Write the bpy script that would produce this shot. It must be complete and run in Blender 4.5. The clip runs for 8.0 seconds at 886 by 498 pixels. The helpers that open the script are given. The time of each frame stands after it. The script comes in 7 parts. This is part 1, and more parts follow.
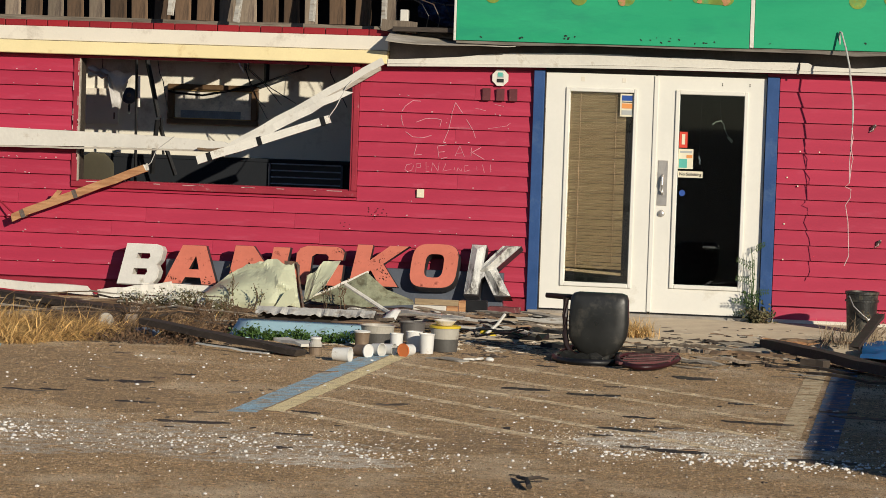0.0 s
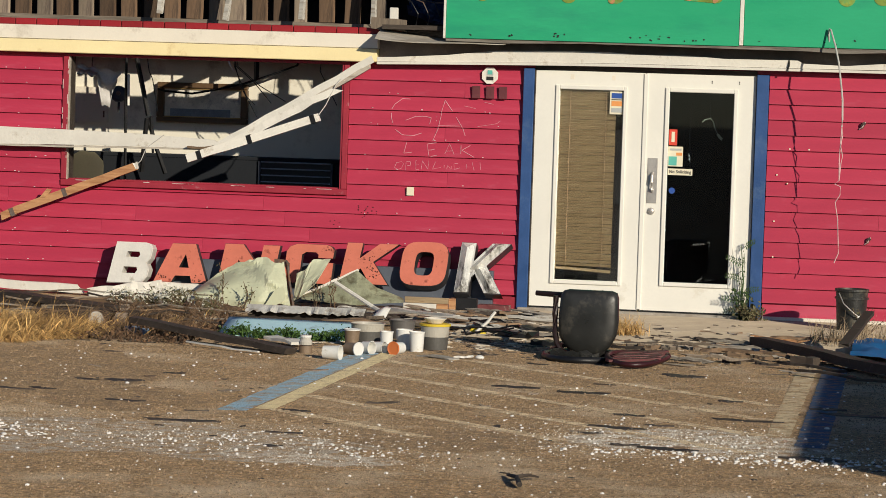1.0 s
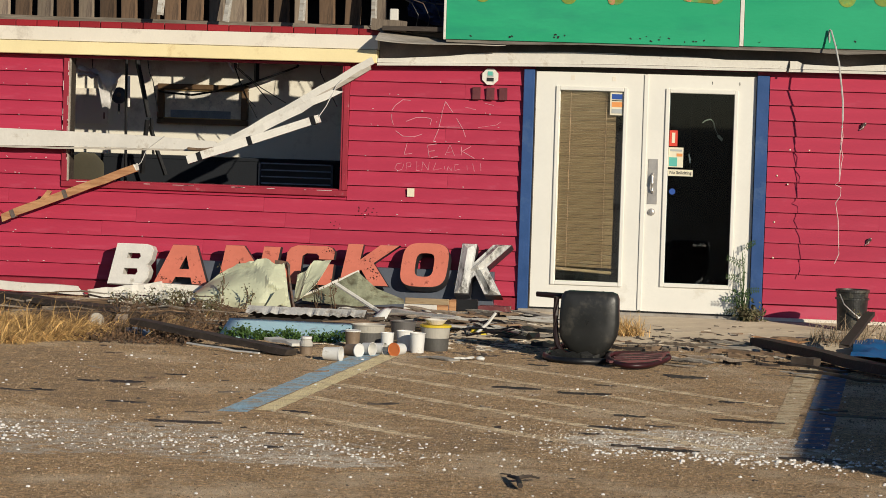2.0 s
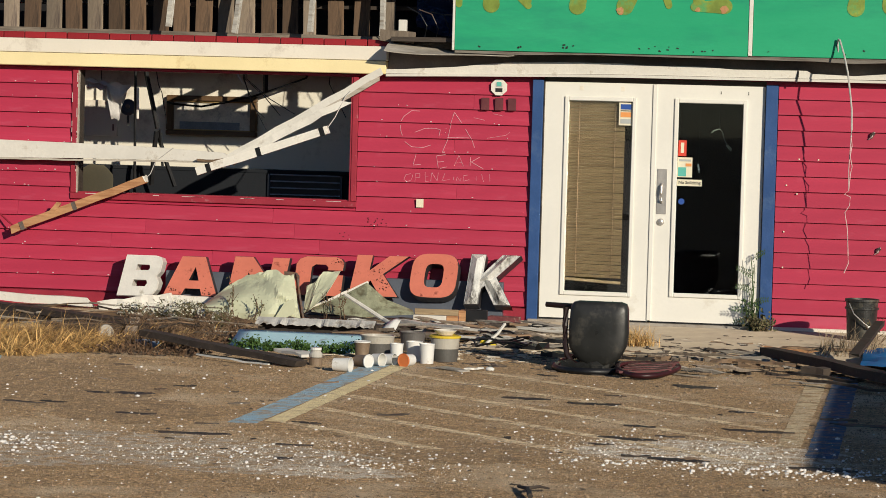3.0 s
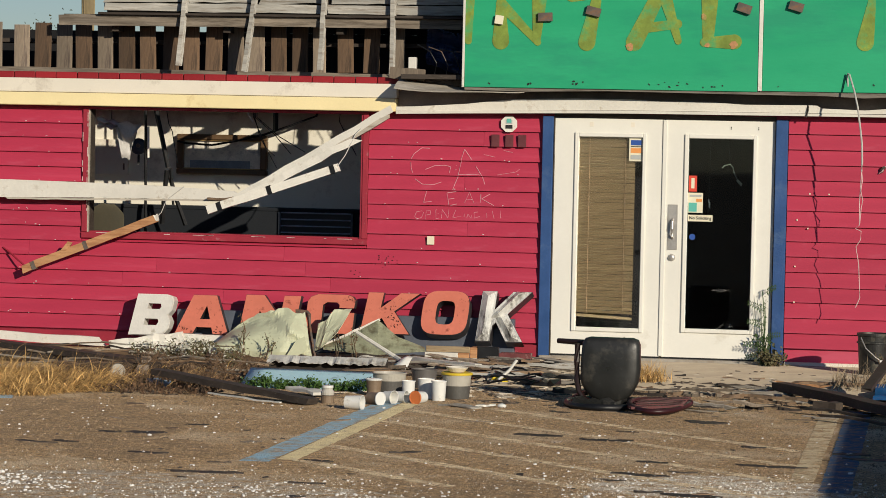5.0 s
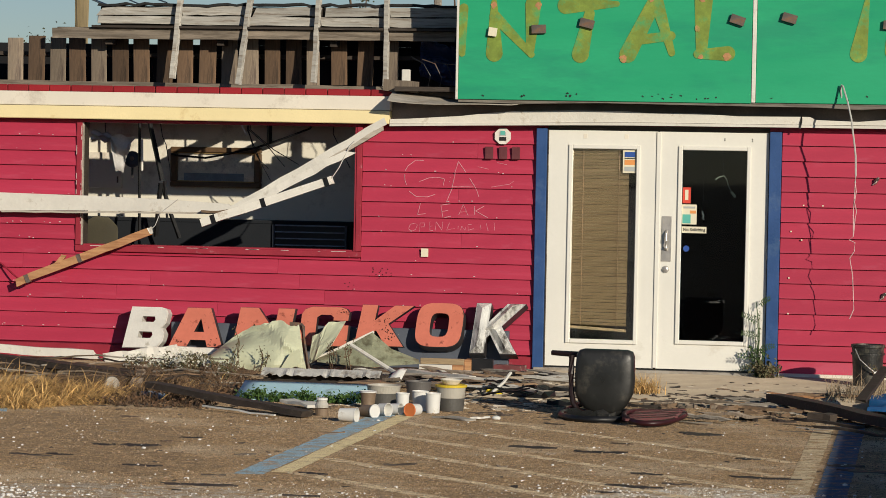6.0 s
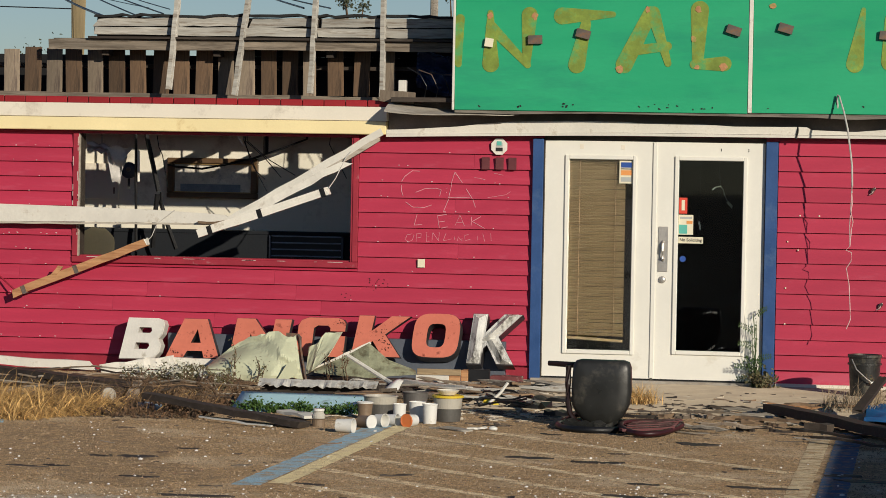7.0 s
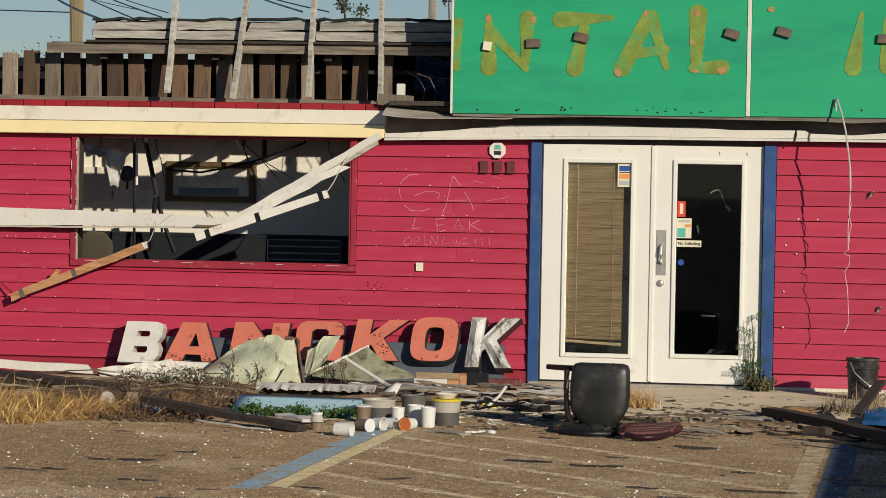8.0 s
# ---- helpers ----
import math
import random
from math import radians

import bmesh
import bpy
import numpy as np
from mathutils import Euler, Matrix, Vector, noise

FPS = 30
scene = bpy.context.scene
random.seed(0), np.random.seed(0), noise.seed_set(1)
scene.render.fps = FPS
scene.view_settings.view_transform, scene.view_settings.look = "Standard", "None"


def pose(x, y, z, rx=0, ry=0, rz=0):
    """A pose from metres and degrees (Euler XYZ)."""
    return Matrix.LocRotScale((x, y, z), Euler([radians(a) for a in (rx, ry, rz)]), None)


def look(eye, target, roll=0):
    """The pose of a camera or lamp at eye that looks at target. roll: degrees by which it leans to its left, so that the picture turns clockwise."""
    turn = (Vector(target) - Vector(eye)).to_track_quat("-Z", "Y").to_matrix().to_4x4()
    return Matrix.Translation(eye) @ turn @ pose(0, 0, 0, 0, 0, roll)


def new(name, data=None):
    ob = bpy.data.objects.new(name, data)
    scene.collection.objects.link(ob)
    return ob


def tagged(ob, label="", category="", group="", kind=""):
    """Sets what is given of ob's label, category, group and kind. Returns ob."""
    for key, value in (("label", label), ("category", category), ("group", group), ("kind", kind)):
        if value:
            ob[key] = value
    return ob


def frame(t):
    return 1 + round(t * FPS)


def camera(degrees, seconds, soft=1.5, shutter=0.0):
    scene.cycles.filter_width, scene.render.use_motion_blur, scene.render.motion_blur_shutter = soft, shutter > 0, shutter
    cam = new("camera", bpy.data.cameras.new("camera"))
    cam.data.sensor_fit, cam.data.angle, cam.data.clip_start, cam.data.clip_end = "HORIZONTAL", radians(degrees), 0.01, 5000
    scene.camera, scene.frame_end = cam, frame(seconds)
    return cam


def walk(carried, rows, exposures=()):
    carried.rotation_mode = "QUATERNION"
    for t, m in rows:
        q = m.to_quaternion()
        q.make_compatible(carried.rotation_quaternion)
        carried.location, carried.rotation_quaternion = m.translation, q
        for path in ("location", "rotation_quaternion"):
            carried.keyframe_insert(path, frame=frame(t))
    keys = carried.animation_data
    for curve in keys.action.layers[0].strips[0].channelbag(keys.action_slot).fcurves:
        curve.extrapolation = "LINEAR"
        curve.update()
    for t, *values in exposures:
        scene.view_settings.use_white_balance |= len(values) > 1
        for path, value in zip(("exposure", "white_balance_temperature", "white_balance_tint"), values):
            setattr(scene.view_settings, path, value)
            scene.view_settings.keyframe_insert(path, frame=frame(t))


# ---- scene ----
# camera: stands in the car park and tilts slowly; one long lens
cam = camera(17.148, 8.0, soft=0.8)
EYE = Vector((3.204, -24.799, 1.719))
# seconds, turn to the left, tilt, lean
ROWS = [
    (0.0, 9.273, -2.735, 1.934),
    (0.5, 9.165, -2.742, 1.873),
    (1.0, 9.075, -2.769, 1.856),
    (2.5, 9.155, -2.702, 1.721),
    (3.0, 9.272, -2.544, 1.607),
    (3.5, 9.393, -2.350, 1.447),
    (4.0, 9.483, -2.144, 1.358),
    (4.5, 9.530, -1.971, 1.281),
    (6.0, 9.392, -1.587, 1.105),
    (6.5, 9.354, -1.478, 1.044),
    (7.0, 9.330, -1.379, 1.038),
    (7.5, 9.315, -1.313, 1.019),
    (8.0, 9.298, -1.310, 1.026),
]


def aim(turn, tilt, lean):
    a, b = radians(turn), radians(tilt)
    way = Vector((-math.sin(a) * math.cos(b), math.cos(a) * math.cos(b), math.sin(b)))
    return look(EYE, EYE + way * 10, lean)


walk(cam, [(t, aim(a, b, r)) for t, a, b, r in ROWS], [(0.0, 0.0), (3.0, 0.0), (4.5, -0.05), (6.5, -0.10), (8.0, -0.12)])

# ---- light: low clear sun from behind the camera's right ----
SUN_AZ, SUN_EL = radians(37), radians(16.5)
to_sun = Vector((math.sin(SUN_AZ) * math.cos(SUN_EL), -math.cos(SUN_AZ) * math.cos(SUN_EL), math.sin(SUN_EL)))
world = bpy.data.worlds.new("sky")
scene.world = world
world.use_nodes = True
wn = world.node_tree
sky = wn.nodes.new("ShaderNodeTexSky")
sky.sky_type, sky.sun_disc = "NISHITA", False
sky.sun_elevation, sky.sun_rotation = SUN_EL, math.atan2(to_sun.x, to_sun.y)
sky.air_density, sky.dust_density, sky.ozone_density = 1.0, 0.1, 2.5
cool = wn.nodes.new("ShaderNodeMix")
cool.data_type, cool.blend_type = "RGBA", "MULTIPLY"
cool.inputs[0].default_value, cool.inputs[7].default_value = 1.0, (0.98, 1.08, 1.32, 1)
wn.links.new(sky.outputs[0], cool.inputs[6])
wn.links.new(cool.outputs[2], wn.nodes["Background"].inputs[0])
wn.nodes["Background"].inputs[1].default_value = 0.051
sun = new("sun", bpy.data.lights.new("sun", "SUN"))
sun.data.energy, sun.data.angle, sun.data.color = 4.25, radians(0.53), (1.0, 0.90, 0.74)
sun.matrix_world = look(to_sun * 60, (0, 0, 0))


# ---- materials ----
def material(name, base, rough=0.7, metal=0.0, vary=0.25, scale=6.0, grain=60.0, bump=0.15, dirt=None, dirt_amount=0.35, dirt_scale=2.5, stretch=(1, 1, 1), spec=0.4, piece=0.0, relief=0.01, island=0.0, mottle=False):
    """Two scales of tone, fine relief, and an optional second colour in worn or dirty patches."""
    m = bpy.data.materials.new(name)
    m.use_nodes = True
    t = m.node_tree
    b = t.nodes["Principled BSDF"]
    co = t.nodes.new("ShaderNodeTexCoord")
    mp = t.nodes.new("ShaderNodeMapping")
    mp.inputs["Scale"].default_value = stretch
    t.links.new(co.outputs["Object"], mp.inputs[0])

    def tex(s, detail, rough_=0.6):
        n = t.nodes.new("ShaderNodeTexNoise")
        n.inputs["Scale"].default_value, n.inputs["Detail"].default_value, n.inputs["Roughness"].default_value = s, detail, rough_
        t.links.new(mp.outputs[0], n.inputs["Vector"])
        return n

    def mix(kind, fac, a, c):
        n = t.nodes.new("ShaderNodeMix")
        n.data_type, n.blend_type = "RGBA", kind
        for sock, v in ((n.inputs[0], fac), (n.inputs[6], a), (n.inputs[7], c)):
            if hasattr(v, "links"):
                t.links.new(v, sock)
            else:
                sock.default_value = v
        return n.outputs[2]

    def ramp(src, lo, hi, a=0.0, c=1.0):
        n = t.nodes.new("ShaderNodeMapRange")
        n.inputs[1].default_value, n.inputs[2].default_value, n.inputs[3].default_value, n.inputs[4].default_value = lo, hi, a, c
        t.links.new(src, n.inputs[0])
        return n.outputs[0]

    big, fine = tex(scale, 5), tex(grain, 4)
    col = (*base, 1)
    dark = tuple(x * (1 - vary) for x in base) + (1,)
    lite = tuple(min(1, x * (1 + vary * 0.6)) for x in base) + (1,)
    c0 = mix("MIX", ramp(big.outputs[0], 0.3, 0.7), dark, lite)
    c1 = mix("MIX", ramp(fine.outputs[0], 0.35, 0.65, 0.0, 0.5), c0, dark)
    if mottle:
        c1 = mix("MULTIPLY", 1.0, c1, mix("MIX", ramp(tex(5.5, 6, 0.72).outputs[0], 0.38, 0.62), (0.80, 0.78, 0.75, 1), (1.12, 1.08, 1.02, 1)))
        c1 = mix("MULTIPLY", 1.0, c1, mix("MIX", ramp(tex(45.0, 3, 0.6).outputs[0], 0.36, 0.64), (0.58, 0.53, 0.49, 1), (1.34, 1.32, 1.29, 1)))
    if dirt:
        d = tex(dirt_scale, 7, 0.7)
        c1 = mix("MIX", ramp(d.outputs[0], 0.62 - dirt_amount * 0.35, 0.72 - dirt_amount * 0.2), c1, (*dirt, 1))
    if piece or island:
        oi = t.nodes.new("ShaderNodeObjectInfo" if piece else "ShaderNodeNewGeometry")
        piece = piece or island
        hs = t.nodes.new("ShaderNodeHueSaturation")
        t.links.new(ramp(oi.outputs["Random Per Island" if island else "Random"], 0, 1, 1 - piece, 1 + piece), hs.inputs["Value"])
        t.links.new(c1, hs.inputs["Color"])
        c1 = hs.outputs[0]
    t.links.new(c1, b.inputs["Base Color"])
    b.inputs["Metallic"].default_value = metal
    b.inputs["Diffuse Roughness"].default_value = 1.0 if rough > 0.84 else 0.0
    b.inputs["Specular IOR Level"].default_value = spec
    t.links.new(ramp(big.outputs[0], 0.3, 0.7, max(0.02, rough - 0.12), min(1, rough + 0.12)), b.inputs["Roughness"])
    if bump:
        bp = t.nodes.new("ShaderNodeBump")
        bp.inputs["Strength"].default_value, bp.inputs["Distance"].default_value = bump, relief
        t.links.new(fine.outputs[0], bp.inputs["Height"])
        t.links.new(bp.outputs[0], b.inputs["Normal"])
    return m


def glass_material(name, tint=(0.9, 0.92, 0.92)):
    m = bpy.data.materials.new(name)
    m.use_nodes = True
    b = m.node_tree.nodes["Principled BSDF"]
    b.inputs["Base Color"].default_value = (*tint, 1)
    b.inputs["Transmission Weight"].default_value = 1
    b.inputs["Roughness"].default_value, b.inputs["IOR"].default_value = 0.02, 1.45
    return m


RED = material("crimson_paint", (0.47, 0.035, 0.077), 0.52, spec=0.32, vary=0.2, scale=1.6, grain=25, bump=0.08, dirt=(0.49, 0.075, 0.125), dirt_amount=0.36, dirt_scale=1.3, stretch=(0.5, 1, 2.0), piece=0.07)
RED_TRIM = material("crimson_trim_paint", (0.34, 0.024, 0.045), 0.6, vary=0.2, scale=5, dirt=(0.42, 0.16, 0.18), dirt_amount=0.02, dirt_scale=9)
RED_TILE = material("red_tile", (0.32, 0.016, 0.022), 0.5, vary=0.25, piece=0.2)
CREAM = material("cream_paint", (0.80, 0.74, 0.62), 0.55, vary=0.08, scale=2, dirt=(0.55, 0.49, 0.40), dirt_amount=0.18, dirt_scale=3)
YELLOW = material("pale_yellow_paint", (0.90, 0.76, 0.42), 0.5, vary=0.08, scale=2, dirt=(0.62, 0.45, 0.2), dirt_amount=0.15)
WHITE = material("white_door_paint", (0.80, 0.78, 0.70), 0.4, vary=0.05, scale=2, grain=40, bump=0.03, dirt=(0.66, 0.62, 0.52), dirt_amount=0.03, dirt_scale=2.2)
BLUE = material("blue_post_paint", (0.030, 0.085, 0.24), 0.5, vary=0.2, scale=4, dirt=(0.07, 0.13, 0.26), dirt_amount=0.2)
GREEN = material("green_sign_paint", (0.018, 0.38, 0.175), 0.5, vary=0.10, scale=1.3, grain=30, bump=0.05, dirt=(0.014, 0.30, 0.155), dirt_amount=0.25, dirt_scale=1.0, stretch=(0.5, 1, 2))
ASPHALT = material("brown_gravel_asphalt", (0.66, 0.48, 0.29), 0.9, vary=0.5, scale=22, grain=110, bump=1.0, dirt=(0.72, 0.57, 0.39), dirt_amount=0.36, dirt_scale=1.1, spec=0.2, relief=0.03, mottle=True)
# near-black base puts the unlit rooms' shade into the colour
DARK = material("interior_shade_black", (0.007, 0.007, 0.008), 0.8)
PLASTER = material("cream_plaster", (0.80, 0.76, 0.64), 0.8, vary=0.08, scale=1.5, dirt=(0.5, 0.45, 0.36), dirt_amount=0.2)
GLASS = glass_material("window_glass")


# ---- mesh helpers ----
def mesh_of(name, bm, mat, smooth=False):
    me = bpy.data.meshes.new(name)
    bmesh.ops.recalc_face_normals(bm, faces=bm.faces)
    bm.to_mesh(me)
    bm.free()
    me.materials.append(mat)
    if smooth:
        for p in me.polygons:
            p.use_smooth = True
    return me


def part(name, bm, mat, parent=None, label="", m=None, smooth=False):
    ob = new(name, mesh_of(name, bm, mat, smooth) if isinstance(bm, bmesh.types.BMesh) else bm)
    if parent is not None:
        ob.parent = parent
    if m is not None:
        ob.matrix_local = m
    if label:
        ob["label"] = label
    return ob


def thing(name, label, category, m=None, group="", kind=""):
    ob = new(name)
    ob.empty_display_size = 0.1
    if m is not None:
        ob.matrix_world = m
    return tagged(ob, label, category, group, kind)


def solo(name, bm, mat, label, category, m=None, group="", kind="", smooth=False):
    return tagged(part(name, bm, mat, None, "", m, smooth), label, category, group, kind)


def add_box(bm, x0, x1, y0, y1, z0, z1, bevel=0.0, m=None):
    r = bmesh.ops.create_cube(bm, size=1.0)
    t = Matrix.Translation(((x0 + x1) / 2, (y0 + y1) / 2, (z0 + z1) / 2)) @ Matrix.Diagonal((x1 - x0, y1 - y0, z1 - z0, 1))
    bmesh.ops.transform(bm, verts=r["verts"], matrix=(m @ t) if m is not None else t)
    if bevel:
        edges = {e for v in r["verts"] for e in v.link_edges}
        bmesh.ops.bevel(bm, geom=list(edges), offset=bevel, segments=1, affect="EDGES")
    return bm


def box(x0, x1, y0, y1, z0, z1, bevel=0.0, m=None):
    return add_box(bmesh.new(), x0, x1, y0, y1, z0, z1, bevel, m)


def boxes(*specs):
    bm = bmesh.new()
    for s in specs:
        add_box(bm, *s)
    return bm


def along(p0, p1, roll=0.0):
    """Pose with x along p0 to p1, centred between them."""
    a, b = Vector(p0), Vector(p1)
    q = (b - a).to_track_quat("X", "Z")
    return Matrix.Translation((a + b) / 2) @ q.to_matrix().to_4x4() @ pose(0, 0, 0, roll)


def warped_beam(p0, p1, wide, thick, seed=0, wobble=0.006, cuts=7, bevel=0.004, ragged=0.0):
    """A plank or beam from p0 to p1 with slightly bowed, uneven faces and ragged ends."""
    rnd = random.Random(seed)
    length = (Vector(p1) - Vector(p0)).length
    bm = bmesh.new()
    rings = []
    for i in range(cuts + 1):
        x = -length / 2 + length * i / cuts
        dy, dz = rnd.uniform(-wobble, wobble), rnd.uniform(-wobble, wobble)
        ring = []
        for sy, sz in ((-1, -1), (1, -1), (1, 1), (-1, 1)):
            xe = x + (rnd.uniform(-ragged, ragged) if i in (0, cuts) else 0)
            ring.append(bm.verts.new((xe, sy * wide / 2 * rnd.uniform(0.96, 1.02) + dy, sz * thick / 2 * rnd.uniform(0.94, 1.02) + dz)))
        rings.append(ring)
    for a, b in zip(rings, rings[1:]):
        for k in range(4):
            bm.faces.new((a[k], a[(k + 1) % 4], b[(k + 1) % 4], b[k]))
    bm.faces.new(rings[0])
    bm.faces.new(rings[-1])
    bmesh.ops.transform(bm, verts=bm.verts, matrix=along(p0, p1))
    return bm


def turned(profile, n=20):
    """A body turned round z from (radius, height) pairs; open or closed as the pairs say."""
    bm = bmesh.new()
    rings = []
    for r, z in profile:
        if r < 1e-5:
            rings.append([bm.verts.new((0, 0, z))])
        else:
            rings.append([bm.verts.new((r * math.cos(2 * math.pi * k / n), r * math.sin(2 * math.pi * k / n), z)) for k in range(n)])
    for a, b in zip(rings, rings[1:]):
        for k in range(n):
            k2 = (k + 1) % n
            if len(a) == 1 and len(b) == 1:
                continue
            if len(a) == 1:
                bm.faces.new((a[0], b[k], b[k2]))
            elif len(b) == 1:
                bm.faces.new((a[k], a[k2], b[0]))
            else:
                bm.faces.new((a[k], a[k2], b[k2], b[k]))
    return bm


def tube(points, radius, n=6):
    """A round wire or branch through points, tapered where radius is a pair."""
    bm = bmesh.new()
    pts = [Vector(p) for p in points]
    r0, r1 = radius if isinstance(radius, tuple) else (radius, radius)
    rings = []
    for i, p in enumerate(pts):
        d = (pts[min(i + 1, len(pts) - 1)] - pts[max(i - 1, 0)]).normalized()
        q = d.to_track_quat("Z", "Y")
        r = r0 + (r1 - r0) * i / max(1, len(pts) - 1)
        rings.append([bm.verts.new(p + q @ Vector((r * math.cos(2 * math.pi * k / n), r * math.sin(2 * math.pi * k / n), 0))) for k in range(n)])
    for a, b in zip(rings, rings[1:]):
        for k in range(n):
            bm.faces.new((a[k], a[(k + 1) % n], b[(k + 1) % n], b[k]))
    bm.faces.new(rings[0])
    bm.faces.new(rings[-1])
    return bm


def plate(loops, depth, y_front=0.0):
    """A flat shape in x and z with holes, from loops of points, with thickness away from the viewer."""
    from mathutils.geometry import tessellate_polygon
    bm = bmesh.new()
    flat = [[Vector((x, 0, z)) for x, z in lp] for lp in loops]
    tris = tessellate_polygon([[Vector((v.x, v.z, 0)) for v in lp] for lp in flat])
    allp = [v for lp in flat for v in lp]
    front = [bm.verts.new((v.x, y_front, v.z)) for v in allp]
    back = [bm.verts.new((v.x, y_front + depth, v.z)) for v in allp]
    for a, b, c in tris:
        for vs in ((front[a], front[b], front[c]), (back[c], back[b], back[a])):
            try:
                bm.faces.new(vs)
            except ValueError:
                pass
    k = 0
    for lp in flat:
        n = len(lp)
        for i in range(n):
            a, b = k + i, k + (i + 1) % n
            bm.faces.new((front[a], front[b], back[b], back[a]))
        k += n
    return bm


def strip(rows, y0, y1):
    bm = bmesh.new()
    ring = [[bm.verts.new((x, y, z)) for y, z in ((y0, a), (y1, a), (y1, b), (y0, b))] for x, a, b in rows]
    for p, q in zip(ring, ring[1:]):
        for k in range(4):
            bm.faces.new((p[k], p[(k + 1) % 4], q[(k + 1) % 4], q[k]))
    bm.faces.new(ring[0])
    bm.faces.new(ring[-1])
    return bm


# ---- ground ----
bm = bmesh.new()
bmesh.ops.create_grid(bm, x_segments=1, y_segments=1, size=400)
ground = solo("ground", bm, ASPHALT, "worn brown gravel asphalt car park with scattered grit", "ground", kind="structure")

# ---- building shell ----
WIN = (-4.10, -1.66, 0.985, 2.055)   # opening: x0 x1 z0 z1
DOOR = (-0.106, 1.977, 2.075)
shell = boxes((-7.0, WIN[0], 0.02, 0.14, 0, 2.2), (WIN[1], DOOR[0], 0.02, 0.14, 0, 2.2),
              (WIN[0], WIN[1], 0.02, 0.14, 0, WIN[2]), (WIN[0], WIN[1], 0.02, 0.14, WIN[3], 2.2),
              (DOOR[0], DOOR[1], 0.02, 0.14, DOOR[2], 2.2), (DOOR[1], 6.0, 0.02, 0.14, 0, 2.2),
              (-1.30, 6.0, 0.02, 0.14, 2.2, 2.36))
wall_front = solo("wall_front", shell, RED, "crimson lap-sided front wall of the damaged building", "wall", kind="structure")
wall_back = solo("wall_back", boxes((-7.0, 6.0, 1.70, 1.80, 0, 2.68)), PLASTER, "cream plaster wall inside the wrecked room", "wall", kind="structure")
solo("wall_side", boxes((-7.0, -6.9, 0.14, 1.70, 0, 2.68)), DARK, "side wall, near-black for the unlit room", "wall", kind="structure")
solo("wall_side", boxes((-0.30, -0.22, 0.14, 1.70, 0, 2.68)), DARK, "partition wall, near-black for the unlit room", "wall", kind="structure")
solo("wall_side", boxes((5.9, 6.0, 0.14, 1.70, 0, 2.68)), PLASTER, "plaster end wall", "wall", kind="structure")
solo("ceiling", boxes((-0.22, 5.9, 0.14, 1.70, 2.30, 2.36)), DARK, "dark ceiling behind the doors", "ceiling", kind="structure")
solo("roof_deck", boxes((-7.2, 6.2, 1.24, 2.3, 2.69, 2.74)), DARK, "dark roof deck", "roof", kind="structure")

# rest of the building, closed round and above
solo("wall_rear", boxes((-7.0, 6.0, 8.0, 8.12, 0, 2.68)), PLASTER, "plain rear wall of the building", "wall", kind="structure")
solo("wall_side", boxes((-7.0, -6.9, 1.80, 8.0, 0, 2.68)), RED, "crimson side wall of the building", "wall", kind="structure")
solo("wall_side", boxes((5.9, 6.0, 1.80, 8.0, 0, 2.68)), RED, "crimson side wall of the building", "wall", kind="structure")
solo("roof_rear", boxes((-7.2, 6.2, 2.302, 8.3, 2.69, 2.74)), DARK, "flat dark roof of the building", "roof", kind="structure")
WOOD_GREY = material("weathered_grey_wood", (0.27, 0.215, 0.158), 0.85, vary=0.4, scale=3, grain=30, bump=0.4, dirt=(0.13, 0.10, 0.08), dirt_amount=0.4, dirt_scale=4, stretch=(8, 8, 0.7), piece=0.5)
WOOD_SILVER = material("silvered_board", (0.34, 0.305, 0.255), 0.85, vary=0.45, scale=3, grain=24, bump=0.5, dirt=(0.15, 0.125, 0.10), dirt_amount=0.42, dirt_scale=5, stretch=(0.6, 8, 8), piece=0.2)
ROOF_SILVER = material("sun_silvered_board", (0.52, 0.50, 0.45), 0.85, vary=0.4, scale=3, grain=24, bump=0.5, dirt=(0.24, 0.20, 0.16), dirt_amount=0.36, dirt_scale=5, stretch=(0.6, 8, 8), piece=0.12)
RAIL_WOOD = material("weathered_rail_wood", (0.30, 0.25, 0.195), 0.85, vary=0.45, scale=3, grain=24, bump=0.5, dirt=(0.12, 0.095, 0.07), dirt_amount=0.45, dirt_scale=5, stretch=(0.6, 8, 8), piece=0.1)
# dark planks, and the shaded canopy boards
WOOD_DARK = material("dark_wood_and_shade", (0.062, 0.047, 0.036), 0.75, vary=0.45, scale=4, grain=30, bump=0.4, dirt=(0.11, 0.088, 0.07), dirt_amount=0.16, dirt_scale=6, stretch=(0.6, 6, 6), piece=0.4)
WOOD_BROWN = material("brown_board", (0.24, 0.155, 0.09), 0.8, vary=0.4, scale=4, grain=30, bump=0.3, dirt=(0.11, 0.08, 0.06), dirt_amount=0.4, dirt_scale=5, stretch=(0.6, 6, 6), piece=0.4)
WOOD_RAW = material("fresh_split_wood", (0.56, 0.30, 0.14), 0.7, vary=0.25, scale=5, grain=40, bump=0.3, dirt=(0.36, 0.17, 0.075), dirt_amount=0.5, dirt_scale=6, stretch=(0.5, 6, 6))
OLD_WHITE = material("flaking_white_paint", (0.74, 0.71, 0.63), 0.6, vary=0.12, scale=4, grain=35, bump=0.25, dirt=(0.50, 0.45, 0.37), dirt_amount=0.14, dirt_scale=8, piece=0.08)
GREYED = material("grey_flaking_and_shade_paint", (0.52, 0.47, 0.39), 0.7, vary=0.3, scale=5, grain=30, bump=0.4, dirt=(0.30, 0.25, 0.19), dirt_amount=0.3, dirt_scale=7, stretch=(0.7, 4, 4))
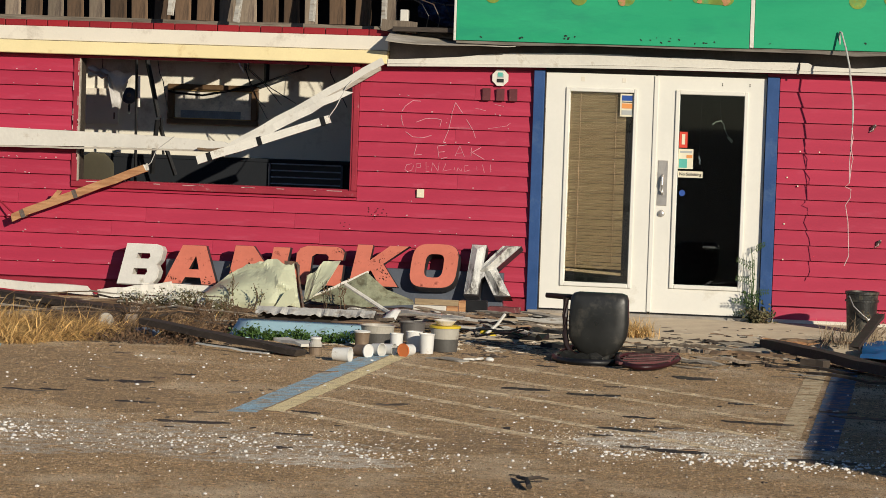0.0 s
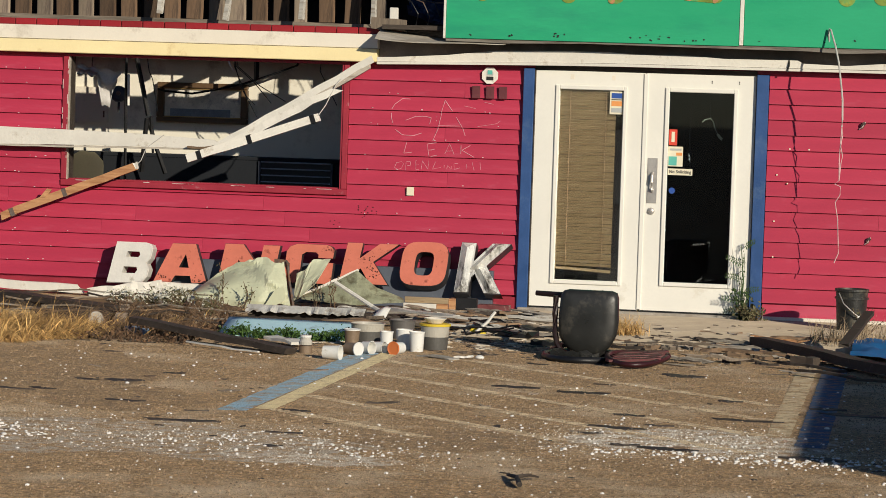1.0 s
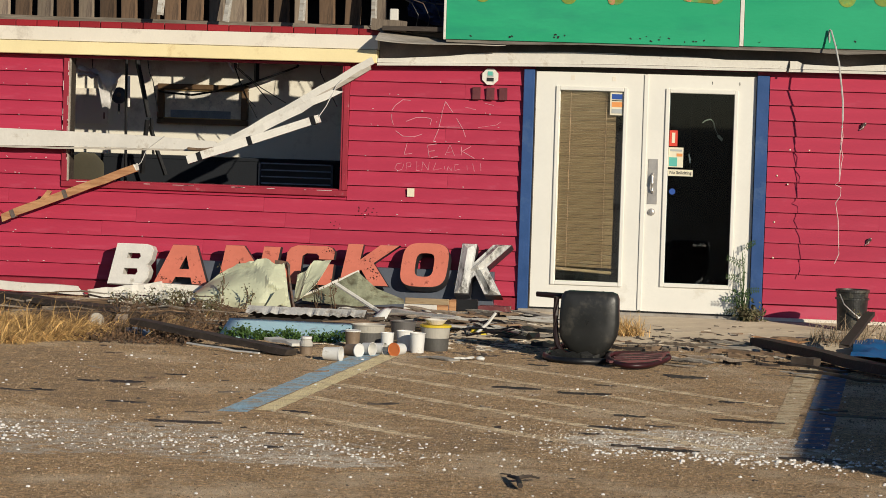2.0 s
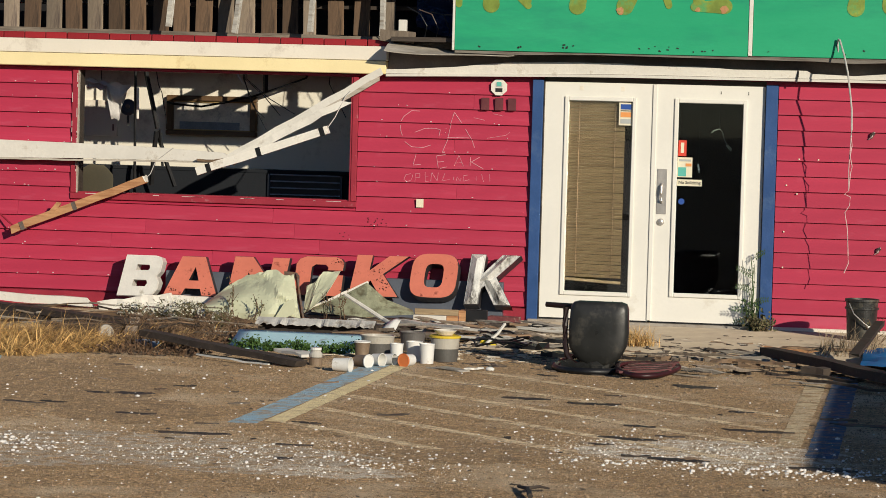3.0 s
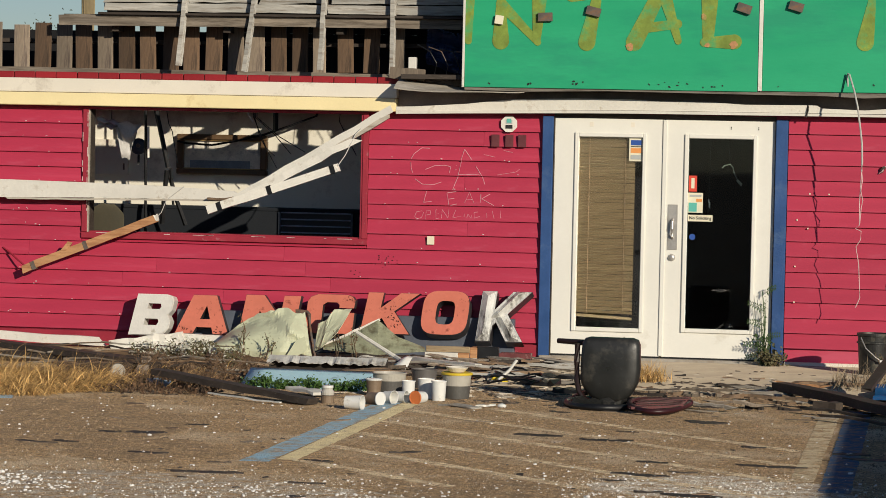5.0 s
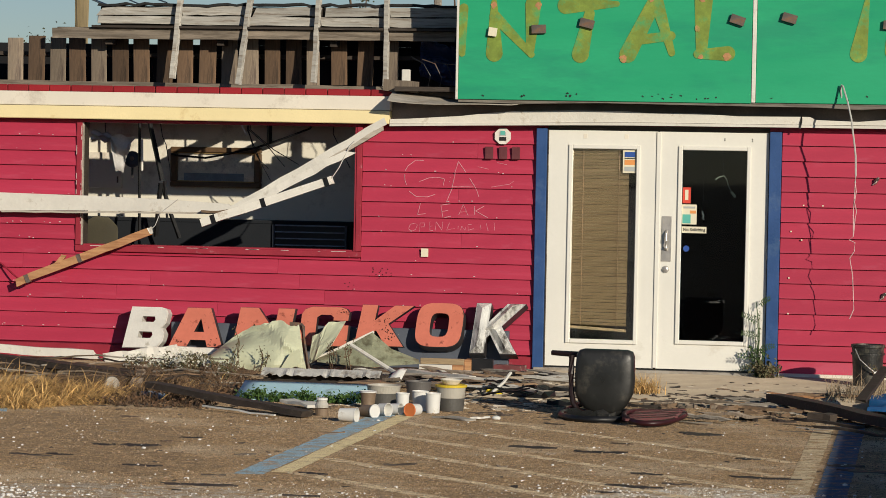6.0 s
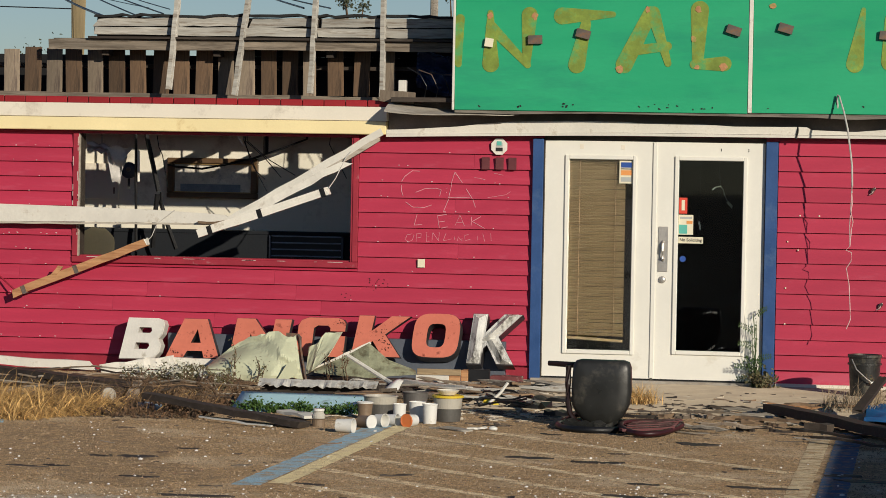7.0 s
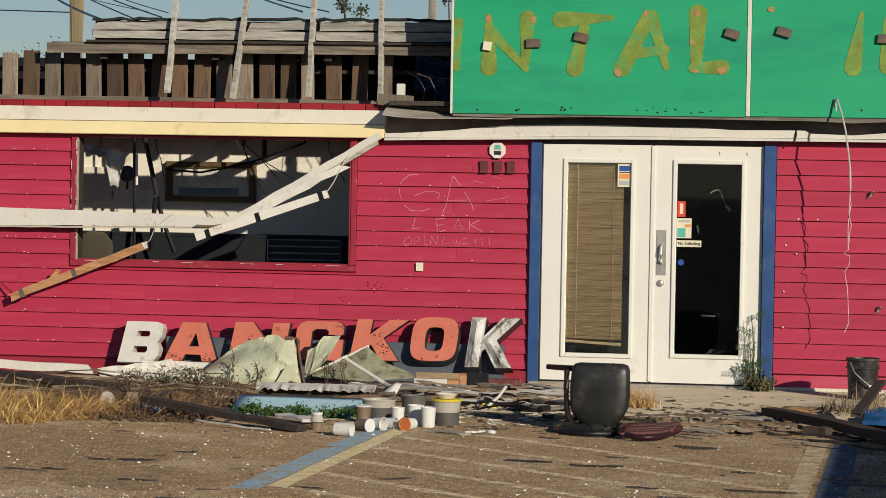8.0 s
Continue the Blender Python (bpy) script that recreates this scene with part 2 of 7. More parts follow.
GHOST = material("olive_paint_remains", (0.23, 0.32, 0.05), 0.6, vary=0.35, scale=7, grain=40, dirt=(0.08, 0.34, 0.11), dirt_amount=0.3, dirt_scale=6)
STEEL = material("rusted_steel", (0.17, 0.14, 0.12), 0.6, metal=0.4, vary=0.4, scale=14, dirt=(0.25, 0.13, 0.07), dirt_amount=0.4, dirt_scale=16)
CHROME = material("brushed_metal", (0.52, 0.49, 0.45), 0.42, metal=0.6, vary=0.1, scale=20)
BLACK = material("black_plastic", (0.012, 0.012, 0.013), 0.45, vary=0.3)
CABLE = material("pale_grey_cable", (0.52, 0.50, 0.46), 0.6, vary=0.2, scale=15)
PINKISH = material("pale_pink_wire", (0.74, 0.52, 0.50), 0.6, vary=0.2, scale=15)
CHALK = material("chalk_line", (0.74, 0.38, 0.43), 0.9, vary=0.3, scale=30, dirt=(0.60, 0.20, 0.25), dirt_amount=0.4, dirt_scale=26)
TAN = material("tan_blind", (0.180, 0.134, 0.074), 0.55, vary=0.08, scale=3, piece=0.06)
PAPER = material("cream_paper", (0.80, 0.74, 0.55), 0.8, vary=0.06)


def card(r, g, b, name):
    return material(name, (r, g, b), 0.5, vary=0.06)


INK_BLUE, INK_RED, INK_ORANGE, INK_TEAL, INK_BLACK = card(0.03, 0.09, 0.35, "blue_print"), card(0.70, 0.07, 0.04, "red_print"), card(0.80, 0.33, 0.10, "orange_print"), card(0.12, 0.48, 0.40, "teal_print"), card(0.02, 0.02, 0.02, "black_print")
GREY_PRINT = card(0.45, 0.47, 0.45, "grey_print")

# ---- window in the front wall ----
window = thing("window_1", "glassless window opening with a crimson trim in the front wall", "window", kind="structure")
part("trim_head", box(-4.15, -1.61, -0.03, 0.02, 2.056, 2.074), RED_TRIM, window)
part("trim_sill", box(-4.15, -1.61, -0.035, 0.02, 0.932, 0.984, 0.004), RED_TRIM, window)
for x0, x1 in ((-4.15, -4.10), (-1.66, -1.612)):
    part("trim_side", box(x0, x1, -0.03, 0.02, 0.986, 2.054, 0.004), RED_TRIM, window)
part("jamb", box(-4.10, -4.093, -0.02, 0.022, 0.985, 2.055), GREYED, window, "flaking grey jamb")
part("inner_jamb", box(-4.10, -4.091, 0.023, 0.16, 0.985, 2.055), WOOD_DARK, window)
part("jamb", box(-1.675, -1.66, -0.02, 0.16, 0.985, 2.055), RED_TRIM, window)
part("inner_sill", box(-4.085, -1.675, 0.0, 0.18, 0.975, 0.995), RED_TRIM, window)

FLAKE = material("bare_flaked_edge", (0.72, 0.58, 0.54), 0.8, vary=0.3, scale=14)
for k in range(26):
    rn = random.Random(2100 + k)
    L = rn.uniform(0.015, 0.10)
    if k < 16:
        z = rn.uniform(1.0, 2.0)
        x = rn.choice((-4.146, -4.104, -4.104))
        part("flaked_edge", box(x - 0.0025, x + 0.0025, -0.0322, -0.0295, z - L / 2, z + L / 2), FLAKE, window, "bare flaked edge")
    else:
        x = rn.uniform(-4.0, -1.75)
        part("flaked_edge", box(x - L, x + L * rn.uniform(0.2, 1.0), -0.0372, -0.0345, 0.978, 0.978 + rn.uniform(0.002, 0.006)), FLAKE, window, "bare flaked edge")

# ---- wrecked room behind the window ----
solo("floor", boxes((-6.9, 5.9, 0.14, 1.70, 0.0, 0.02)), material("dusty_floor", (0.26, 0.25, 0.24), 0.8), "dusty dark floor of the room", "floor", kind="structure")
FRAME_WOOD = material("frame_wood", (0.13, 0.075, 0.035), 0.5, vary=0.3, scale=8)
pic = thing("picture_frame", "dark wooden frame with a pale picture on the plaster wall", "picture frame")
for q in ((-3.74, -2.885, 1.62, 1.695, 1.815, 1.865), (-3.74, -2.885, 1.62, 1.695, 1.495, 1.545), (-3.74, -3.675, 1.62, 1.695, 1.545, 1.815), (-2.945, -2.885, 1.62, 1.695, 1.545, 1.815)):
    part("frame_bar", box(*q, 0.008), FRAME_WOOD, pic)
for q in ((-3.675, -2.945, 1.805, 1.815), (-3.675, -2.945, 1.545, 1.555)):
    part("gilt_slip", box(q[0], q[1], 1.645, 1.69, q[2], q[3]), material("dull_gilt", (0.42, 0.27, 0.10), 0.4, vary=0.2), pic, "dull gilt inner slip")
part("picture", box(-3.675, -2.945, 1.672, 1.69, 1.555, 1.805), material("faded_print", (0.76, 0.72, 0.62), 0.5, vary=0.3, scale=7, dirt=(0.30, 0.30, 0.30), dirt_amount=0.25, dirt_scale=9), pic)
# bluish strip paints the wall's shade across the picture
part("print_water", box(-3.62, -3.05, 1.668, 1.671, 1.556, 1.625), material("slate_blue_shade", (0.22, 0.27, 0.32), 0.5, vary=0.4, scale=9), pic, "slate blue strip of shade painted on the picture")
for x in (-2.67, -2.12):
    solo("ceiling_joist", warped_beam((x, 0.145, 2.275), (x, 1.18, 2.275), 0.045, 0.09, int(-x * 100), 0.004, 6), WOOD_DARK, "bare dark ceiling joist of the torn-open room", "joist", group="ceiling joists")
# added half-height front, coloured as the room's shaded lower wall
ctr = thing("counter", "added slate-dark front standing in for the shaded lower wall", "counter")
SHADE_SLATE = material("slate_shade_tone", (0.012, 0.015, 0.020), 0.9, vary=0.2, scale=3)
part("front", box(-6.2, -1.0, 1.36, 1.40, 0.02, 1.175), SHADE_SLATE, ctr)
part("top", box(-6.2, -1.0, 1.35, 1.69, 1.176, 1.206, 0.004), SHADE_SLATE, ctr)
vent = thing("counter_grille", "dark louvred metal grille on the counter front", "vent")
GRILLE_EDGE = material("pale_grille_edge", (0.34, 0.38, 0.44), 0.5)
GRILLE = material("dark_grey_metal", (0.06, 0.07, 0.09), 0.5, metal=0.3)
for s in ((-2.695, -2.675, 0.965, 1.17), (-2.025, -2.005, 0.965, 1.17)):
    part("upright", box(s[0], s[1], 1.33, 1.358, s[2], s[3]), GRILLE, vent)
for k in range(4):
    part("louvre", box(-2.675, -2.025, 1.335, 1.356, 0.98 + k * 0.06, 0.992 + k * 0.06, 0.002), GRILLE_EDGE, vent)
part("backing", box(-2.675, -2.025, 1.356, 1.3595, 0.965, 1.17), BLACK, vent)
cab = thing("wall_cabinet", "pale cream cabinet door hung on the plaster wall", "cabinet")
part("body", box(-4.60, -4.213, 1.66, 1.698, 1.469, 1.80, 0.004), CREAM, cab)
part("handle", box(-4.255, -4.243, 1.645, 1.66, 1.52, 1.58), STEEL, cab)
for pts, r in (([(-3.843, 0.9, 2.66), (-3.841, 0.9, 2.05), (-3.824, 0.9, 0.965)], 0.013), ([(-3.77, 0.9, 2.66), (-3.741, 0.9, 2.05), (-3.68, 0.9, 1.80), (-3.625, 0.9, 1.555)], 0.022),
               ([(-3.63, 0.88, 1.53), (-3.65, 0.88, 1.30), (-3.665, 0.88, 1.045)], 0.022), ([(-3.63, 0.92, 1.53), (-3.54, 0.92, 1.25), (-3.458, 0.92, 1.039)], 0.02), ([(-3.60, 0.9, 1.55), (-3.57, 0.9, 1.22)], 0.012), ([(-2.645, 0.9, 2.66), (-2.640, 0.9, 1.907)], 0.024)):
    solo("hanging_strap", tube(pts, r, 4), BLACK, "black ceiling hanger strap dangling in the wrecked room", "strap", group="ceiling straps")
for pts in ([(-2.83, 0.8, 2.66), (-2.804, 0.8, 2.02), (-2.631, 0.8, 1.876), (-2.474, 0.8, 1.70)], [(-2.82, 0.8, 2.66), (-2.789, 0.8, 2.02), (-2.58, 0.8, 1.851), (-2.346, 0.8, 1.72)], [(-2.84, 0.8, 2.66), (-2.81, 0.8, 2.02), (-2.76, 0.8, 1.848), (-2.601, 0.8, 1.574)],
            [(-3.72, 0.8, 2.66), (-3.60, 0.8, 1.95), (-3.566, 0.8, 1.88), (-3.512, 0.8, 1.60)], [(-2.86, 0.8, 2.66), (-2.82, 0.8, 2.02), (-2.70, 0.8, 1.75), (-2.62, 0.8, 1.68)], [(-2.0, 0.9, 2.66), (-2.06, 0.9, 2.0), (-1.9, 0.9, 1.70)]):
    solo("loose_wire", tube(pts, 0.0045, 5), BLACK, "thin loose wire hanging from the open ceiling", "wire", group="ceiling wires")
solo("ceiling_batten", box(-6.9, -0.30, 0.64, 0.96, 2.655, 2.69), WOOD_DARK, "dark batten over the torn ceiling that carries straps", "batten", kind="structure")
solo("wire_tip", tube([(-2.88, 0.7, 2.66), (-2.86, 0.7, 2.10), (-2.843, 0.7, 2.04), (-2.80, 0.7, 1.975)], 0.009, 6), OLD_WHITE, "short white pipe stub hanging from the ceiling", "pipe")
solo("thin_rod", tube([(-3.81, 0.88, 1.92), (-3.805, 0.88, 1.64)], 0.012, 6), OLD_WHITE, "short white rod beside the black strap", "rod")
solo("sagging_conduit", tube([(-3.70, 1.5, 1.80), (-3.631, 1.5, 1.782), (-3.374, 1.5, 1.766), (-3.162, 1.5, 1.806), (-2.897, 1.5, 1.868), (-2.634, 1.5, 1.96), (-2.398, 1.5, 2.052), (-2.2, 1.5, 2.66)], 0.011, 6), BLACK, "black sagging cable across the room", "cable")
# slumped armchair back in the corner of the room
bm = bmesh.new()
bmesh.ops.create_uvsphere(bm, u_segments=20, v_segments=12, radius=0.5)
for v in bm.verts:
    v.co = Vector((-4.30 + 0.36 * v.co.x, 1.24 + 0.14 * v.co.y, 1.08 + (0.26 if v.co.z > 0 else 2.12) * v.co.z + 0.02 * noise.noise(v.co * 4)))
solo("armchair_back", bm, material("olive_beige_cloth", (0.075, 0.066, 0.042), 0.9, vary=0.2, scale=6), "slumped olive beige armchair back in the room corner", "armchair", smooth=True)
# torn plastic sheet and a small fan
bm = bmesh.new()
bmesh.ops.create_grid(bm, x_segments=14, y_segments=10, size=0.5)
for v in bm.verts:
    u, w = v.co.x + 0.5, v.co.y + 0.5
    v.co = Vector((-4.23 + 0.40 * u - 0.08 * w * max(0, u - 0.5) * 2, 0.7 + 0.05 * math.sin(9 * u) + 0.03 * math.sin(13 * w), 1.995 - 0.06 * u - (0.085 + 0.24 * max(0, min(1, (u - 0.5) * 7)) * max(0.1, min(1, (1.02 - u) * 6))) * w + 0.012 * math.sin(21 * u + 5 * w)))
plastic = solo("torn_plastic_sheet", bm, material("cloudy_plastic", (0.55, 0.53, 0.50), 0.45, vary=0.2, scale=8), "torn cloudy plastic sheet hanging behind the window", "plastic sheet", smooth=True)
part("tie", tube([(-4.1, 0.7, 1.98), (-4.1, 0.7, 2.66)], 0.004, 4), BLACK, plastic)
fan = thing("wall_fan", "small grey wall fan, still, on a bracket", "fan", pose(-3.985, 1.2, 1.74, 80, 0, 10))
part("cage", turned([(0.055, -0.02), (0.075, -0.01), (0.075, 0.015), (0.05, 0.03), (0.0, 0.035)], 16), GRILLE, fan)
part("hub", turned([(0.0, -0.05), (0.02, -0.045), (0.02, 0.06), (0.0, 0.065)], 10), STEEL, fan)
part("bracket", box(-0.01, 0.01, -0.16, 0.0, -0.05, -0.03), BLACK, fan)
part("rod", tube([(0, 0, -0.04), (0, 0.05, -0.66)], 0.01), BLACK, fan)

# ---- glazed double doors ----
# tint on one leaf stands in for the unlit room behind it
GLASS_DARK = glass_material("room_darkening_glass", (0.26, 0.34, 0.38))
def door(name, x0, x1, gx0, gx1, gz0, gz1, lab):
    d = thing(name, lab, "door", kind="structure")
    z0, z1 = 0.055, 2.058
    part("leaf", boxes((x0, gx0, -0.012, 0.035, z0, z1), (gx1, x1, -0.012, 0.035, z0, z1), (gx0, gx1, -0.012, 0.035, z0, gz0), (gx0, gx1, -0.012, 0.035, gz1, z1)), WHITE, d)
    fr = part("lite_frame", boxes((gx0 - 0.035, gx0, -0.03, -0.013, gz0 - 0.035, gz1 + 0.035, 0.005), (gx1, gx1 + 0.033, -0.03, -0.013, gz0 - 0.035, gz1 + 0.035, 0.005),
                              (gx0, gx1, -0.029, -0.013, gz0 - 0.035, gz0, 0.005), (gx0, gx1, -0.029, -0.013, gz1, gz1 + 0.035, 0.005)), WHITE, d)
    pane = part("pane", box(gx0, gx1, 0.0, 0.006, gz0, gz1), GLASS if name == "door_1" else GLASS_DARK, d)
    pane.visible_shadow = False
    part("bottom_gasket", box(x0 + 0.01, x1 - 0.01, -0.008, 0.03, 0.042, 0.055), BLACK, d)
    for z in (0.30, 1.05, 1.80):
        part("hinge", tube([((x0 - 0.006) if name == "door_1" else (x1 + 0.006), -0.012, z - 0.05), ((x0 - 0.006) if name == "door_1" else (x1 + 0.006), -0.012, z + 0.05)], 0.008), CHROME, d)
    return d


door1 = door("door_1", 0.0, 0.925, 0.206, 0.748, 0.287, 1.903, "white glazed door leaf with a tan blind behind its pane")
door2 = door("door_2", 0.942, 1.860, 1.138, 1.680, 0.301, 1.906, "white glazed door leaf with stickers on its dark pane")
part("meeting_strip", box(0.918, 0.955, -0.026, -0.0125, 0.06, 2.055, 0.004), WHITE, door1)
pl = part("handle_plate", box(0.974, 1.056, -0.020, -0.012, 0.964, 1.345, 0.002), CHROME, door2, "brushed metal push plate")
part("pull_handle", tube([(1.015, -0.02, 1.06), (1.015, -0.055, 1.08), (1.015, -0.062, 1.14), (1.015, -0.055, 1.20), (1.015, -0.02, 1.22)], 0.011, 8), CHROME, pl)
part("lock", turned([(0.0, -0.02), (0.03, -0.02), (0.03, 0.0), (0.024, 0.012), (0.01, 0.016), (0.0, 0.016)], 20), CHROME, door2, "round chrome deadbolt", pose(1.014, -0.02, 0.897, 90))
for x, z in ((0.31, 2.01), (0.66, 2.01)):
    part("filler_patch", box(x - 0.016, x + 0.016, -0.0145, -0.012, z - 0.02, z + 0.02, 0.001), CREAM, door1, "beige filler patch")
for x, z in ((1.49, 2.005), (1.49, 1.992), (1.72, 2.005), (1.72, 1.99)):
    part("screw_hole", box(x - 0.004, x + 0.004, -0.014, -0.012, z - 0.005, z + 0.005), INK_BLACK, door2)
# frame, threshold
solo("door_frame", boxes((-0.008, -0.0015, -0.03, 0.05, 0.03, 2.06), (1.8615, 1.866, -0.03, 0.05, 0.03, 2.06), (-0.008, 1.866, -0.005, 0.05, 2.062, 2.10)), WOOD_DARK, "dark gap and frame around the double doors", "door frame", kind="structure")
solo("threshold", box(-0.09, 1.95, -0.10, 0.10, 0.0, 0.04, 0.006), material("worn_aluminium_sill", (0.42, 0.38, 0.32), 0.5, vary=0.2, dirt=(0.25, 0.2, 0.15)), "worn aluminium threshold under the doors", "threshold", kind="structure")
for x0, x1 in ((-0.104, -0.012), (1.868, 1.968)):
    solo("door_post", box(x0, x1, -0.055, 0.02, 0.02, 2.07, 0.004), BLUE, "blue painted timber post beside the doors", "post", kind="structure")
# venetian blind behind door_1
blind = thing("venetian_blind", "tan venetian blind with a crooked bottom rail behind the pane", "blind")
slat = mesh_of("slat", box(0, 0.478, -0.0152, 0.0152, -0.001, 0.001), TAN)
N = 54
for k in range(N):
    z = 1.885 - k * 0.0276
    tilt = 0.9 * (k / N) ** 6
    part("slat", slat, TAN, blind, m=pose(0.205, 0.032, z, -53 + 3 * math.sin(k * 1.7), 1.2 * tilt + 0.15 * math.sin(k * 2.3), 0))
part("bottom_rail", box(0, 0.478, -0.012, 0.012, -0.012, 0.012, 0.003), TAN, blind, m=pose(0.205, 0.032, 0.388, 0, 3.0, 0))
for x in (0.295, 0.60):
    part("cord", tube([(x, 0.018, 1.9), (x, 0.018, 0.40)], 0.003, 4), WOOD_BROWN, blind)
part("headrail", box(0.205, 0.70, 0.02, 0.045, 1.888, 1.905), TAN, blind)
# partition added so the panes look onto darkness
solo("curtain_wall", boxes((-0.2, 2.2, 0.9, 0.92, 0.02, 2.30)), DARK, "added near-black partition that keeps the door panes dark", "wall", kind="structure")


# pale shapes added behind the dark pane to imitate its glints
fix = thing("pane_glints", "pale shapes hung behind the dark pane as its glints", "light fixture")
part("hoop", tube([(1.40, 0.25, 1.66), (1.423, 0.25, 1.682), (1.47, 0.25, 1.694), (1.495, 0.25, 1.665), (1.505, 0.25, 1.62)], 0.006, 6), PAPER, fix)
part("socket", warped_beam((1.535, 0.25, 1.56), (1.572, 0.25, 1.515), 0.02, 0.022, 51, 0.003, 3, ragged=0.008), PAPER, fix, "pale glint")
part("wire", tube([(1.505, 0.25, 1.62), (1.52, 0.25, 1.59), (1.54, 0.25, 1.555)], 0.003, 5), CHROME, fix)
part("hanger", tube([(1.45, 0.25, 2.30), (1.452, 0.25, 1.9), (1.47, 0.25, 1.694)], 0.003, 5), BLACK, fix)
part("shard", warped_beam((1.296, 0.25, 1.39), (1.306, 0.25, 1.32), 0.008, 0.014, 52, 0.003, 4, ragged=0.01), CHROME, fix)
part("shard_wire", tube([(1.297, 0.25, 1.39), (1.30, 0.25, 1.8), (1.33, 0.25, 2.30)], 0.002, 4), BLACK, fix)


# stickers on the panes
def sticker(name, lab, x0, x1, z0, z1, mat, bits=()):
    s = thing(name, lab, "sticker")
    part("sheet", box(x0, x1, -0.004, -0.002, z0, z1), mat, s)
    for a, b, c, d, mm in bits:
        part("print", box(x0 + a * (x1 - x0), x0 + b * (x1 - x0), -0.0065, -0.0045, z0 + c * (z1 - z0), z0 + d * (z1 - z0)), mm, s)
    return s


sticker("payment_sticker", "white card with blue and orange bands on the pane", 0.632, 0.745, 1.703, 1.895, PAPER, ((0.12, 0.92, 0.70, 0.93, INK_BLUE), (0.12, 0.92, 0.62, 0.66, INK_BLACK), (0.12, 0.92, 0.36, 0.58, INK_ORANGE), (0.12, 0.92, 0.08, 0.28, GREY_PRINT)))
sticker("red_sticker", "small red sticker with a pale bar on the pane", 1.144, 1.212, 1.458, 1.592, INK_RED, ((0.3, 0.7, 0.2, 0.85, PAPER),))
sticker("teal_sticker", "teal and cream sticker on the dark pane", 1.14, 1.265, 1.28, 1.448, PAPER, ((0.05, 0.6, 0.05, 0.5, INK_TEAL), (0.1, 0.9, 0.8, 0.9, GREY_PRINT), (0.55, 0.95, 0.55, 0.7, INK_ORANGE)))
nosol = sticker("notice_sticker", "white notice strip with black lettering on the pane", 1.142, 1.35, 1.207, 1.262, PAPER)
txt = bpy.data.curves.new("lettering", "FONT")
txt.body, txt.size, txt.extrude, txt.align_x, txt.align_y, txt.offset = "No Soliciting", 0.036, 0.0005, "CENTER", "CENTER", 0.0008
tmp = bpy.data.objects.new("tmp", txt)
scene.collection.objects.link(tmp)
me = bpy.data.meshes.new_from_object(tmp.evaluated_get(bpy.context.evaluated_depsgraph_get()))
bpy.data.objects.remove(tmp)
me.materials.clear()
me.materials.append(INK_BLACK)
part("lettering", me, INK_BLACK, nosol, m=pose(1.246, -0.005, 1.235, 90))
disc = part("badge", turned([(0.0, 0.0), (0.026, 0.0), (0.026, 0.002), (0.0, 0.002)], 18), INK_BLUE, None, "", pose(1.182, -0.002, 1.075, 90))
tagged(disc, "small round blue badge sticker on the pane", "sticker")

# ---- fascia and trims ----
solo("fascia_cream", box(-7.0, -1.36, -0.10, 0.019, 2.198, 2.318, 0.004), CREAM, "cream painted fascia band", "fascia", kind="structure")
solo("fascia_yellow", box(-7.0, -1.365, -0.115, 0.019, 2.082, 2.194, 0.006), YELLOW, "pale yellow fascia band over the window", "fascia", kind="structure")
# grey-brown base carries the shade under the sign
solo("fascia_shaded", box(-1.359, 6.0, -0.02, 0.019, 2.13, 2.36), material("shaded_fascia_brown", (0.22, 0.18, 0.155), 0.8, vary=0.3), "fascia board under the canopy, grey-brown for its shade", "fascia", kind="structure")
tiles = thing("tile_course", "course of red tiles above the cream fascia", "tiles", kind="structure")
tile = mesh_of("tile", box(0.003, 0.187, -0.07, -0.045, 2.319, 2.375, 0.005), RED_TILE)
for k in range(31):
    part("tile", tile, RED_TILE, tiles, m=pose(-7.05 + 0.19 * k, random.Random(k).uniform(-0.006, 0.006), 0))
# white drip trim, sagging and torn, over the doors
trim = thing("drip_trim", "white metal drip trim, bent and torn, over the doors", "trim", kind="structure")
part("lower_strip", strip([(-1.36, 2.064, 2.087), (-0.8, 2.078, 2.098), (0.2, 2.098, 2.120), (0.7, 2.104, 2.128), (1.8, 2.108, 2.130), (6.0, 2.12, 2.14)], -0.125, -0.02), OLD_WHITE, trim)
part("upper_strip", strip([(-1.36, 2.09, 2.125), (-1.2, 2.092, 2.13), (-0.75, 2.10, 2.160), (-0.5, 2.106, 2.19), (-0.3, 2.11, 2.208), (0.2, 2.122, 2.222), (0.66, 2.13, 2.222), (0.85, 2.131, 2.21), (1.3, 2.132, 2.212), (1.6, 2.132, 2.195), (2.2, 2.134, 2.20), (2.25, 2.134, 2.175), (2.6, 2.136, 2.165), (2.9, 2.138, 2.19), (6.0, 2.15, 2.2)], -0.115, -0.02), OLD_WHITE, trim)

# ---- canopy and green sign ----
# dark wood tone stands in for the shaded underside
solo("canopy", boxes((-1.30, 6.0, -0.25, -0.02, 2.362, 2.40)), WOOD_DARK, "canopy boards that carry the sign, dark for their shade", "canopy", kind="structure")
bm = bmesh.new()
bmesh.ops.create_grid(bm, x_segments=20, y_segments=8, size=0.5)
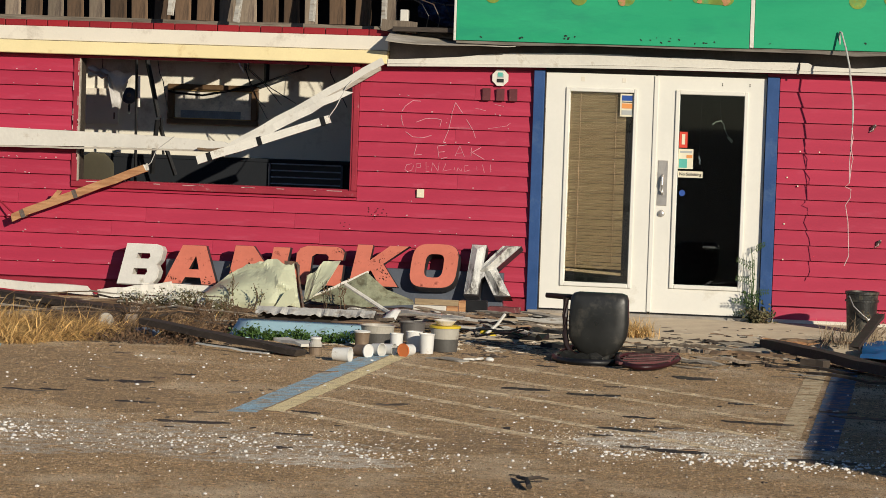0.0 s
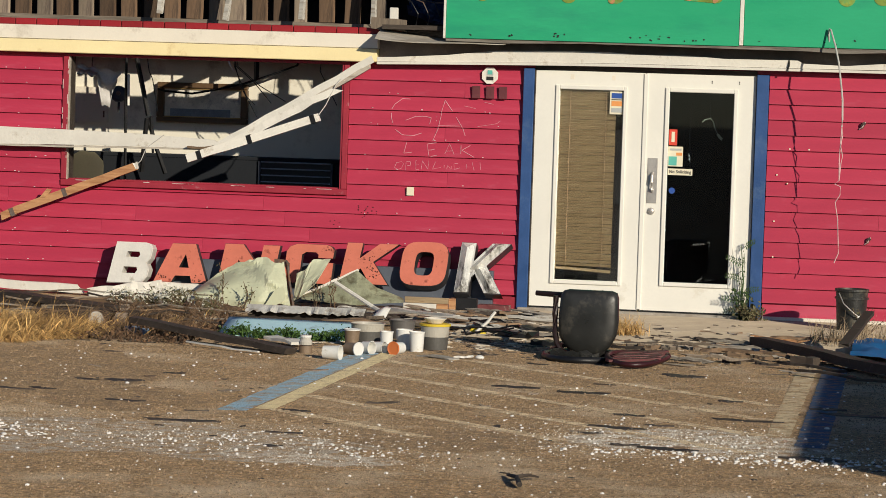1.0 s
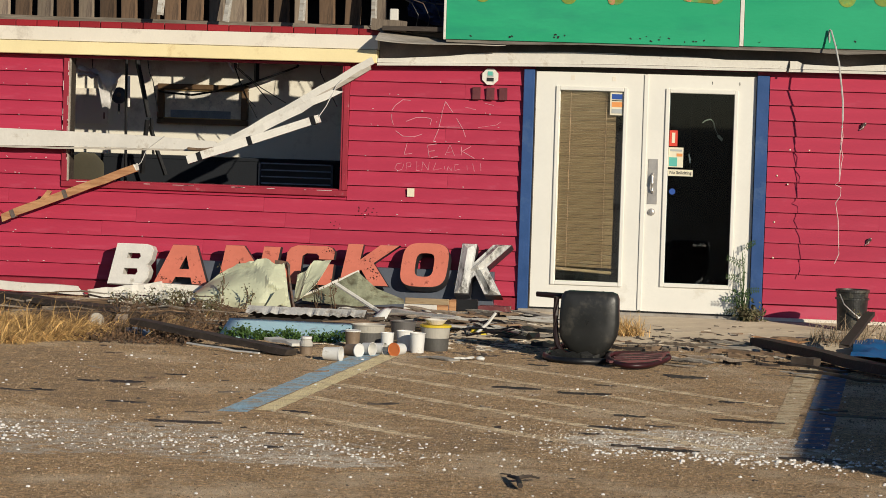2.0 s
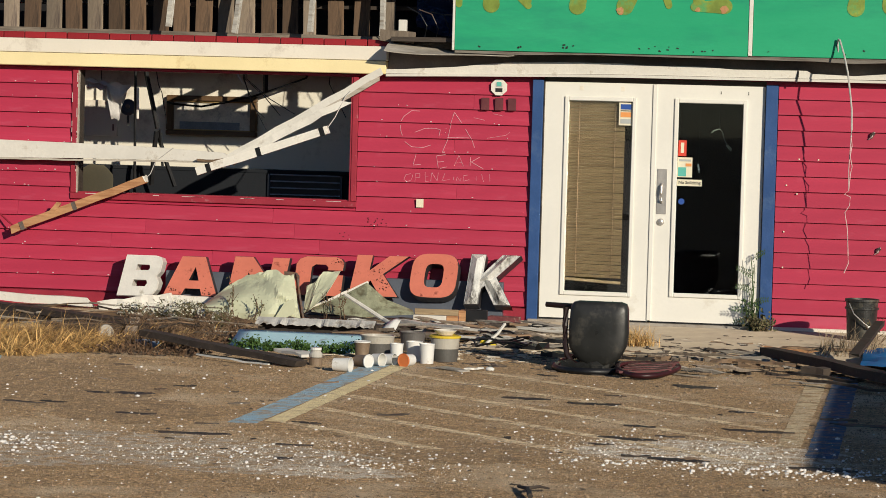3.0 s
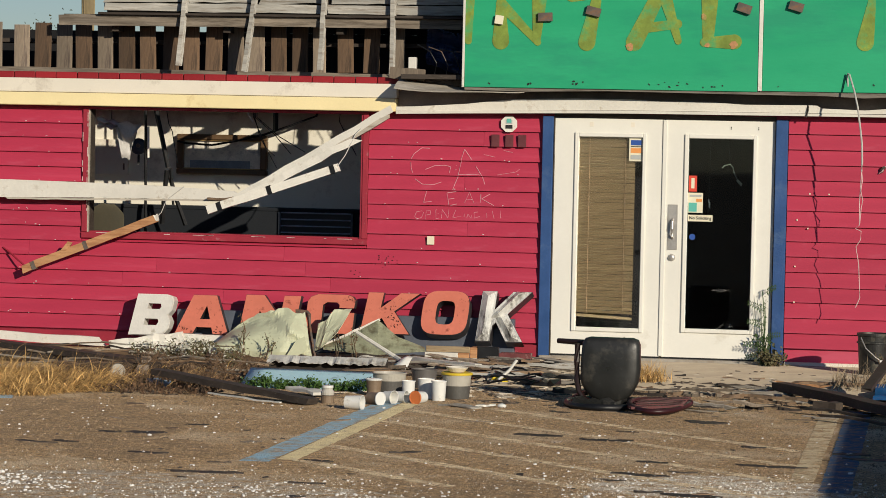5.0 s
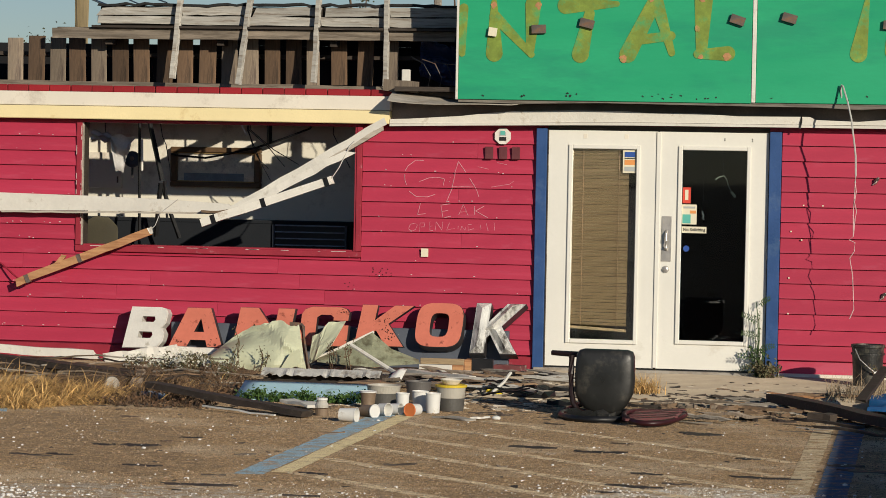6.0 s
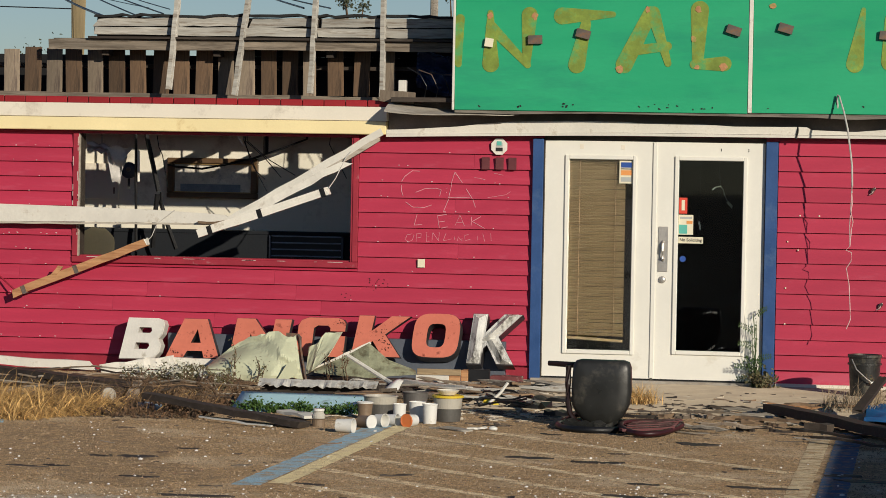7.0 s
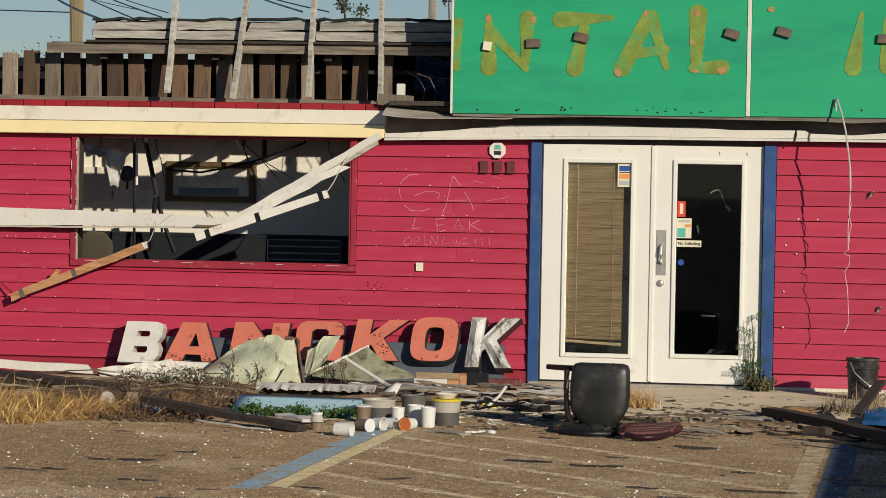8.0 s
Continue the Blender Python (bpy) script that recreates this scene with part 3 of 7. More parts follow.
for v in bm.verts:
    u, w = v.co.x + 0.5, v.co.y + 0.5
    v.co = Vector((-1.335 + 1.1 * u, -0.03 - 0.36 * w * (1 - 0.25 * u), 2.357 - 0.095 * u ** 0.8 - (0.085 * w ** 1.5) * (1 - u) ** 0.7 + 0.006 * math.sin(7 * u + 3 * w)))
flash = solo("loose_flashing", bm, GREYED, "loose greyed flashing sheet drooping under the canopy edge", "flashing")
md = flash.modifiers.new("thick", "SOLIDIFY")
md.thickness = 0.006
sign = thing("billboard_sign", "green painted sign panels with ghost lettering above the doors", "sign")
# moved back and scaled about the eye so its outline fits the view
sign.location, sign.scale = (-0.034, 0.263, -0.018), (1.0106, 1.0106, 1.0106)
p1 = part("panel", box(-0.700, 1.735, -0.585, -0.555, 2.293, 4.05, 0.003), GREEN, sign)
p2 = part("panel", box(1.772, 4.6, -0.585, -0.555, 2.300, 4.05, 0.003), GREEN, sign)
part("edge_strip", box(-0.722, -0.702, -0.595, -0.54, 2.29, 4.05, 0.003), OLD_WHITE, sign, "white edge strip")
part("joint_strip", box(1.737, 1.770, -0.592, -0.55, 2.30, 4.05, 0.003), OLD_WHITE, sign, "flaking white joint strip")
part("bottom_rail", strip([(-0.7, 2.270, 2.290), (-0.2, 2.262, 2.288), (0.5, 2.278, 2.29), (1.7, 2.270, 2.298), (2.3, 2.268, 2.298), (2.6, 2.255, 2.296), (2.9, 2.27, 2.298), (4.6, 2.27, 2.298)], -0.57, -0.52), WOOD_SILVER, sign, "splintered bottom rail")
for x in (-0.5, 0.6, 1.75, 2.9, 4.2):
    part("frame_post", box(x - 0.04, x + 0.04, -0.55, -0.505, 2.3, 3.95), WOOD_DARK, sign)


def capsule(x0, z0, r0, x1, z1, r1, n=9):
    """Outline of a tapered stroke with round ends."""
    a = math.atan2(z1 - z0, x1 - x0)
    pts = [(x1 + r1 * math.cos(a + t), z1 + r1 * math.sin(a + t)) for t in (math.pi * (k / n - 0.5) for k in range(n + 1))]
    return pts + [(x0 + r0 * math.cos(a + t), z0 + r0 * math.sin(a + t)) for t in (math.pi * (k / n + 0.5) for k in range(n + 1))]


def ghost_letter(lab, strokes):
    g = part("ghost_letter", bmesh.new(), GHOST, sign, lab)
    bm = bmesh.new()
    for i, s in enumerate(strokes):
        b2 = plate([capsule(*s)], 0.003, -0.589 - 0.0007 * i)
        t = bpy.data.meshes.new("t")
        b2.to_mesh(t)
        b2.free()
        bm.from_mesh(t)
        bpy.data.meshes.remove(t)
    g.data = mesh_of("ghost_letter", bm, GHOST)


ghost_letter("olive remains of the letter N", [(-0.400, 2.678, 0.071, -0.409, 3.101, 0.024), (-0.400, 2.984, 0.047, -0.089, 2.672, 0.028), (-0.080, 3.087, 0.066, -0.099, 2.691, 0.033)])
ghost_letter("olive remains of the letter T", [(0.193, 3.081, 0.071, 0.616, 3.097, 0.024), (0.391, 3.018, 0.042, 0.320, 2.678, 0.071)])
ghost_letter("olive remains of the letter A", [(0.922, 3.110, 0.057, 0.715, 2.684, 0.071), (0.946, 3.111, 0.057, 1.077, 2.698, 0.028), (0.758, 2.797, 0.042, 1.068, 2.839, 0.038)])
ghost_letter("olive remains of the letter L", [(1.331, 3.140, 0.075, 1.322, 2.739, 0.047), (1.294, 2.692, 0.038, 1.538, 2.700, 0.061)])
ghost_letter("olive remains of the letter I", [(2.663, 3.153, 0.019, 2.601, 2.710, 0.071)])
ghost_letter("olive remains of a cut-off letter", [(2.893, 3.076, 0.057, 2.893, 2.732, 0.080)])
ghost_letter("olive remains of a cut-off stroke", [(-0.663, 3.051, 0.038, -0.672, 2.674, 0.028)])
part("steel_plate", box(-0.045, 0.025, -0.012, 0.012, -0.036, 0.036, 0.002), PAPER, sign, "small cream fixing plate", pose(-0.404, -0.612, 2.852, 0, 8, 0))
part("steel_plate", box(-0.06, 0.06, -0.012, 0.012, -0.036, 0.036, 0.002), STEEL, sign, "small rusted fixing plate", pose(-0.028, -0.612, 2.881, 0, -2, 0))
part("steel_plate", box(-0.06, 0.06, -0.012, 0.012, -0.036, 0.036, 0.002), STEEL, sign, "small rusted fixing plate", pose(0.372, -0.612, 2.933, 0, 14, 0))
part("steel_plate", box(-0.06, 0.06, -0.012, 0.012, -0.036, 0.036, 0.002), STEEL, sign, "small rusted fixing plate", pose(1.614, -0.612, 2.974, 0, 18, 0))
part("steel_plate", box(-0.06, 0.06, -0.012, 0.012, -0.036, 0.036, 0.002), STEEL, sign, "small rusted fixing plate", pose(2.037, -0.612, 2.994, 0, 16, 0))
part("steel_plate", box(-0.06, 0.06, -0.012, 0.012, -0.036, 0.036, 0.002), STEEL, sign, "small rusted fixing plate", pose(2.855, -0.612, 2.944, 0, 4, 0))
PRIMER = material("salmon_primer_patch", (0.50, 0.25, 0.11), 0.6, vary=0.3, scale=14, dirt=(0.20, 0.31, 0.06), dirt_amount=0.34, dirt_scale=24)
for i, (x, z, r) in enumerate(((1.263, 2.912, 0.028), (1.295, 2.679, 0.024), (1.514, 2.681, 0.036), (0.648, 2.657, 0.034), (-0.448, 3.089, 0.03), (-0.07, 3.092, 0.032), (1.299, 3.159, 0.03), (0.873, 3.155, 0.026), (1.914, 3.191, 0.03))):
    rn = random.Random(60 + i)
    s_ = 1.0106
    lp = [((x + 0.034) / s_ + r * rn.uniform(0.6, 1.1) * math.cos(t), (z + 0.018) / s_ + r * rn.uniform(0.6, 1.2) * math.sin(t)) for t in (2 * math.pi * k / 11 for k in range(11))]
    part("primer_patch", plate([lp], 0.003, -0.5925), PRIMER, sign, "salmon primer showing through")
rnd = random.Random(5)
for k in range(26):
    x = rnd.choice((rnd.uniform(-0.6, 2.9), rnd.uniform(0.9, 1.4), rnd.uniform(-0.45, 0.4)))
    part("chip", box(-rnd.uniform(0.004, 0.016), 0.004, -0.001, 0.002, -0.004, rnd.uniform(0.002, 0.009)), INK_BLACK, sign, "", pose(x, -0.588, rnd.uniform(2.315, 2.36), 0, rnd.uniform(-40, 40), 0))

# hooked cable hanging off the sign, fraying into thin wire
cable = thing("hanging_cable", "grey cable hooked over the sign, fraying into thin wire", "cable")
part("sheath", tube([(2.472, -0.30, 2.28), (2.455, -0.345, 2.44), (2.462, -0.36, 2.46), (2.475, -0.38, 2.452), (2.519, -0.48, 2.319), (2.554, -0.58, 2.181), (2.58, -0.56, 2.0), (2.595, -0.55, 1.881), (2.600, -0.55, 1.72), (2.597, -0.55, 1.66)], 0.008, 7), CABLE, cable)
part("bare_wire", tube([(2.597, -0.55, 1.66), (2.606, -0.52, 1.59), (2.594, -0.53, 1.50), (2.612, -0.5, 1.42), (2.60, -0.5, 1.36), (2.59, -0.5, 1.22)], 0.004, 5), PINKISH, cable, "pale thin wire")
part("bare_wire", tube([(2.597, -0.55, 1.66), (2.585, -0.5, 1.4), (2.59, -0.5, 1.22), (2.557, -0.5, 1.19), (2.605, -0.5, 1.17), (2.602, -0.5, 1.10), (2.565, -0.48, 1.04), (2.59, -0.45, 0.90), (2.602, -0.45, 0.70), (2.606, -0.45, 0.62), (2.573, -0.45, 0.54)], 0.004, 5), PINKISH, cable, "pale thin wire")
solo("trim_hook", tube([(2.13, -0.11, 2.20), (2.13, -0.13, 2.15), (2.12, -0.14, 2.10)], 0.008, 5), BLACK, "short black wire stub on the drip trim", "wire")

# ---- picket railing and roof edge above the window, scaled about the eye ----
# moves parts half a metre back and enlarges them to fit the view
VIEW_BACK = Matrix.Translation((-0.0769, 0.5952, -0.0413)) @ Matrix.Scale(1.024, 4)


def set_back_in_view(ob):
    ob.matrix_world = VIEW_BACK @ ob.matrix_basis
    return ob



rail = thing("picket_railing", "weathered grey picket railing set back above the fascia", "railing")
WOOD_PICKET = material("brown_weathered_picket", (0.20, 0.125, 0.075), 0.85, vary=0.45, scale=3, grain=30, bump=0.4, dirt=(0.09, 0.06, 0.04), dirt_amount=0.4, dirt_scale=4, stretch=(8, 8, 0.7), piece=0.45)
picket_m = [mesh_of("picket", box(-0.071, 0.071, -0.011, 0.011, 0.0, 0.40, 0.002), mt) for mt in (WOOD_GREY, WOOD_PICKET, WOOD_PICKET)]
X = [-5.53, -5.34, -5.15, -4.96, -4.708, -4.519, -4.325, -4.146, -3.952, -3.759, -3.567, -3.369, -3.183, -2.986, -2.791, -2.605, -2.408, -2.221, -2.05, -1.82, -1.60, -1.36]
for i, x in enumerate(X):
    rn = random.Random(i)
    part("picket", picket_m[0] if i < 7 and i != 5 else picket_m[rn.randint(0, 2)], WOOD_GREY, rail, m=pose(x, -0.04 + rn.uniform(-0.006, 0.006), 2.40 + rn.uniform(-0.01, 0.01), 0, rn.uniform(-1.6, 1.6), 0) @ Matrix.Diagonal((rn.uniform(0.94, 1.04) * (0.75 if x == -2.05 or x == -1.36 else 1), 1, rn.uniform(0.97, 1.03), 1)))
part("bottom_rail", warped_beam((-7.0, -0.075, 2.397), (-1.25, -0.075, 2.380), 0.05, 0.045, 2, 0.004, 12), RAIL_WOOD, rail, "long grey bottom rail")
part("top_rail", warped_beam((-4.30, -0.27, 2.820), (-2.62, -0.27, 2.822), 0.03, 0.093, 4, 0.004, 9, ragged=0.02), RAIL_WOOD, rail, "silvered top board")
part("top_rail", warped_beam((-2.61, -0.27, 2.824), (-0.775, -0.27, 2.824), 0.03, 0.083, 6, 0.004, 9, ragged=0.02), RAIL_WOOD, rail, "silvered top board")
edge = thing("roof_edge", "torn roof edge of silvered lapped boards", "roof edge", kind="structure")
# also scaled about the eye to keep its outline in view
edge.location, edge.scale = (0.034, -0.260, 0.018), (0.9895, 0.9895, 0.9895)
set_back_in_view(edge)
set_back_in_view(rail)
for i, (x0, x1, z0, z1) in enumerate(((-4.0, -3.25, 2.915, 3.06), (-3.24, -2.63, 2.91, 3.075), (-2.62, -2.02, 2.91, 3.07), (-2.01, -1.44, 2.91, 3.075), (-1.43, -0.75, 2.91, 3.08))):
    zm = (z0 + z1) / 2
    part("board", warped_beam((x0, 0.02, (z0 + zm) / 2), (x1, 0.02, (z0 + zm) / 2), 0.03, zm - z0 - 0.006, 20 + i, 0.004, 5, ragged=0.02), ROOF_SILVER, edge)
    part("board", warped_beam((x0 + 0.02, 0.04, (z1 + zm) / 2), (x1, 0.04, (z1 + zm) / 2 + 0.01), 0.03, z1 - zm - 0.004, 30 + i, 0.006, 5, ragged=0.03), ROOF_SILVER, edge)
SHINGLE = material("black_torn_felt", (0.03, 0.03, 0.03), 0.9, vary=0.5, scale=8)
part("felt", warped_beam((-3.98, 0.07, 3.085), (-0.7, 0.07, 3.10), 0.12, 0.022, 9, 0.012, 40, ragged=0.02), SHINGLE, edge, "black torn roofing felt")
part("backing_board", box(-3.98, -0.72, 0.075, 0.095, 2.87, 3.075), WOOD_DARK, edge)
part("ledge", box(-4.02, -0.75, -0.07, 0.30, 2.88, 2.90), WOOD_DARK, edge)
for x in (-3.9, -2.9, -1.9, -0.8):
    part("stud", box(x - 0.03, x + 0.03, 0.06, 0.30, 2.74, 2.88), WOOD_DARK, edge)
set_back_in_view(solo("rail_beam", box(-4.45, -0.81, 0.335, 0.56, 2.885, 2.90), WOOD_DARK, "dark timber behind the top rail", "beam", kind="structure"))
def deep_plank(p0, p1, wide, deep, seed, n=9):
    """An upright plank set edge-on, with a slightly uneven edge."""
    rn = random.Random(seed)
    a, b = Vector(p0), Vector(p1)
    bm = bmesh.new()
    rows = []
    for k in range(n + 1):
        p = a.lerp(b, k / n) + Vector((rn.uniform(-0.004, 0.004), rn.uniform(-0.004, 0.004), 0))
        w, d = wide / 2 * rn.uniform(0.88, 1.08), deep / 2 * rn.uniform(0.94, 1.04)
        e = rn.uniform(-0.012, 0.012) if k == 0 else 0
        rows.append([bm.verts.new(p + Vector((sx * w, sy * d, e * sx))) for sx, sy in ((-1, -1), (1, -1), (1, 1), (-1, 1))])
    for p, q in zip(rows, rows[1:]):
        for k in range(4):
            bm.faces.new((p[k], p[(k + 1) % 4], q[(k + 1) % 4], q[k]))
    bm.faces.new(rows[0])
    bm.faces.new(rows[-1])
    return bm


# bracket tops lie along lines of sight, to fit the view
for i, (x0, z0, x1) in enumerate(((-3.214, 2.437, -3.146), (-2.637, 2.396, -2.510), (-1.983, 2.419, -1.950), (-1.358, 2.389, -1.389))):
    set_back_in_view(solo("roof_bracket", deep_plank((x0, -0.35, z0), (x1, -0.20, 3.659), 0.034, 0.10, 60 + i), ROOF_SILVER, "silvered timber bracket leaning out from the roof edge", "bracket", group="roof brackets"))
solo("junction_box", box(-1.27, -1.20, -0.09, -0.03, 2.42, 2.55, 0.006), OLD_WHITE, "small cream junction box by the railing end", "junction box")
solo("stub_block", warped_beam((-1.42, -0.10, 2.41), (-1.12, -0.10, 2.40), 0.06, 0.10, 8, 0.006, 3), WOOD_GREY, "grey timber block at the railing end", "timber")
# tarp enlarged and darkened to give the shaded recess its navy tone
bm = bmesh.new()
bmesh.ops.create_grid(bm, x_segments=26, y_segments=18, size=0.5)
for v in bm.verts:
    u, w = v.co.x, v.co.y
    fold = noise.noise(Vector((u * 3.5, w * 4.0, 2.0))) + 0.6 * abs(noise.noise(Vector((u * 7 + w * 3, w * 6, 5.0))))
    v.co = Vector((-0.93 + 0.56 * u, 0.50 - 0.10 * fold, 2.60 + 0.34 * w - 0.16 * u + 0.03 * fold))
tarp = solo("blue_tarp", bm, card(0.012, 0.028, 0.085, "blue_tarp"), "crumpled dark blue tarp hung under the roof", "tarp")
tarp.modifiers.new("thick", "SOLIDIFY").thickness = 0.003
for i in range(5):
    rn = random.Random(90 + i)
    x = -1.2 + 0.1 * i
    solo("loose_wire", tube([(x, -0.05, 2.66 - 0.02 * i), (x + 0.12, -0.1, 2.60), (x + 0.18, -0.1, 2.50 - 0.02 * i), (x + 0.16, -0.08, 2.41)], 0.005, 5), STEEL if i % 2 else BLACK, "loose thin wire at the railing end", "wire", group="roof wires")

# added screen: blackens the picket gaps, trims the room's sun band
set_back_in_view(solo("attic_bulkhead", boxes((-7.0, -1.32, 0.60, 0.62, 2.14, 2.765), (-3.1, -1.32, 0.60, 0.62, 2.766, 2.868), (-1.319, -0.45, 0.60, 0.62, 2.14, 2.868)), DARK, "added near-black screen behind the railing that blocks the sun", "wall", kind="structure"))

# ---- fallen white boards across the window ----
gut = thing("fallen_gutter", "long white boxed board fallen across the window", "board")
part("front_board", strip([(-5.6, 1.262, 1.438), (-4.78, 1.273, 1.428), (-4.02, 1.287, 1.416), (-3.515, 1.291, 1.404), (-3.11, 1.293, 1.388), (-2.76, 1.297, 1.370), (-2.70, 1.303, 1.338)], -0.136, -0.114), OLD_WHITE, gut)
part("top_board", warped_beam((-5.6, -0.085, 1.420), (-3.3, -0.085, 1.388), 0.055, 0.018, 15, 0.004, 14, ragged=0.03), OLD_WHITE, gut)
# grey strip puts the gutter's underside shade into its colour
part("lower_lip", warped_beam((-4.78, -0.10, 1.264), (-2.72, -0.10, 1.290), 0.08, 0.016, 16, 0.003, 14, ragged=0.03), GREYED, gut)
part("end_block", warped_beam((-4.80, -0.09, 1.36), (-4.72, -0.09, 1.36), 0.05, 0.09, 17, 0.004, 2), WOOD_BROWN, gut)
fd = solo("fallen_board", warped_beam((-2.74, -0.13, 1.310), (-1.40, -0.13, 2.105), 0.03, 0.062, 16, 0.005, 9, ragged=0.02), OLD_WHITE, "white board slanting down from the fascia corner", "board")
solo("fallen_board", warped_beam((-2.62, -0.165, 1.335), (-1.70, -0.165, 1.84), 0.02, 0.062, 17, 0.008, 9, ragged=0.06), OLD_WHITE, "split white board slanting across the window", "board")
# greyer copy of the white paint stands in for the shaded face
part("underside_strip", warped_beam((-2.70, -0.11, 1.275), (-1.42, -0.11, 2.045), 0.05, 0.045, 27, 0.005, 9, ragged=0.02), GREYED, fd, "lower edge of the board, grey as its shaded face")
pipe = thing("fallen_downpipe", "white pipe with black bands hanging across the window", "pipe")
a, b = Vector((-2.965, -0.21, 1.205)), Vector((-1.845, -0.21, 1.590))
part("pipe", warped_beam(a, b, 0.06, 0.070, 18, 0.004, 6, ragged=0.02), OLD_WHITE, pipe)
for t in (0.07, 0.46, 0.95):
    p = a.lerp(b, t)
    q = a.lerp(b, t + 0.035)
    part("band", warped_beam(p, q, 0.066, 0.076, 19, 0.001, 2), BLACK, pipe, "black band")
solo("pipe_wire", tube([(-1.845, -0.21, 1.60), (-1.78, -0.19, 1.70), (-1.70, -0.16, 1.88), (-1.66, -0.14, 1.93)], 0.005, 5), CABLE, "pale wire that holds up the fallen pipe", "wire")
solo("board_bracket", warped_beam((-2.98, -0.17, 1.30), (-2.70, -0.16, 1.315), 0.06, 0.02, 21, 0.01, 4), WOOD_BROWN, "brown splinter under the fallen boards", "splinter")
stick = thing("broken_batten", "split orange batten hanging from a wire", "batten")
a, b = Vector((-4.62, -0.16, 0.650)), Vector((-3.455, -0.16, 1.118))
part("batten", warped_beam(a, b, 0.05, 0.068, 22, 0.006, 9, ragged=0.02), WOOD_RAW, stick)
part("splinter", warped_beam((-4.27, -0.17, 0.81), (-4.20, -0.17, 0.90), 0.03, 0.04, 23, 0.004, 3, ragged=0.03), WOOD_RAW, stick)
for t in (0.06, 0.46):
    p, q = a.lerp(b, t), a.lerp(b, t + 0.03)
    part("band", warped_beam(p, q, 0.054, 0.073, 24, 0.001, 2), STEEL, stick, "dull band")
part("tip", warped_beam(b, b + (b - a) * 0.03, 0.05, 0.055, 25, 0.004, 3, ragged=0.015), OLD_WHITE, stick)
part("wire", tube([(-3.45, -0.16, 1.12), (-3.40, -0.15, 1.17), (-3.36, -0.13, 1.28), (-3.22, -0.152, 1.385), (-3.20, -0.152, 1.40)], 0.004, 5), CABLE, stick)
part("wire", tube([(-4.60, -0.16, 0.67), (-4.68, -0.12, 0.72), (-4.80, -0.05, 0.80), (-4.86, -0.02, 0.83)], 0.008, 5), RED_TRIM, stick)

# ---- chalk writing, octagon badge and number bars on the wall ----
chalk = thing("chalk_writing", "faded chalk warning GAS LEAK scrawled on the siding", "writing")
def chalk_letter(*strokes, r=0.0027):
    """Hand-drawn strokes that follow the laps of the siding."""
    for s in strokes:
        pts = []
        for (xa, za), (xb, zb) in zip(s, s[1:]):
            n = max(2, int(math.hypot(xb - xa, zb - za) / 0.008))
            for q in range(n):
                x, z = xa + (xb - xa) * q / n, za + (zb - za) * q / n
                pts.append((x, -0.022 + 0.024 * (((z - 1.9328) / 0.1283) % 1.0) - 0.0005, z))
        part("chalk_stroke", tube(pts, r, 5), CHALK, chalk)


chalk_letter([(-1.080, 1.776), (-1.149, 1.778), (-1.213, 1.728), (-1.241, 1.679)], [(-1.243, 1.654), (-1.238, 1.606), (-1.219, 1.554)], [(-1.202, 1.511), (-1.139, 1.468), (-1.041, 1.465), (-0.965, 1.492)], [(-1.115, 1.594), (-1.030, 1.629), (-0.940, 1.632), (-0.894, 1.621), (-0.907, 1.558)])
chalk_letter([(-0.779, 1.774), (-0.803, 1.685), (-0.826, 1.553), (-0.876, 1.418)], [(-0.779, 1.774), (-0.705, 1.677)], [(-0.679, 1.633), (-0.623, 1.550), (-0.592, 1.468)], [(-0.831, 1.556), (-0.636, 1.559)], [(-0.846, 1.636), (-0.848, 1.626)], [(-0.848, 1.603), (-0.852, 1.587)])
chalk_letter([(-0.610, 1.732), (-0.505, 1.711)], [(-0.441, 1.770), (-0.351, 1.752)], [(-0.490, 1.560), (-0.329, 1.589), (-0.290, 1.622)], r=0.0017)
chalk_letter([(-1.101, 1.410), (-1.122, 1.312), (-1.044, 1.323)])
chalk_letter([(-0.843, 1.411), (-0.924, 1.397), (-0.912, 1.344), (-0.901, 1.288), (-0.823, 1.307)], [(-0.912, 1.344), (-0.849, 1.353)])
chalk_letter([(-0.766, 1.317), (-0.729, 1.407), (-0.681, 1.307)], [(-0.756, 1.341), (-0.691, 1.347)], r=0.0017)
chalk_letter([(-0.630, 1.394), (-0.628, 1.314)], [(-0.549, 1.397), (-0.621, 1.354), (-0.505, 1.294)])
chalk_letter([(-1.139, 1.239), (-1.183, 1.229), (-1.198, 1.188), (-1.170, 1.170), (-1.137, 1.183), (-1.122, 1.223), (-1.139, 1.239)], r=0.0017)
chalk_letter([(-1.101, 1.168), (-1.100, 1.240), (-1.062, 1.242), (-1.061, 1.210), (-1.099, 1.205)], r=0.0017)
chalk_letter([(-1.009, 1.252), (-1.017, 1.251), (-1.011, 1.176), (-0.974, 1.181)], [(-1.012, 1.215), (-0.980, 1.219)], r=0.0017)
chalk_letter([(-0.965, 1.178), (-0.960, 1.254), (-0.908, 1.183), (-0.903, 1.264)], r=0.0017)
chalk_letter([(-0.845, 1.250), (-0.868, 1.184), (-0.787, 1.204)], r=0.0017)
chalk_letter([(-0.768, 1.224), (-0.770, 1.188)], r=0.0017)
chalk_letter([(-0.745, 1.189), (-0.738, 1.221), (-0.708, 1.187), (-0.703, 1.223)], r=0.0017)
chalk_letter([(-0.650, 1.241), (-0.685, 1.236), (-0.679, 1.188), (-0.624, 1.206)], r=0.0017)
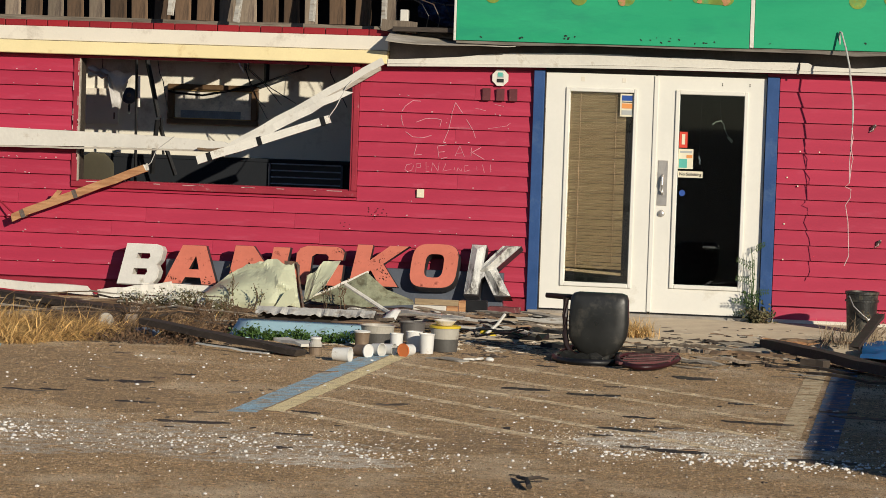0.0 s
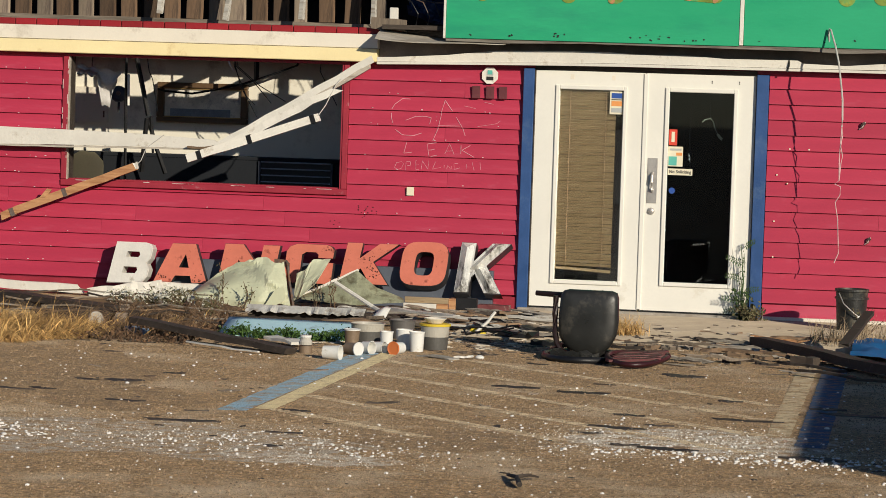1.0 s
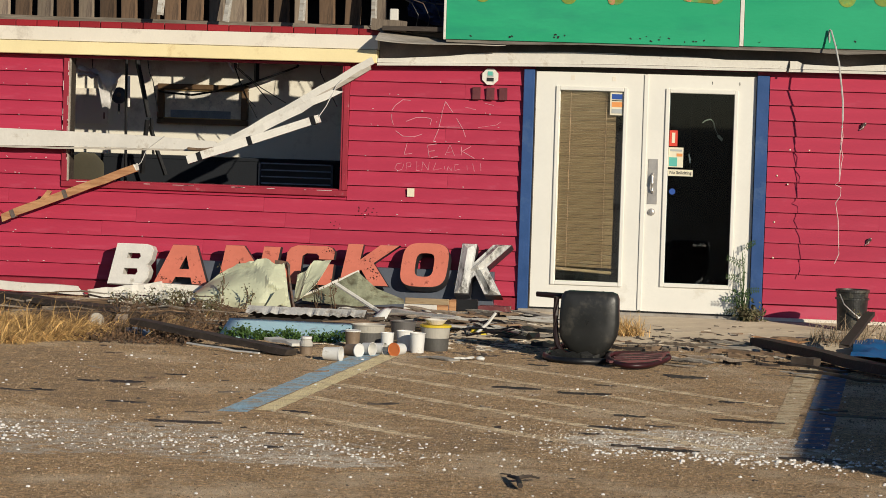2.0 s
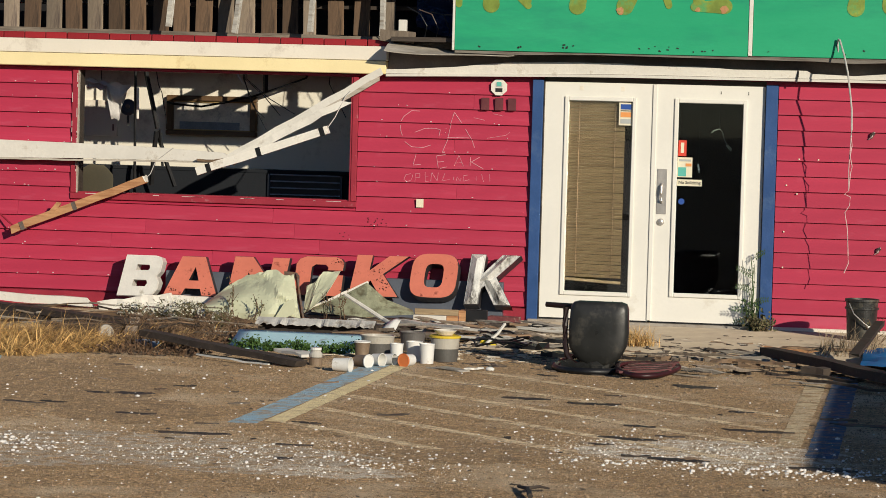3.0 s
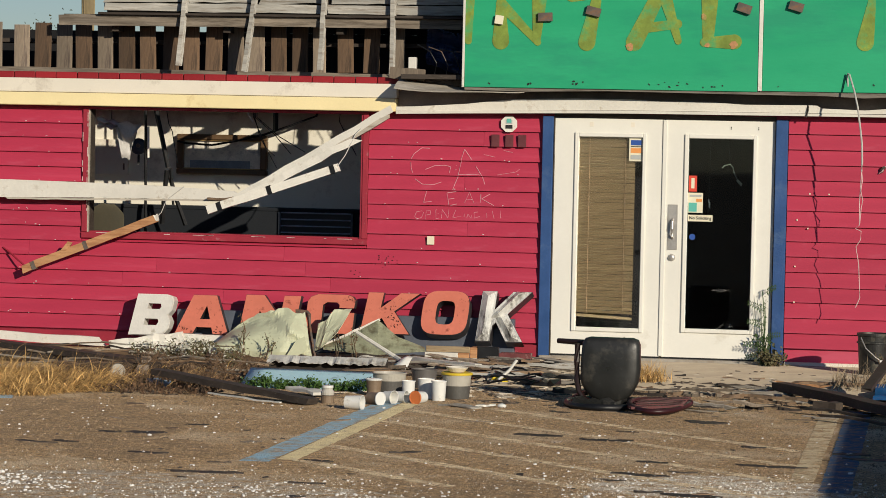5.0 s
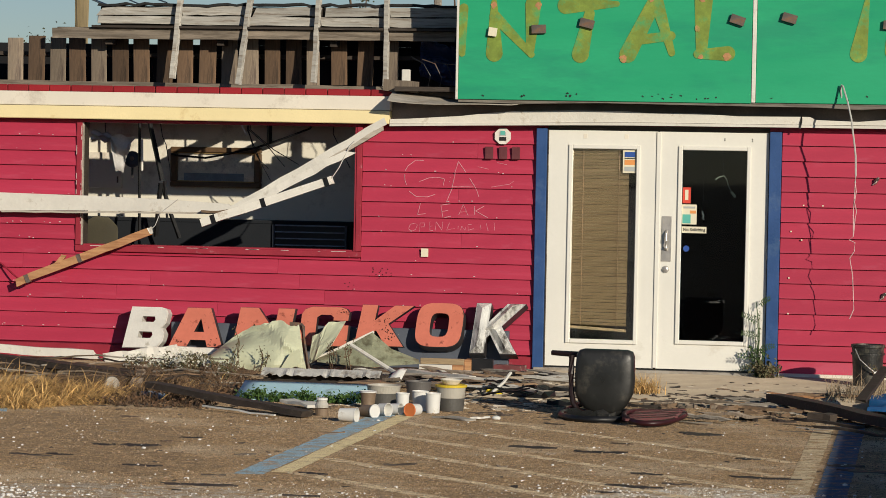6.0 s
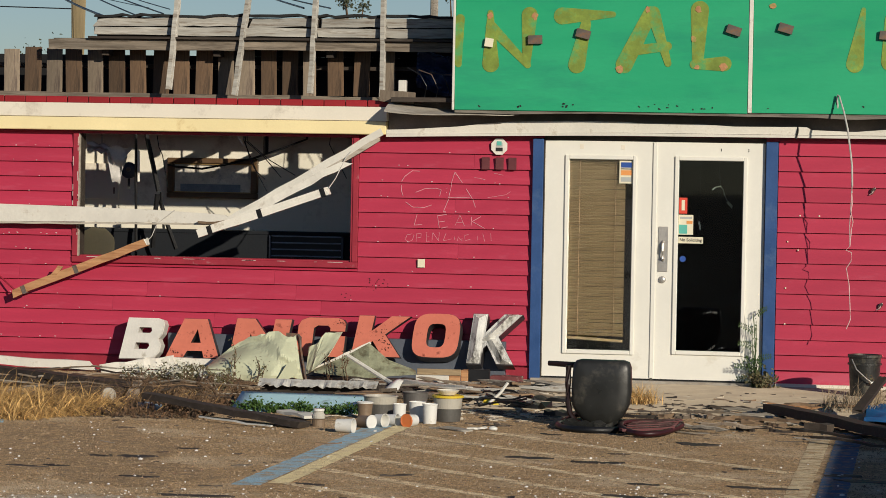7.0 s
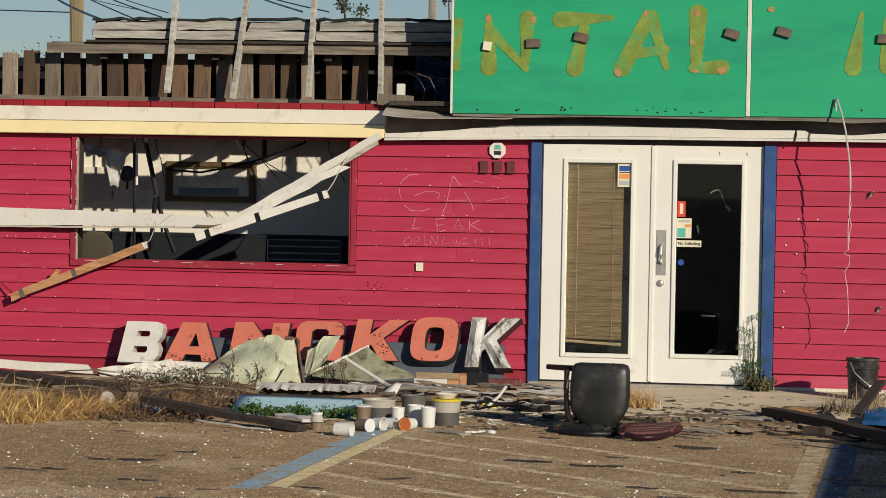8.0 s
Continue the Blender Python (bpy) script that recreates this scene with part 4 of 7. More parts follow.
chalk_letter([(-0.576, 1.235), (-0.570, 1.187)], r=0.0017)
chalk_letter([(-0.528, 1.253), (-0.506, 1.178)], r=0.0017)
chalk_letter([(-0.460, 1.256), (-0.452, 1.184)], r=0.0017)
badge = thing("octagon_badge", "white octagonal badge with a teal and black print", "badge", pose(-0.394, -0.036, 1.997, 90, 0, 0))
part("plate", turned([(0.0, 0.0), (0.074, 0.0), (0.074, 0.006), (0.0, 0.006)], 8), OLD_WHITE, badge, m=pose(0, 0, 0, 0, 0, 22.5))
part("print", box(-0.028, 0.028, 0.0, 0.035, 0.0075, 0.009), GREY_PRINT, badge)
part("print", box(-0.030, 0.030, -0.040, -0.008, 0.0075, 0.009), INK_BLACK, badge)
part("print", box(-0.02, 0.02, 0.01, 0.045, 0.0095, 0.0105), INK_TEAL, badge)
bars = thing("number_plate_bars", "three dark plain bars fixed to the siding", "house number")
for x in (-0.51, -0.39, -0.28):
    part("bar", box(x - 0.035, x + 0.035, -0.043, -0.028, 1.80, 1.905, 0.003), material("dull_bronze", (0.14, 0.035, 0.04), 0.5), bars)
solo("paper_tag", box(-1.082, -1.020, -0.034, -0.029, 0.953, 1.024), PAPER, "small cream paper tag stuck to the siding", "tag")
for x, z in ((2.765, 1.675), (2.845, 0.715)):
    k = solo("broken_bracket", warped_beam((x - 0.02, -0.03, z - 0.015), (x + 0.012, -0.045, z + 0.02), 0.02, 0.024, 26, 0.005, 3, ragged=0.008), STEEL, "small broken bracket stub on the siding", "bracket")
    part("torn_strip", tube([(x - 0.035, -0.026, z - 0.03), (x - 0.01, -0.045, z - 0.012), (x + 0.015, -0.05, z + 0.03)], 0.005, 5), PINKISH, k, "pale torn strip")
for x, z in ((2.16, 1.46), (2.32, 1.46), (2.15, 1.17), (2.06, 1.24), (2.05, 0.55), (2.05, 0.85)):
    part("paint_chip", box(-0.006, 0.006, -0.024, -0.012, -0.006, 0.006, 0.001), PAPER, wall_front, "pale nail head", pose(x, 0, z))

# ---- siding boards ----
PITCH = 0.1283
bm = bmesh.new()
va = [[bm.verts.new((x, y, z)) for y, z in ((-0.022, 0.0), (0.0195, 0.0), (0.0195, 0.128), (0.002, 0.128))] for x in (0.0, 1.0)]
for k in range(4):
    bm.faces.new((va[0][k], va[0][(k + 1) % 4], va[1][(k + 1) % 4], va[1][k]))
bm.faces.new(va[0])
bm.faces.new(va[1])
board_m = mesh_of("siding_board", bm, RED)
rnd = random.Random(11)


def course(x0, x1, z, high=1.0):
    cuts, x = [x0], x0 + rnd.uniform(0.7, 2.6)
    while x < x1 - 0.5:
        cuts.append(x)
        x += rnd.uniform(1.2, 3.0)
    cuts.append(x1)
    for a, b in zip(cuts, cuts[1:]):
        part("siding_board", board_m, RED, wall_front, m=pose(a + 0.001, rnd.uniform(-0.0015, 0.0015), z + rnd.uniform(-0.0015, 0.0015), rnd.uniform(-0.5, 0.5)) @ Matrix.Diagonal((b - a - 0.0015, 1, high, 1)))


for k in range(15):
    z = 1.9328 - PITCH * k
    if z > 1.03:
        course(-7.0, -4.152, z)
        course(-1.610, -0.106, z)
    elif z > 0.88:
        course(-7.0, -4.152, z)
        course(-1.610, -0.106, z)
        part("siding_board", board_m, RED, wall_front, m=pose(-4.150, 0, z) @ Matrix.Diagonal((2.538, 1, (0.931 - z) / 0.128, 1)))
    else:
        course(-7.0, -0.106, z)
for k in range(15):
    course(1.972, 6.0, 1.9585 - PITCH * k)
CHIP = card(0.72, 0.55, 0.55, "bare_primer")
for i in range(85):
    rn = random.Random(700 + i)
    x = rn.choice((rn.uniform(-4.8, -4.2), rn.uniform(-4.6, -0.2), rn.uniform(-1.6, -0.2)))
    z = 1.9328 - PITCH * rn.randint(0, 13) + rn.uniform(0.0, 0.02)
    if -4.2 < x < -1.58 and z > 0.9:
        continue
    w = rn.uniform(0.003, 0.008)
    part("paint_chip", box(-w, w, -0.0235, -0.020, -0.001, rn.uniform(0.002, 0.006)), CHIP, wall_front, m=pose(x, 0, z))

MILDEW = card(0.10, 0.012, 0.02, "mildew_speck")
for i in range(26):
    rn = random.Random(820 + i)
    cx, cz = rn.choice(((-1.70, 0.70), (-1.48, 0.78), (-1.36, 0.82), (-1.52, 0.74)))
    x, z = cx + rn.gauss(0, 0.035), cz + rn.gauss(0, 0.035)
    part("mildew_speck", box(-rn.uniform(0.003, 0.010), 0.004, -0.0015, 0.0005, -0.003, rn.uniform(0.002, 0.008)), MILDEW, wall_front, m=pose(x, -0.022 + 0.024 * (((z - 1.9328) / 0.1283) % 1.0), z, 0, rn.uniform(-60, 60), 0))

# ---- fallen channel letters, leaning on the wall ----
ORANGE = material("salmon_orange_acrylic", (0.63, 0.185, 0.120), 0.4, vary=0.12, scale=6, grain=40, bump=0.05, dirt=(0.17, 0.035, 0.022), dirt_amount=0.10, dirt_scale=13)
RETURN = material("dark_bronze_return", (0.045, 0.040, 0.042), 0.45, vary=0.3, scale=8)
DENTED = material("dented_white_metal", (0.70, 0.68, 0.62), 0.4, vary=0.15, scale=7, dirt=(0.40, 0.37, 0.30), dirt_amount=0.06, dirt_scale=7)
# silver with dark patches scattered over it
SILVER = material("dark_patched_silver", (0.78, 0.77, 0.71), 0.35, metal=0.2, vary=0.3, scale=9, dirt=(0.06, 0.052, 0.045), dirt_amount=0.36, dirt_scale=7, stretch=(1.6, 1, 0.7))
RACE = material("blue_grey_raceway", (0.10, 0.115, 0.145), 0.5, vary=0.15)


def ring(cx, cz, rx, rz, n, corner=0.55):
    """A rounded box outline."""
    pts = []
    for k in range(n):
        t = 2 * math.pi * k / n
        c, s = math.cos(t), math.sin(t)
        pts.append((cx + rx * math.copysign(abs(c) ** corner, c), cz + rz * math.copysign(abs(s) ** corner, s)))
    return pts


GLYPH = {
    "B": [[(0, 0), (0.74, 0), (0.92, 0.06), (1.0, 0.18), (1.0, 0.36), (0.9, 0.5), (0.97, 0.62), (0.97, 0.86), (0.9, 0.96), (0.76, 1), (0, 1)], [(0.34, 0.64), (0.66, 0.64), (0.7, 0.7), (0.66, 0.78), (0.34, 0.78)], [(0.34, 0.24), (0.68, 0.24), (0.72, 0.32), (0.68, 0.40), (0.34, 0.40)]],
    "A": [[(-0.06, 0), (0.26, 1), (0.72, 1), (1, 0), (0.70, 0), (0.66, 0.17), (0.36, 0.17), (0.29, 0)], [(0.42, 0.38), (0.62, 0.38), (0.54, 0.74)]],
    "N": [[(0, 0), (0, 1), (0.33, 1), (0.70, 0.42), (0.70, 1), (1, 1), (1, 0), (0.69, 0), (0.30, 0.60), (0.30, 0)]],
    "G": [[(0.96, 0.66), (0.97, 0.86), (0.90, 0.96), (0.80, 1), (0.2, 1), (0.06, 0.93), (0, 0.80), (0, 0.2), (0.06, 0.07), (0.2, 0), (0.98, 0), (0.98, 0.54), (0.5, 0.54), (0.5, 0.38), (0.68, 0.38), (0.68, 0.2), (0.40, 0.2), (0.32, 0.27), (0.32, 0.73), (0.40, 0.8), (0.60, 0.8), (0.66, 0.74), (0.66, 0.66)]],
    "K": [[(0, 0), (0, 1), (0.31, 1), (0.31, 0.62), (0.66, 1), (1.04, 1), (0.60, 0.55), (1.0, 0), (0.64, 0), (0.38, 0.38), (0.31, 0.31), (0.31, 0)]],
    "O": [ring(0.5, 0.5, 0.5, 0.5, 28), ring(0.5, 0.5, 0.20, 0.27, 20)[::-1]],
}
PEELED = material("dark_peeled_spot", (0.10, 0.030, 0.020), 0.8, vary=0.3, scale=20)


def inside(loops, x, z, margin):
    """True where a point and its four neighbours lie in the outline and out of its holes."""
    for dx, dz in ((0, 0), (margin, 0), (-margin, 0), (0, margin), (0, -margin)):
        odd = False
        for lp in loops:
            for (xa, za), (xb, zb) in zip(lp, lp[1:] + lp[:1]):
                if (za > z + dz) != (zb > z + dz) and x + dx < xa + (z + dz - za) * (xb - xa) / (zb - za):
                    odd = not odd
        if not odd:
            return False
    return True


signrow = thing("fallen_letter_sign", "fallen sign of big channel letters leaning on the wall base", "sign letters")
part("raceway", box(-3.25, -0.30, -0.125, -0.045, 0.0, 0.34, 0.006), RACE, signrow, "blue-grey mounting box behind the letters")
ROW = [("B", -3.64, 0.345, 0.115, 0.355, DENTED, 0.24), ("A", -3.20, 0.45, 0.140, 0.335, ORANGE, 0.05), ("N", -2.665, 0.485, 0.155, 0.335, ORANGE, 0.20), ("G", -2.09, 0.43, 0.178, 0.335, ORANGE, 0.10),
       ("K", -1.605, 0.43, 0.190, 0.350, ORANGE, 0.20), ("O", -1.095, 0.405, 0.195, 0.372, ORANGE, 0.08), ("K", -0.612, 0.41, 0.150, 0.425, SILVER, 0.10)]
for ch, x, w, z, h, mat, shear in ROW:
    loops = [[(u * w + v * h * shear * 0.9, v * h) for u, v in lp] for lp in GLYPH[ch]]
    back = {"O": 19, "K": 19 if mat is SILVER else 9}.get(ch, 6)
    deep = 0.13 if back > 9 or ch == "B" else 0.075
    lean = pose(x, -0.285, z, -back, 0, 0) @ Matrix.Diagonal((1, 1, 1 / math.cos(radians(back)), 1))
    L = part("letter", plate(loops, deep, 0.0), RETURN if mat is not DENTED else mat, signrow, {"B": "dented white metal letter B", "K": "letter K"}.get(ch, "letter " + ch) if mat is ORANGE or ch == "B" else "crumpled silver letter K", lean)
    cx, cz = w * (0.5 + shear * 0.2), h / 2
    if mat is ORANGE:
        rn = random.Random(int(-x * 1000))
        for k in range(0 if ch in "ON" else 30):
            px_, pz_ = rn.choice({"A": ((0.10, 0.10), (0.12, 0.16), (0.80, 0.10)), "K": ((0.52, 0.62), (0.62, 0.40), (0.75, 0.22)), "G": ((0.88, 0.85), (0.10, 0.15))}[ch])
            px_, pz_ = (px_ + rn.gauss(0, 0.07)) * w + pz_ * h * shear * 0.9, (pz_ + rn.gauss(0, 0.07)) * h
            if inside(loops, px_, pz_, 0.012):
                r = rn.uniform(0.003, 0.008)
                blob = [(px_ + r * rn.uniform(0.5, 1.4) * math.cos(t), pz_ + r * rn.uniform(0.5, 1.2) * math.sin(t)) for t in (2 * math.pi * q / 7 for q in range(7))]
                part("peeled_spot", plate([blob], 0.002, -0.0112), PEELED, L)
        part("face", plate([[(cx + (a - cx) * 0.985, cz + (b - cz) * 0.985) for a, b in lp] for lp in loops], 0.006, -0.009), ORANGE, L, "salmon orange acrylic face")
    else:
        part("face", plate([[(cx + (a - cx) * 0.97, cz + (b - cz) * 0.97) for a, b in lp] for lp in loops], 0.012, -0.016), mat, L)
        if ch == "K":
            # pressed metal ridges along the three strokes
            for (u0, v0), (u1, v1), wd in (((0.155, 0.02), (0.155, 0.98), 0.26), ((0.36, 0.46), (0.84, 0.99), 0.24), ((0.46, 0.50), (0.82, 0.02), 0.24)):
                p0 = Vector((u0 * w + v0 * h * shear * 0.9, 0, v0 * h))
                p1 = Vector((u1 * w + v1 * h * shear * 0.9, 0, v1 * h))
                side = Vector((wd * w / 2, 0, 0))
                rb = bmesh.new()
                q = [rb.verts.new(v + Vector((0, y, 0))) for v, y in ((p0 - side, -0.018), (p0 + side, -0.018), (p0.lerp(p1, 0.12), -0.062), (p1 - side, -0.018), (p1 + side, -0.018), (p1.lerp(p0, 0.12), -0.062))]
                for f in ((0, 1, 2), (3, 5, 4), (0, 2, 5, 3), (1, 4, 5, 2), (0, 3, 4, 1)):
                    rb.faces.new([q[k] for k in f])
                part("ridge", rb, mat, L)

# ---- overturned chair ----
VINYL = material("black_vinyl", (0.022, 0.022, 0.020), 0.38, vary=0.25, scale=5, grain=30, bump=0.06, dirt=(0.06, 0.055, 0.045), dirt_amount=0.25, dirt_scale=6, spec=0.5)
BURG = material("burgundy_stained_wood", (0.042, 0.009, 0.011), 0.42, vary=0.3, scale=6, stretch=(1, 6, 1))
LEGS = material("dark_stained_legs", (0.020, 0.009, 0.009), 0.45, vary=0.3, scale=6)
chair = thing("overturned_chair", "overturned burgundy bentwood chair with a black vinyl seat", "chair", pose(1.0, -4.5, 0.0))
bm = bmesh.new()
out = [(-0.20, 0.16), (-0.205, 0.30), (-0.195, 0.44), (-0.175, 0.470), (-0.14, 0.480), (0.16, 0.478), (0.195, 0.465), (0.208, 0.43), (0.212, 0.26), (0.200, 0.17), (0.16, 0.09), (0.10, 0.035), (0.02, 0.02), (-0.06, 0.025), (-0.13, 0.06), (-0.175, 0.11)]
rings = []
for yy, k in ((0.055, 0.96), (0.035, 1.0), (-0.005, 1.0), (-0.028, 0.955), (-0.042, 0.86), (-0.052, 0.55)):
    rings.append([bm.verts.new((0.0 + x * k, yy, 0.26 + (z - 0.26) * k)) for x, z in out])
for a, b in zip(rings, rings[1:]):
    for k in range(len(out)):
        k2 = (k + 1) % len(out)
        bm.faces.new((a[k], a[k2], b[k2], b[k]))
bm.faces.new(rings[0])
bm.faces.new(rings[-1])
part("seat", bm, VINYL, chair, "scuffed black vinyl seat pad", smooth=True)
part("seat_frame", plate([[(x * 0.97, 0.26 + (z - 0.26) * 0.97) for x, z in out]], 0.03, 0.056), BURG, chair)
for rn, (a, b) in enumerate((((-0.15, 0.09, 0.43), (-0.39, 0.16, 0.435)), ((0.16, 0.09, 0.43), (0.05, 0.42, 0.44)), ((-0.14, 0.09, 0.10), (-0.30, 0.36, 0.02)), ((0.14, 0.09, 0.10), (0.05, 0.45, 0.02)))):
    part("leg", tube([a, tuple(Vector(a).lerp(Vector(b), 0.5)), b], (0.022, 0.018), 8), LEGS, chair)
part("leg_stretcher", tube([(-0.232, 0.02, 0.43), (-0.235, 0.02, 0.30), (-0.232, 0.02, 0.18), (-0.215, 0.01, 0.10), (-0.18, 0.0, 0.05), (-0.12, -0.02, 0.022)], 0.021, 8), LEGS, chair)
# bentwood backrest flat on the ground
back = part("backrest", bmesh.new(), BURG, chair, "oval slatted backrest flat on the ground")
loop = [(0.37 + 0.205 * math.cos(t), -0.16 + 0.52 * math.sin(t), 0.03 + 0.02 * math.cos(t) ** 2) for t in (2 * math.pi * k / 26 for k in range(27))]
back.data = mesh_of("backrest", tube(loop, 0.02, 8), BURG, True)
SLAT = material("worn_red_slat", (0.12, 0.024, 0.026), 0.6, vary=0.3, scale=8, stretch=(1, 6, 1))
for k in range(5):
    y = -0.52 + 0.16 * k
    part("back_slat", warped_beam((0.20, y - 0.05, 0.042), (0.54, y + 0.09, 0.062), 0.085, 0.016, k, 0.003, 4), SLAT, back, "scuffed red slat")
loop = [(-0.02 + 0.27 * math.cos(t), -0.02 + 0.40 * math.sin(t), 0.022) for t in (2 * math.pi * k / 26 for k in range(27))]
part("seat_ring", tube(loop, 0.024, 8), BLACK, chair, "dark bent ring under the seat", smooth=True)
part("webbing", warped_beam((-0.20, -0.14, 0.035), (0.14, -0.24, 0.030), 0.13, 0.055, 8, 0.016, 7, ragged=0.03), VINYL, chair, "torn black webbing")

# ---- tubs, cups and jars ----
PLASTIC = material("white_plastic", (0.76, 0.75, 0.70), 0.35, vary=0.06, scale=8, dirt=(0.5, 0.46, 0.38), dirt_amount=0.15, dirt_scale=12)
CLOUDY = material("cloudy_plastic_tub", (0.47, 0.44, 0.37), 0.4, vary=0.12, scale=8, dirt=(0.34, 0.30, 0.24), dirt_amount=0.3, dirt_scale=9)
MURK = material("grey_contents", (0.10, 0.095, 0.085), 0.5, vary=0.25, scale=12)
LIDYEL = material("yellow_lid", (0.72, 0.52, 0.04), 0.4, vary=0.1)
LIDORG = material("orange_lid", (0.70, 0.20, 0.06), 0.4, vary=0.1)
BROWNJAR = material("brown_paste", (0.25, 0.18, 0.12), 0.4, vary=0.3, scale=14)


def tub(name, lab, x, y, r, h, lower=0.0, lid=None, body=PLASTIC, tilt=None, group="tubs and cups", taper=0.86):
    """A plastic tub with a rolled rim; lower: share of it that shows its dark contents."""
    m = pose(x, y, 0.0) if tilt is None else pose(x, y, r * 0.96, 90 + tilt[1], 0, tilt[0])
    c = thing(name, lab, "tub" if r > 0.07 else "cup", m, group)
    z0 = 0.0 if tilt is None else -h / 2
    s = lower * h
    rb = r * taper
    rs = rb + (r - rb) * lower
    if lower:
        part("contents_band", turned([(0, z0), (rb, z0), (rs, z0 + s)], 36), MURK, c, "dark murky lower half", smooth=False)
    part("body", turned([(0 if not lower else rs, z0 + (0.001 if not lower else s))] + ([(rb, z0)] if not lower else []) + [(r * 0.99, z0 + h * 0.94), (r * 1.04, z0 + h * 0.95), (r * 1.04, z0 + h), (r * 0.97, z0 + h), (r * 0.93, z0 + h * 0.9), (rs * 0.9, z0 + max(s, 0.004)), (0, z0 + max(s, 0.004))], 36), body, c)
    if lid is not None:
        part("lid", turned([(0, z0 + h * 0.99), (r * 1.08, z0 + h * 0.96), (r * 1.09, z0 + h * 1.04), (r * 0.98, z0 + h * 1.06), (r * 0.9, z0 + h * 1.03), (0, z0 + h * 1.03)], 36), lid, c, "lid")
    return c


big = tub("plastic_bucket", "translucent bucket with grey contents and a yellow lid", -0.112, -4.28, 0.104, 0.175, 0.52, LIDYEL, CLOUDY)
part("bowl", turned([(0, 0.186), (0.05, 0.186), (0.078, 0.215), (0.082, 0.222), (0.074, 0.222), (0.046, 0.194), (0, 0.192)], 20), CREAM, big, "cream bowl on the lid")
tub("plastic_tub", "wide white tub with grey contents", -0.640, -4.05, 0.122, 0.15, 0.62, None, CLOUDY)
tub("plastic_tub", "dark grey round tub", -0.49, -3.45, 0.095, 0.14, 0.0, None, material("dark_tub", (0.13, 0.12, 0.11), 0.5, vary=0.2))
tub("plastic_cup", "white plastic cup standing on the asphalt", -0.409, -4.56, 0.047, 0.135, 0.36)
tub("plastic_cup", "white plastic cup standing on the asphalt", -0.315, -4.38, 0.058, 0.14)
tub("plastic_cup", "white plastic cup standing on the asphalt", -0.196, -4.54, 0.053, 0.14)
tub("plastic_cup", "tipped white cup with an orange lid", -0.28, -4.84, 0.045, 0.10, 0.0, LIDORG, PLASTIC, (-25, 0))
tub("sauce_jar", "brown jar with a white rim", -0.705, -4.30, 0.055, 0.115, 0.0, PLASTIC, BROWNJAR)
tub("sauce_jar", "brown jar lying on its side, white lid", -0.555, -5.05, 0.045, 0.11, 0.0, PLASTIC, BROWNJAR, (55, 0))
tub("plastic_cup", "white cup lying on its side", -0.475, -4.92, 0.046, 0.08, 0.0, None, PLASTIC, (60, 0))
tub("plastic_cup", "white cup lying on its side", -0.415, -4.80, 0.042, 0.08, 0.0, None, PLASTIC, (72, 0))
tub("plastic_cup", "white cup lying on its side by the painted line", -0.612, -5.48, 0.050, 0.12, 0.0, None, PLASTIC, (80, 0))
jar = thing("glass_jar", "dusty glass jar half full of brown grit", "jar", pose(-0.885, -5.05, 0.0), "tubs and cups")
part("contents", turned([(0, 0), (0.044, 0), (0.046, 0.05), (0, 0.055)], 16), BROWNJAR, jar)
part("glass", turned([(0.0, 0.058), (0.046, 0.056), (0.047, 0.075), (0.036, 0.095), (0.036, 0.105), (0, 0.107)], 16), material("dusty_glass", (0.55, 0.52, 0.45), 0.25, vary=0.2), jar)
part("cap", turned([(0, 0.107), (0.040, 0.107), (0.040, 0.122), (0, 0.122)], 16), PLASTIC, jar)

# ---- bucket, timber and tarp by the wall's end ----
bk = thing("black_bucket", "black bucket with a wire handle by the wall", "bucket", pose(2.737, -0.80, 0.0))
BKT = material("scuffed_black_bucket", (0.030, 0.030, 0.028), 0.4, vary=0.35, scale=6, dirt=(0.12, 0.11, 0.08), dirt_amount=0.35, dirt_scale=7)
part("body", turned([(0, 0.0), (0.112, 0.0), (0.130, 0.33), (0.138, 0.335), (0.138, 0.355), (0.128, 0.355), (0.110, 0.02), (0, 0.02)], 44), BKT, bk)
part("rib", turned([(0.126, 0.27), (0.138, 0.272), (0.138, 0.286), (0.127, 0.29)], 44), BKT, bk)
part("handle", tube([(-0.10, -0.10, 0.32), (-0.06, -0.155, 0.24), (0.02, -0.17, 0.17), (0.07, -0.16, 0.135), (0.12, -0.09, 0.14)], 0.005, 6), CHROME, bk, "thin wire handle")
solo("grip", tube([(2.79, -0.96, 0.138), (2.84, -0.95, 0.136)], 0.011, 8), PLASTIC, "pale grip of the bucket handle", "grip")
tm = solo("fallen_beam", warped_beam((2.085, -2.90, 0.06), (3.55, -5.95, 0.06), 0.12, 0.065, 70, 0.008, 10, ragged=0.02), WOOD_DARK, "dark fallen timber beam on the asphalt", "beam")
solo("timber_block", warped_beam((2.42, -4.18, 0.03), (2.58, -4.27, 0.03), 0.10, 0.06, 71, 0.006, 3), WOOD_DARK, "short dark timber block under the fallen beam", "timber")
solo("leaning_board", warped_beam((2.74, -3.45, 0.09), (2.90, -2.50, 0.27), 0.075, 0.028, 72, 0.005, 4, ragged=0.02), WOOD_DARK, "brown board leaning on the fallen beam", "board")
bm = bmesh.new()
bmesh.ops.create_grid(bm, x_segments=18, y_segments=18, size=0.5)
for v in bm.verts:
    x, y = v.co.x, v.co.y
    v.co = Vector((3.25 + 0.9 * x, -3.2 + 1.6 * y, 0.06 + 0.05 * noise.noise(Vector((x * 4, y * 4, 1))) + 0.02 * noise.noise(Vector((x * 13, y * 13, 5)))))
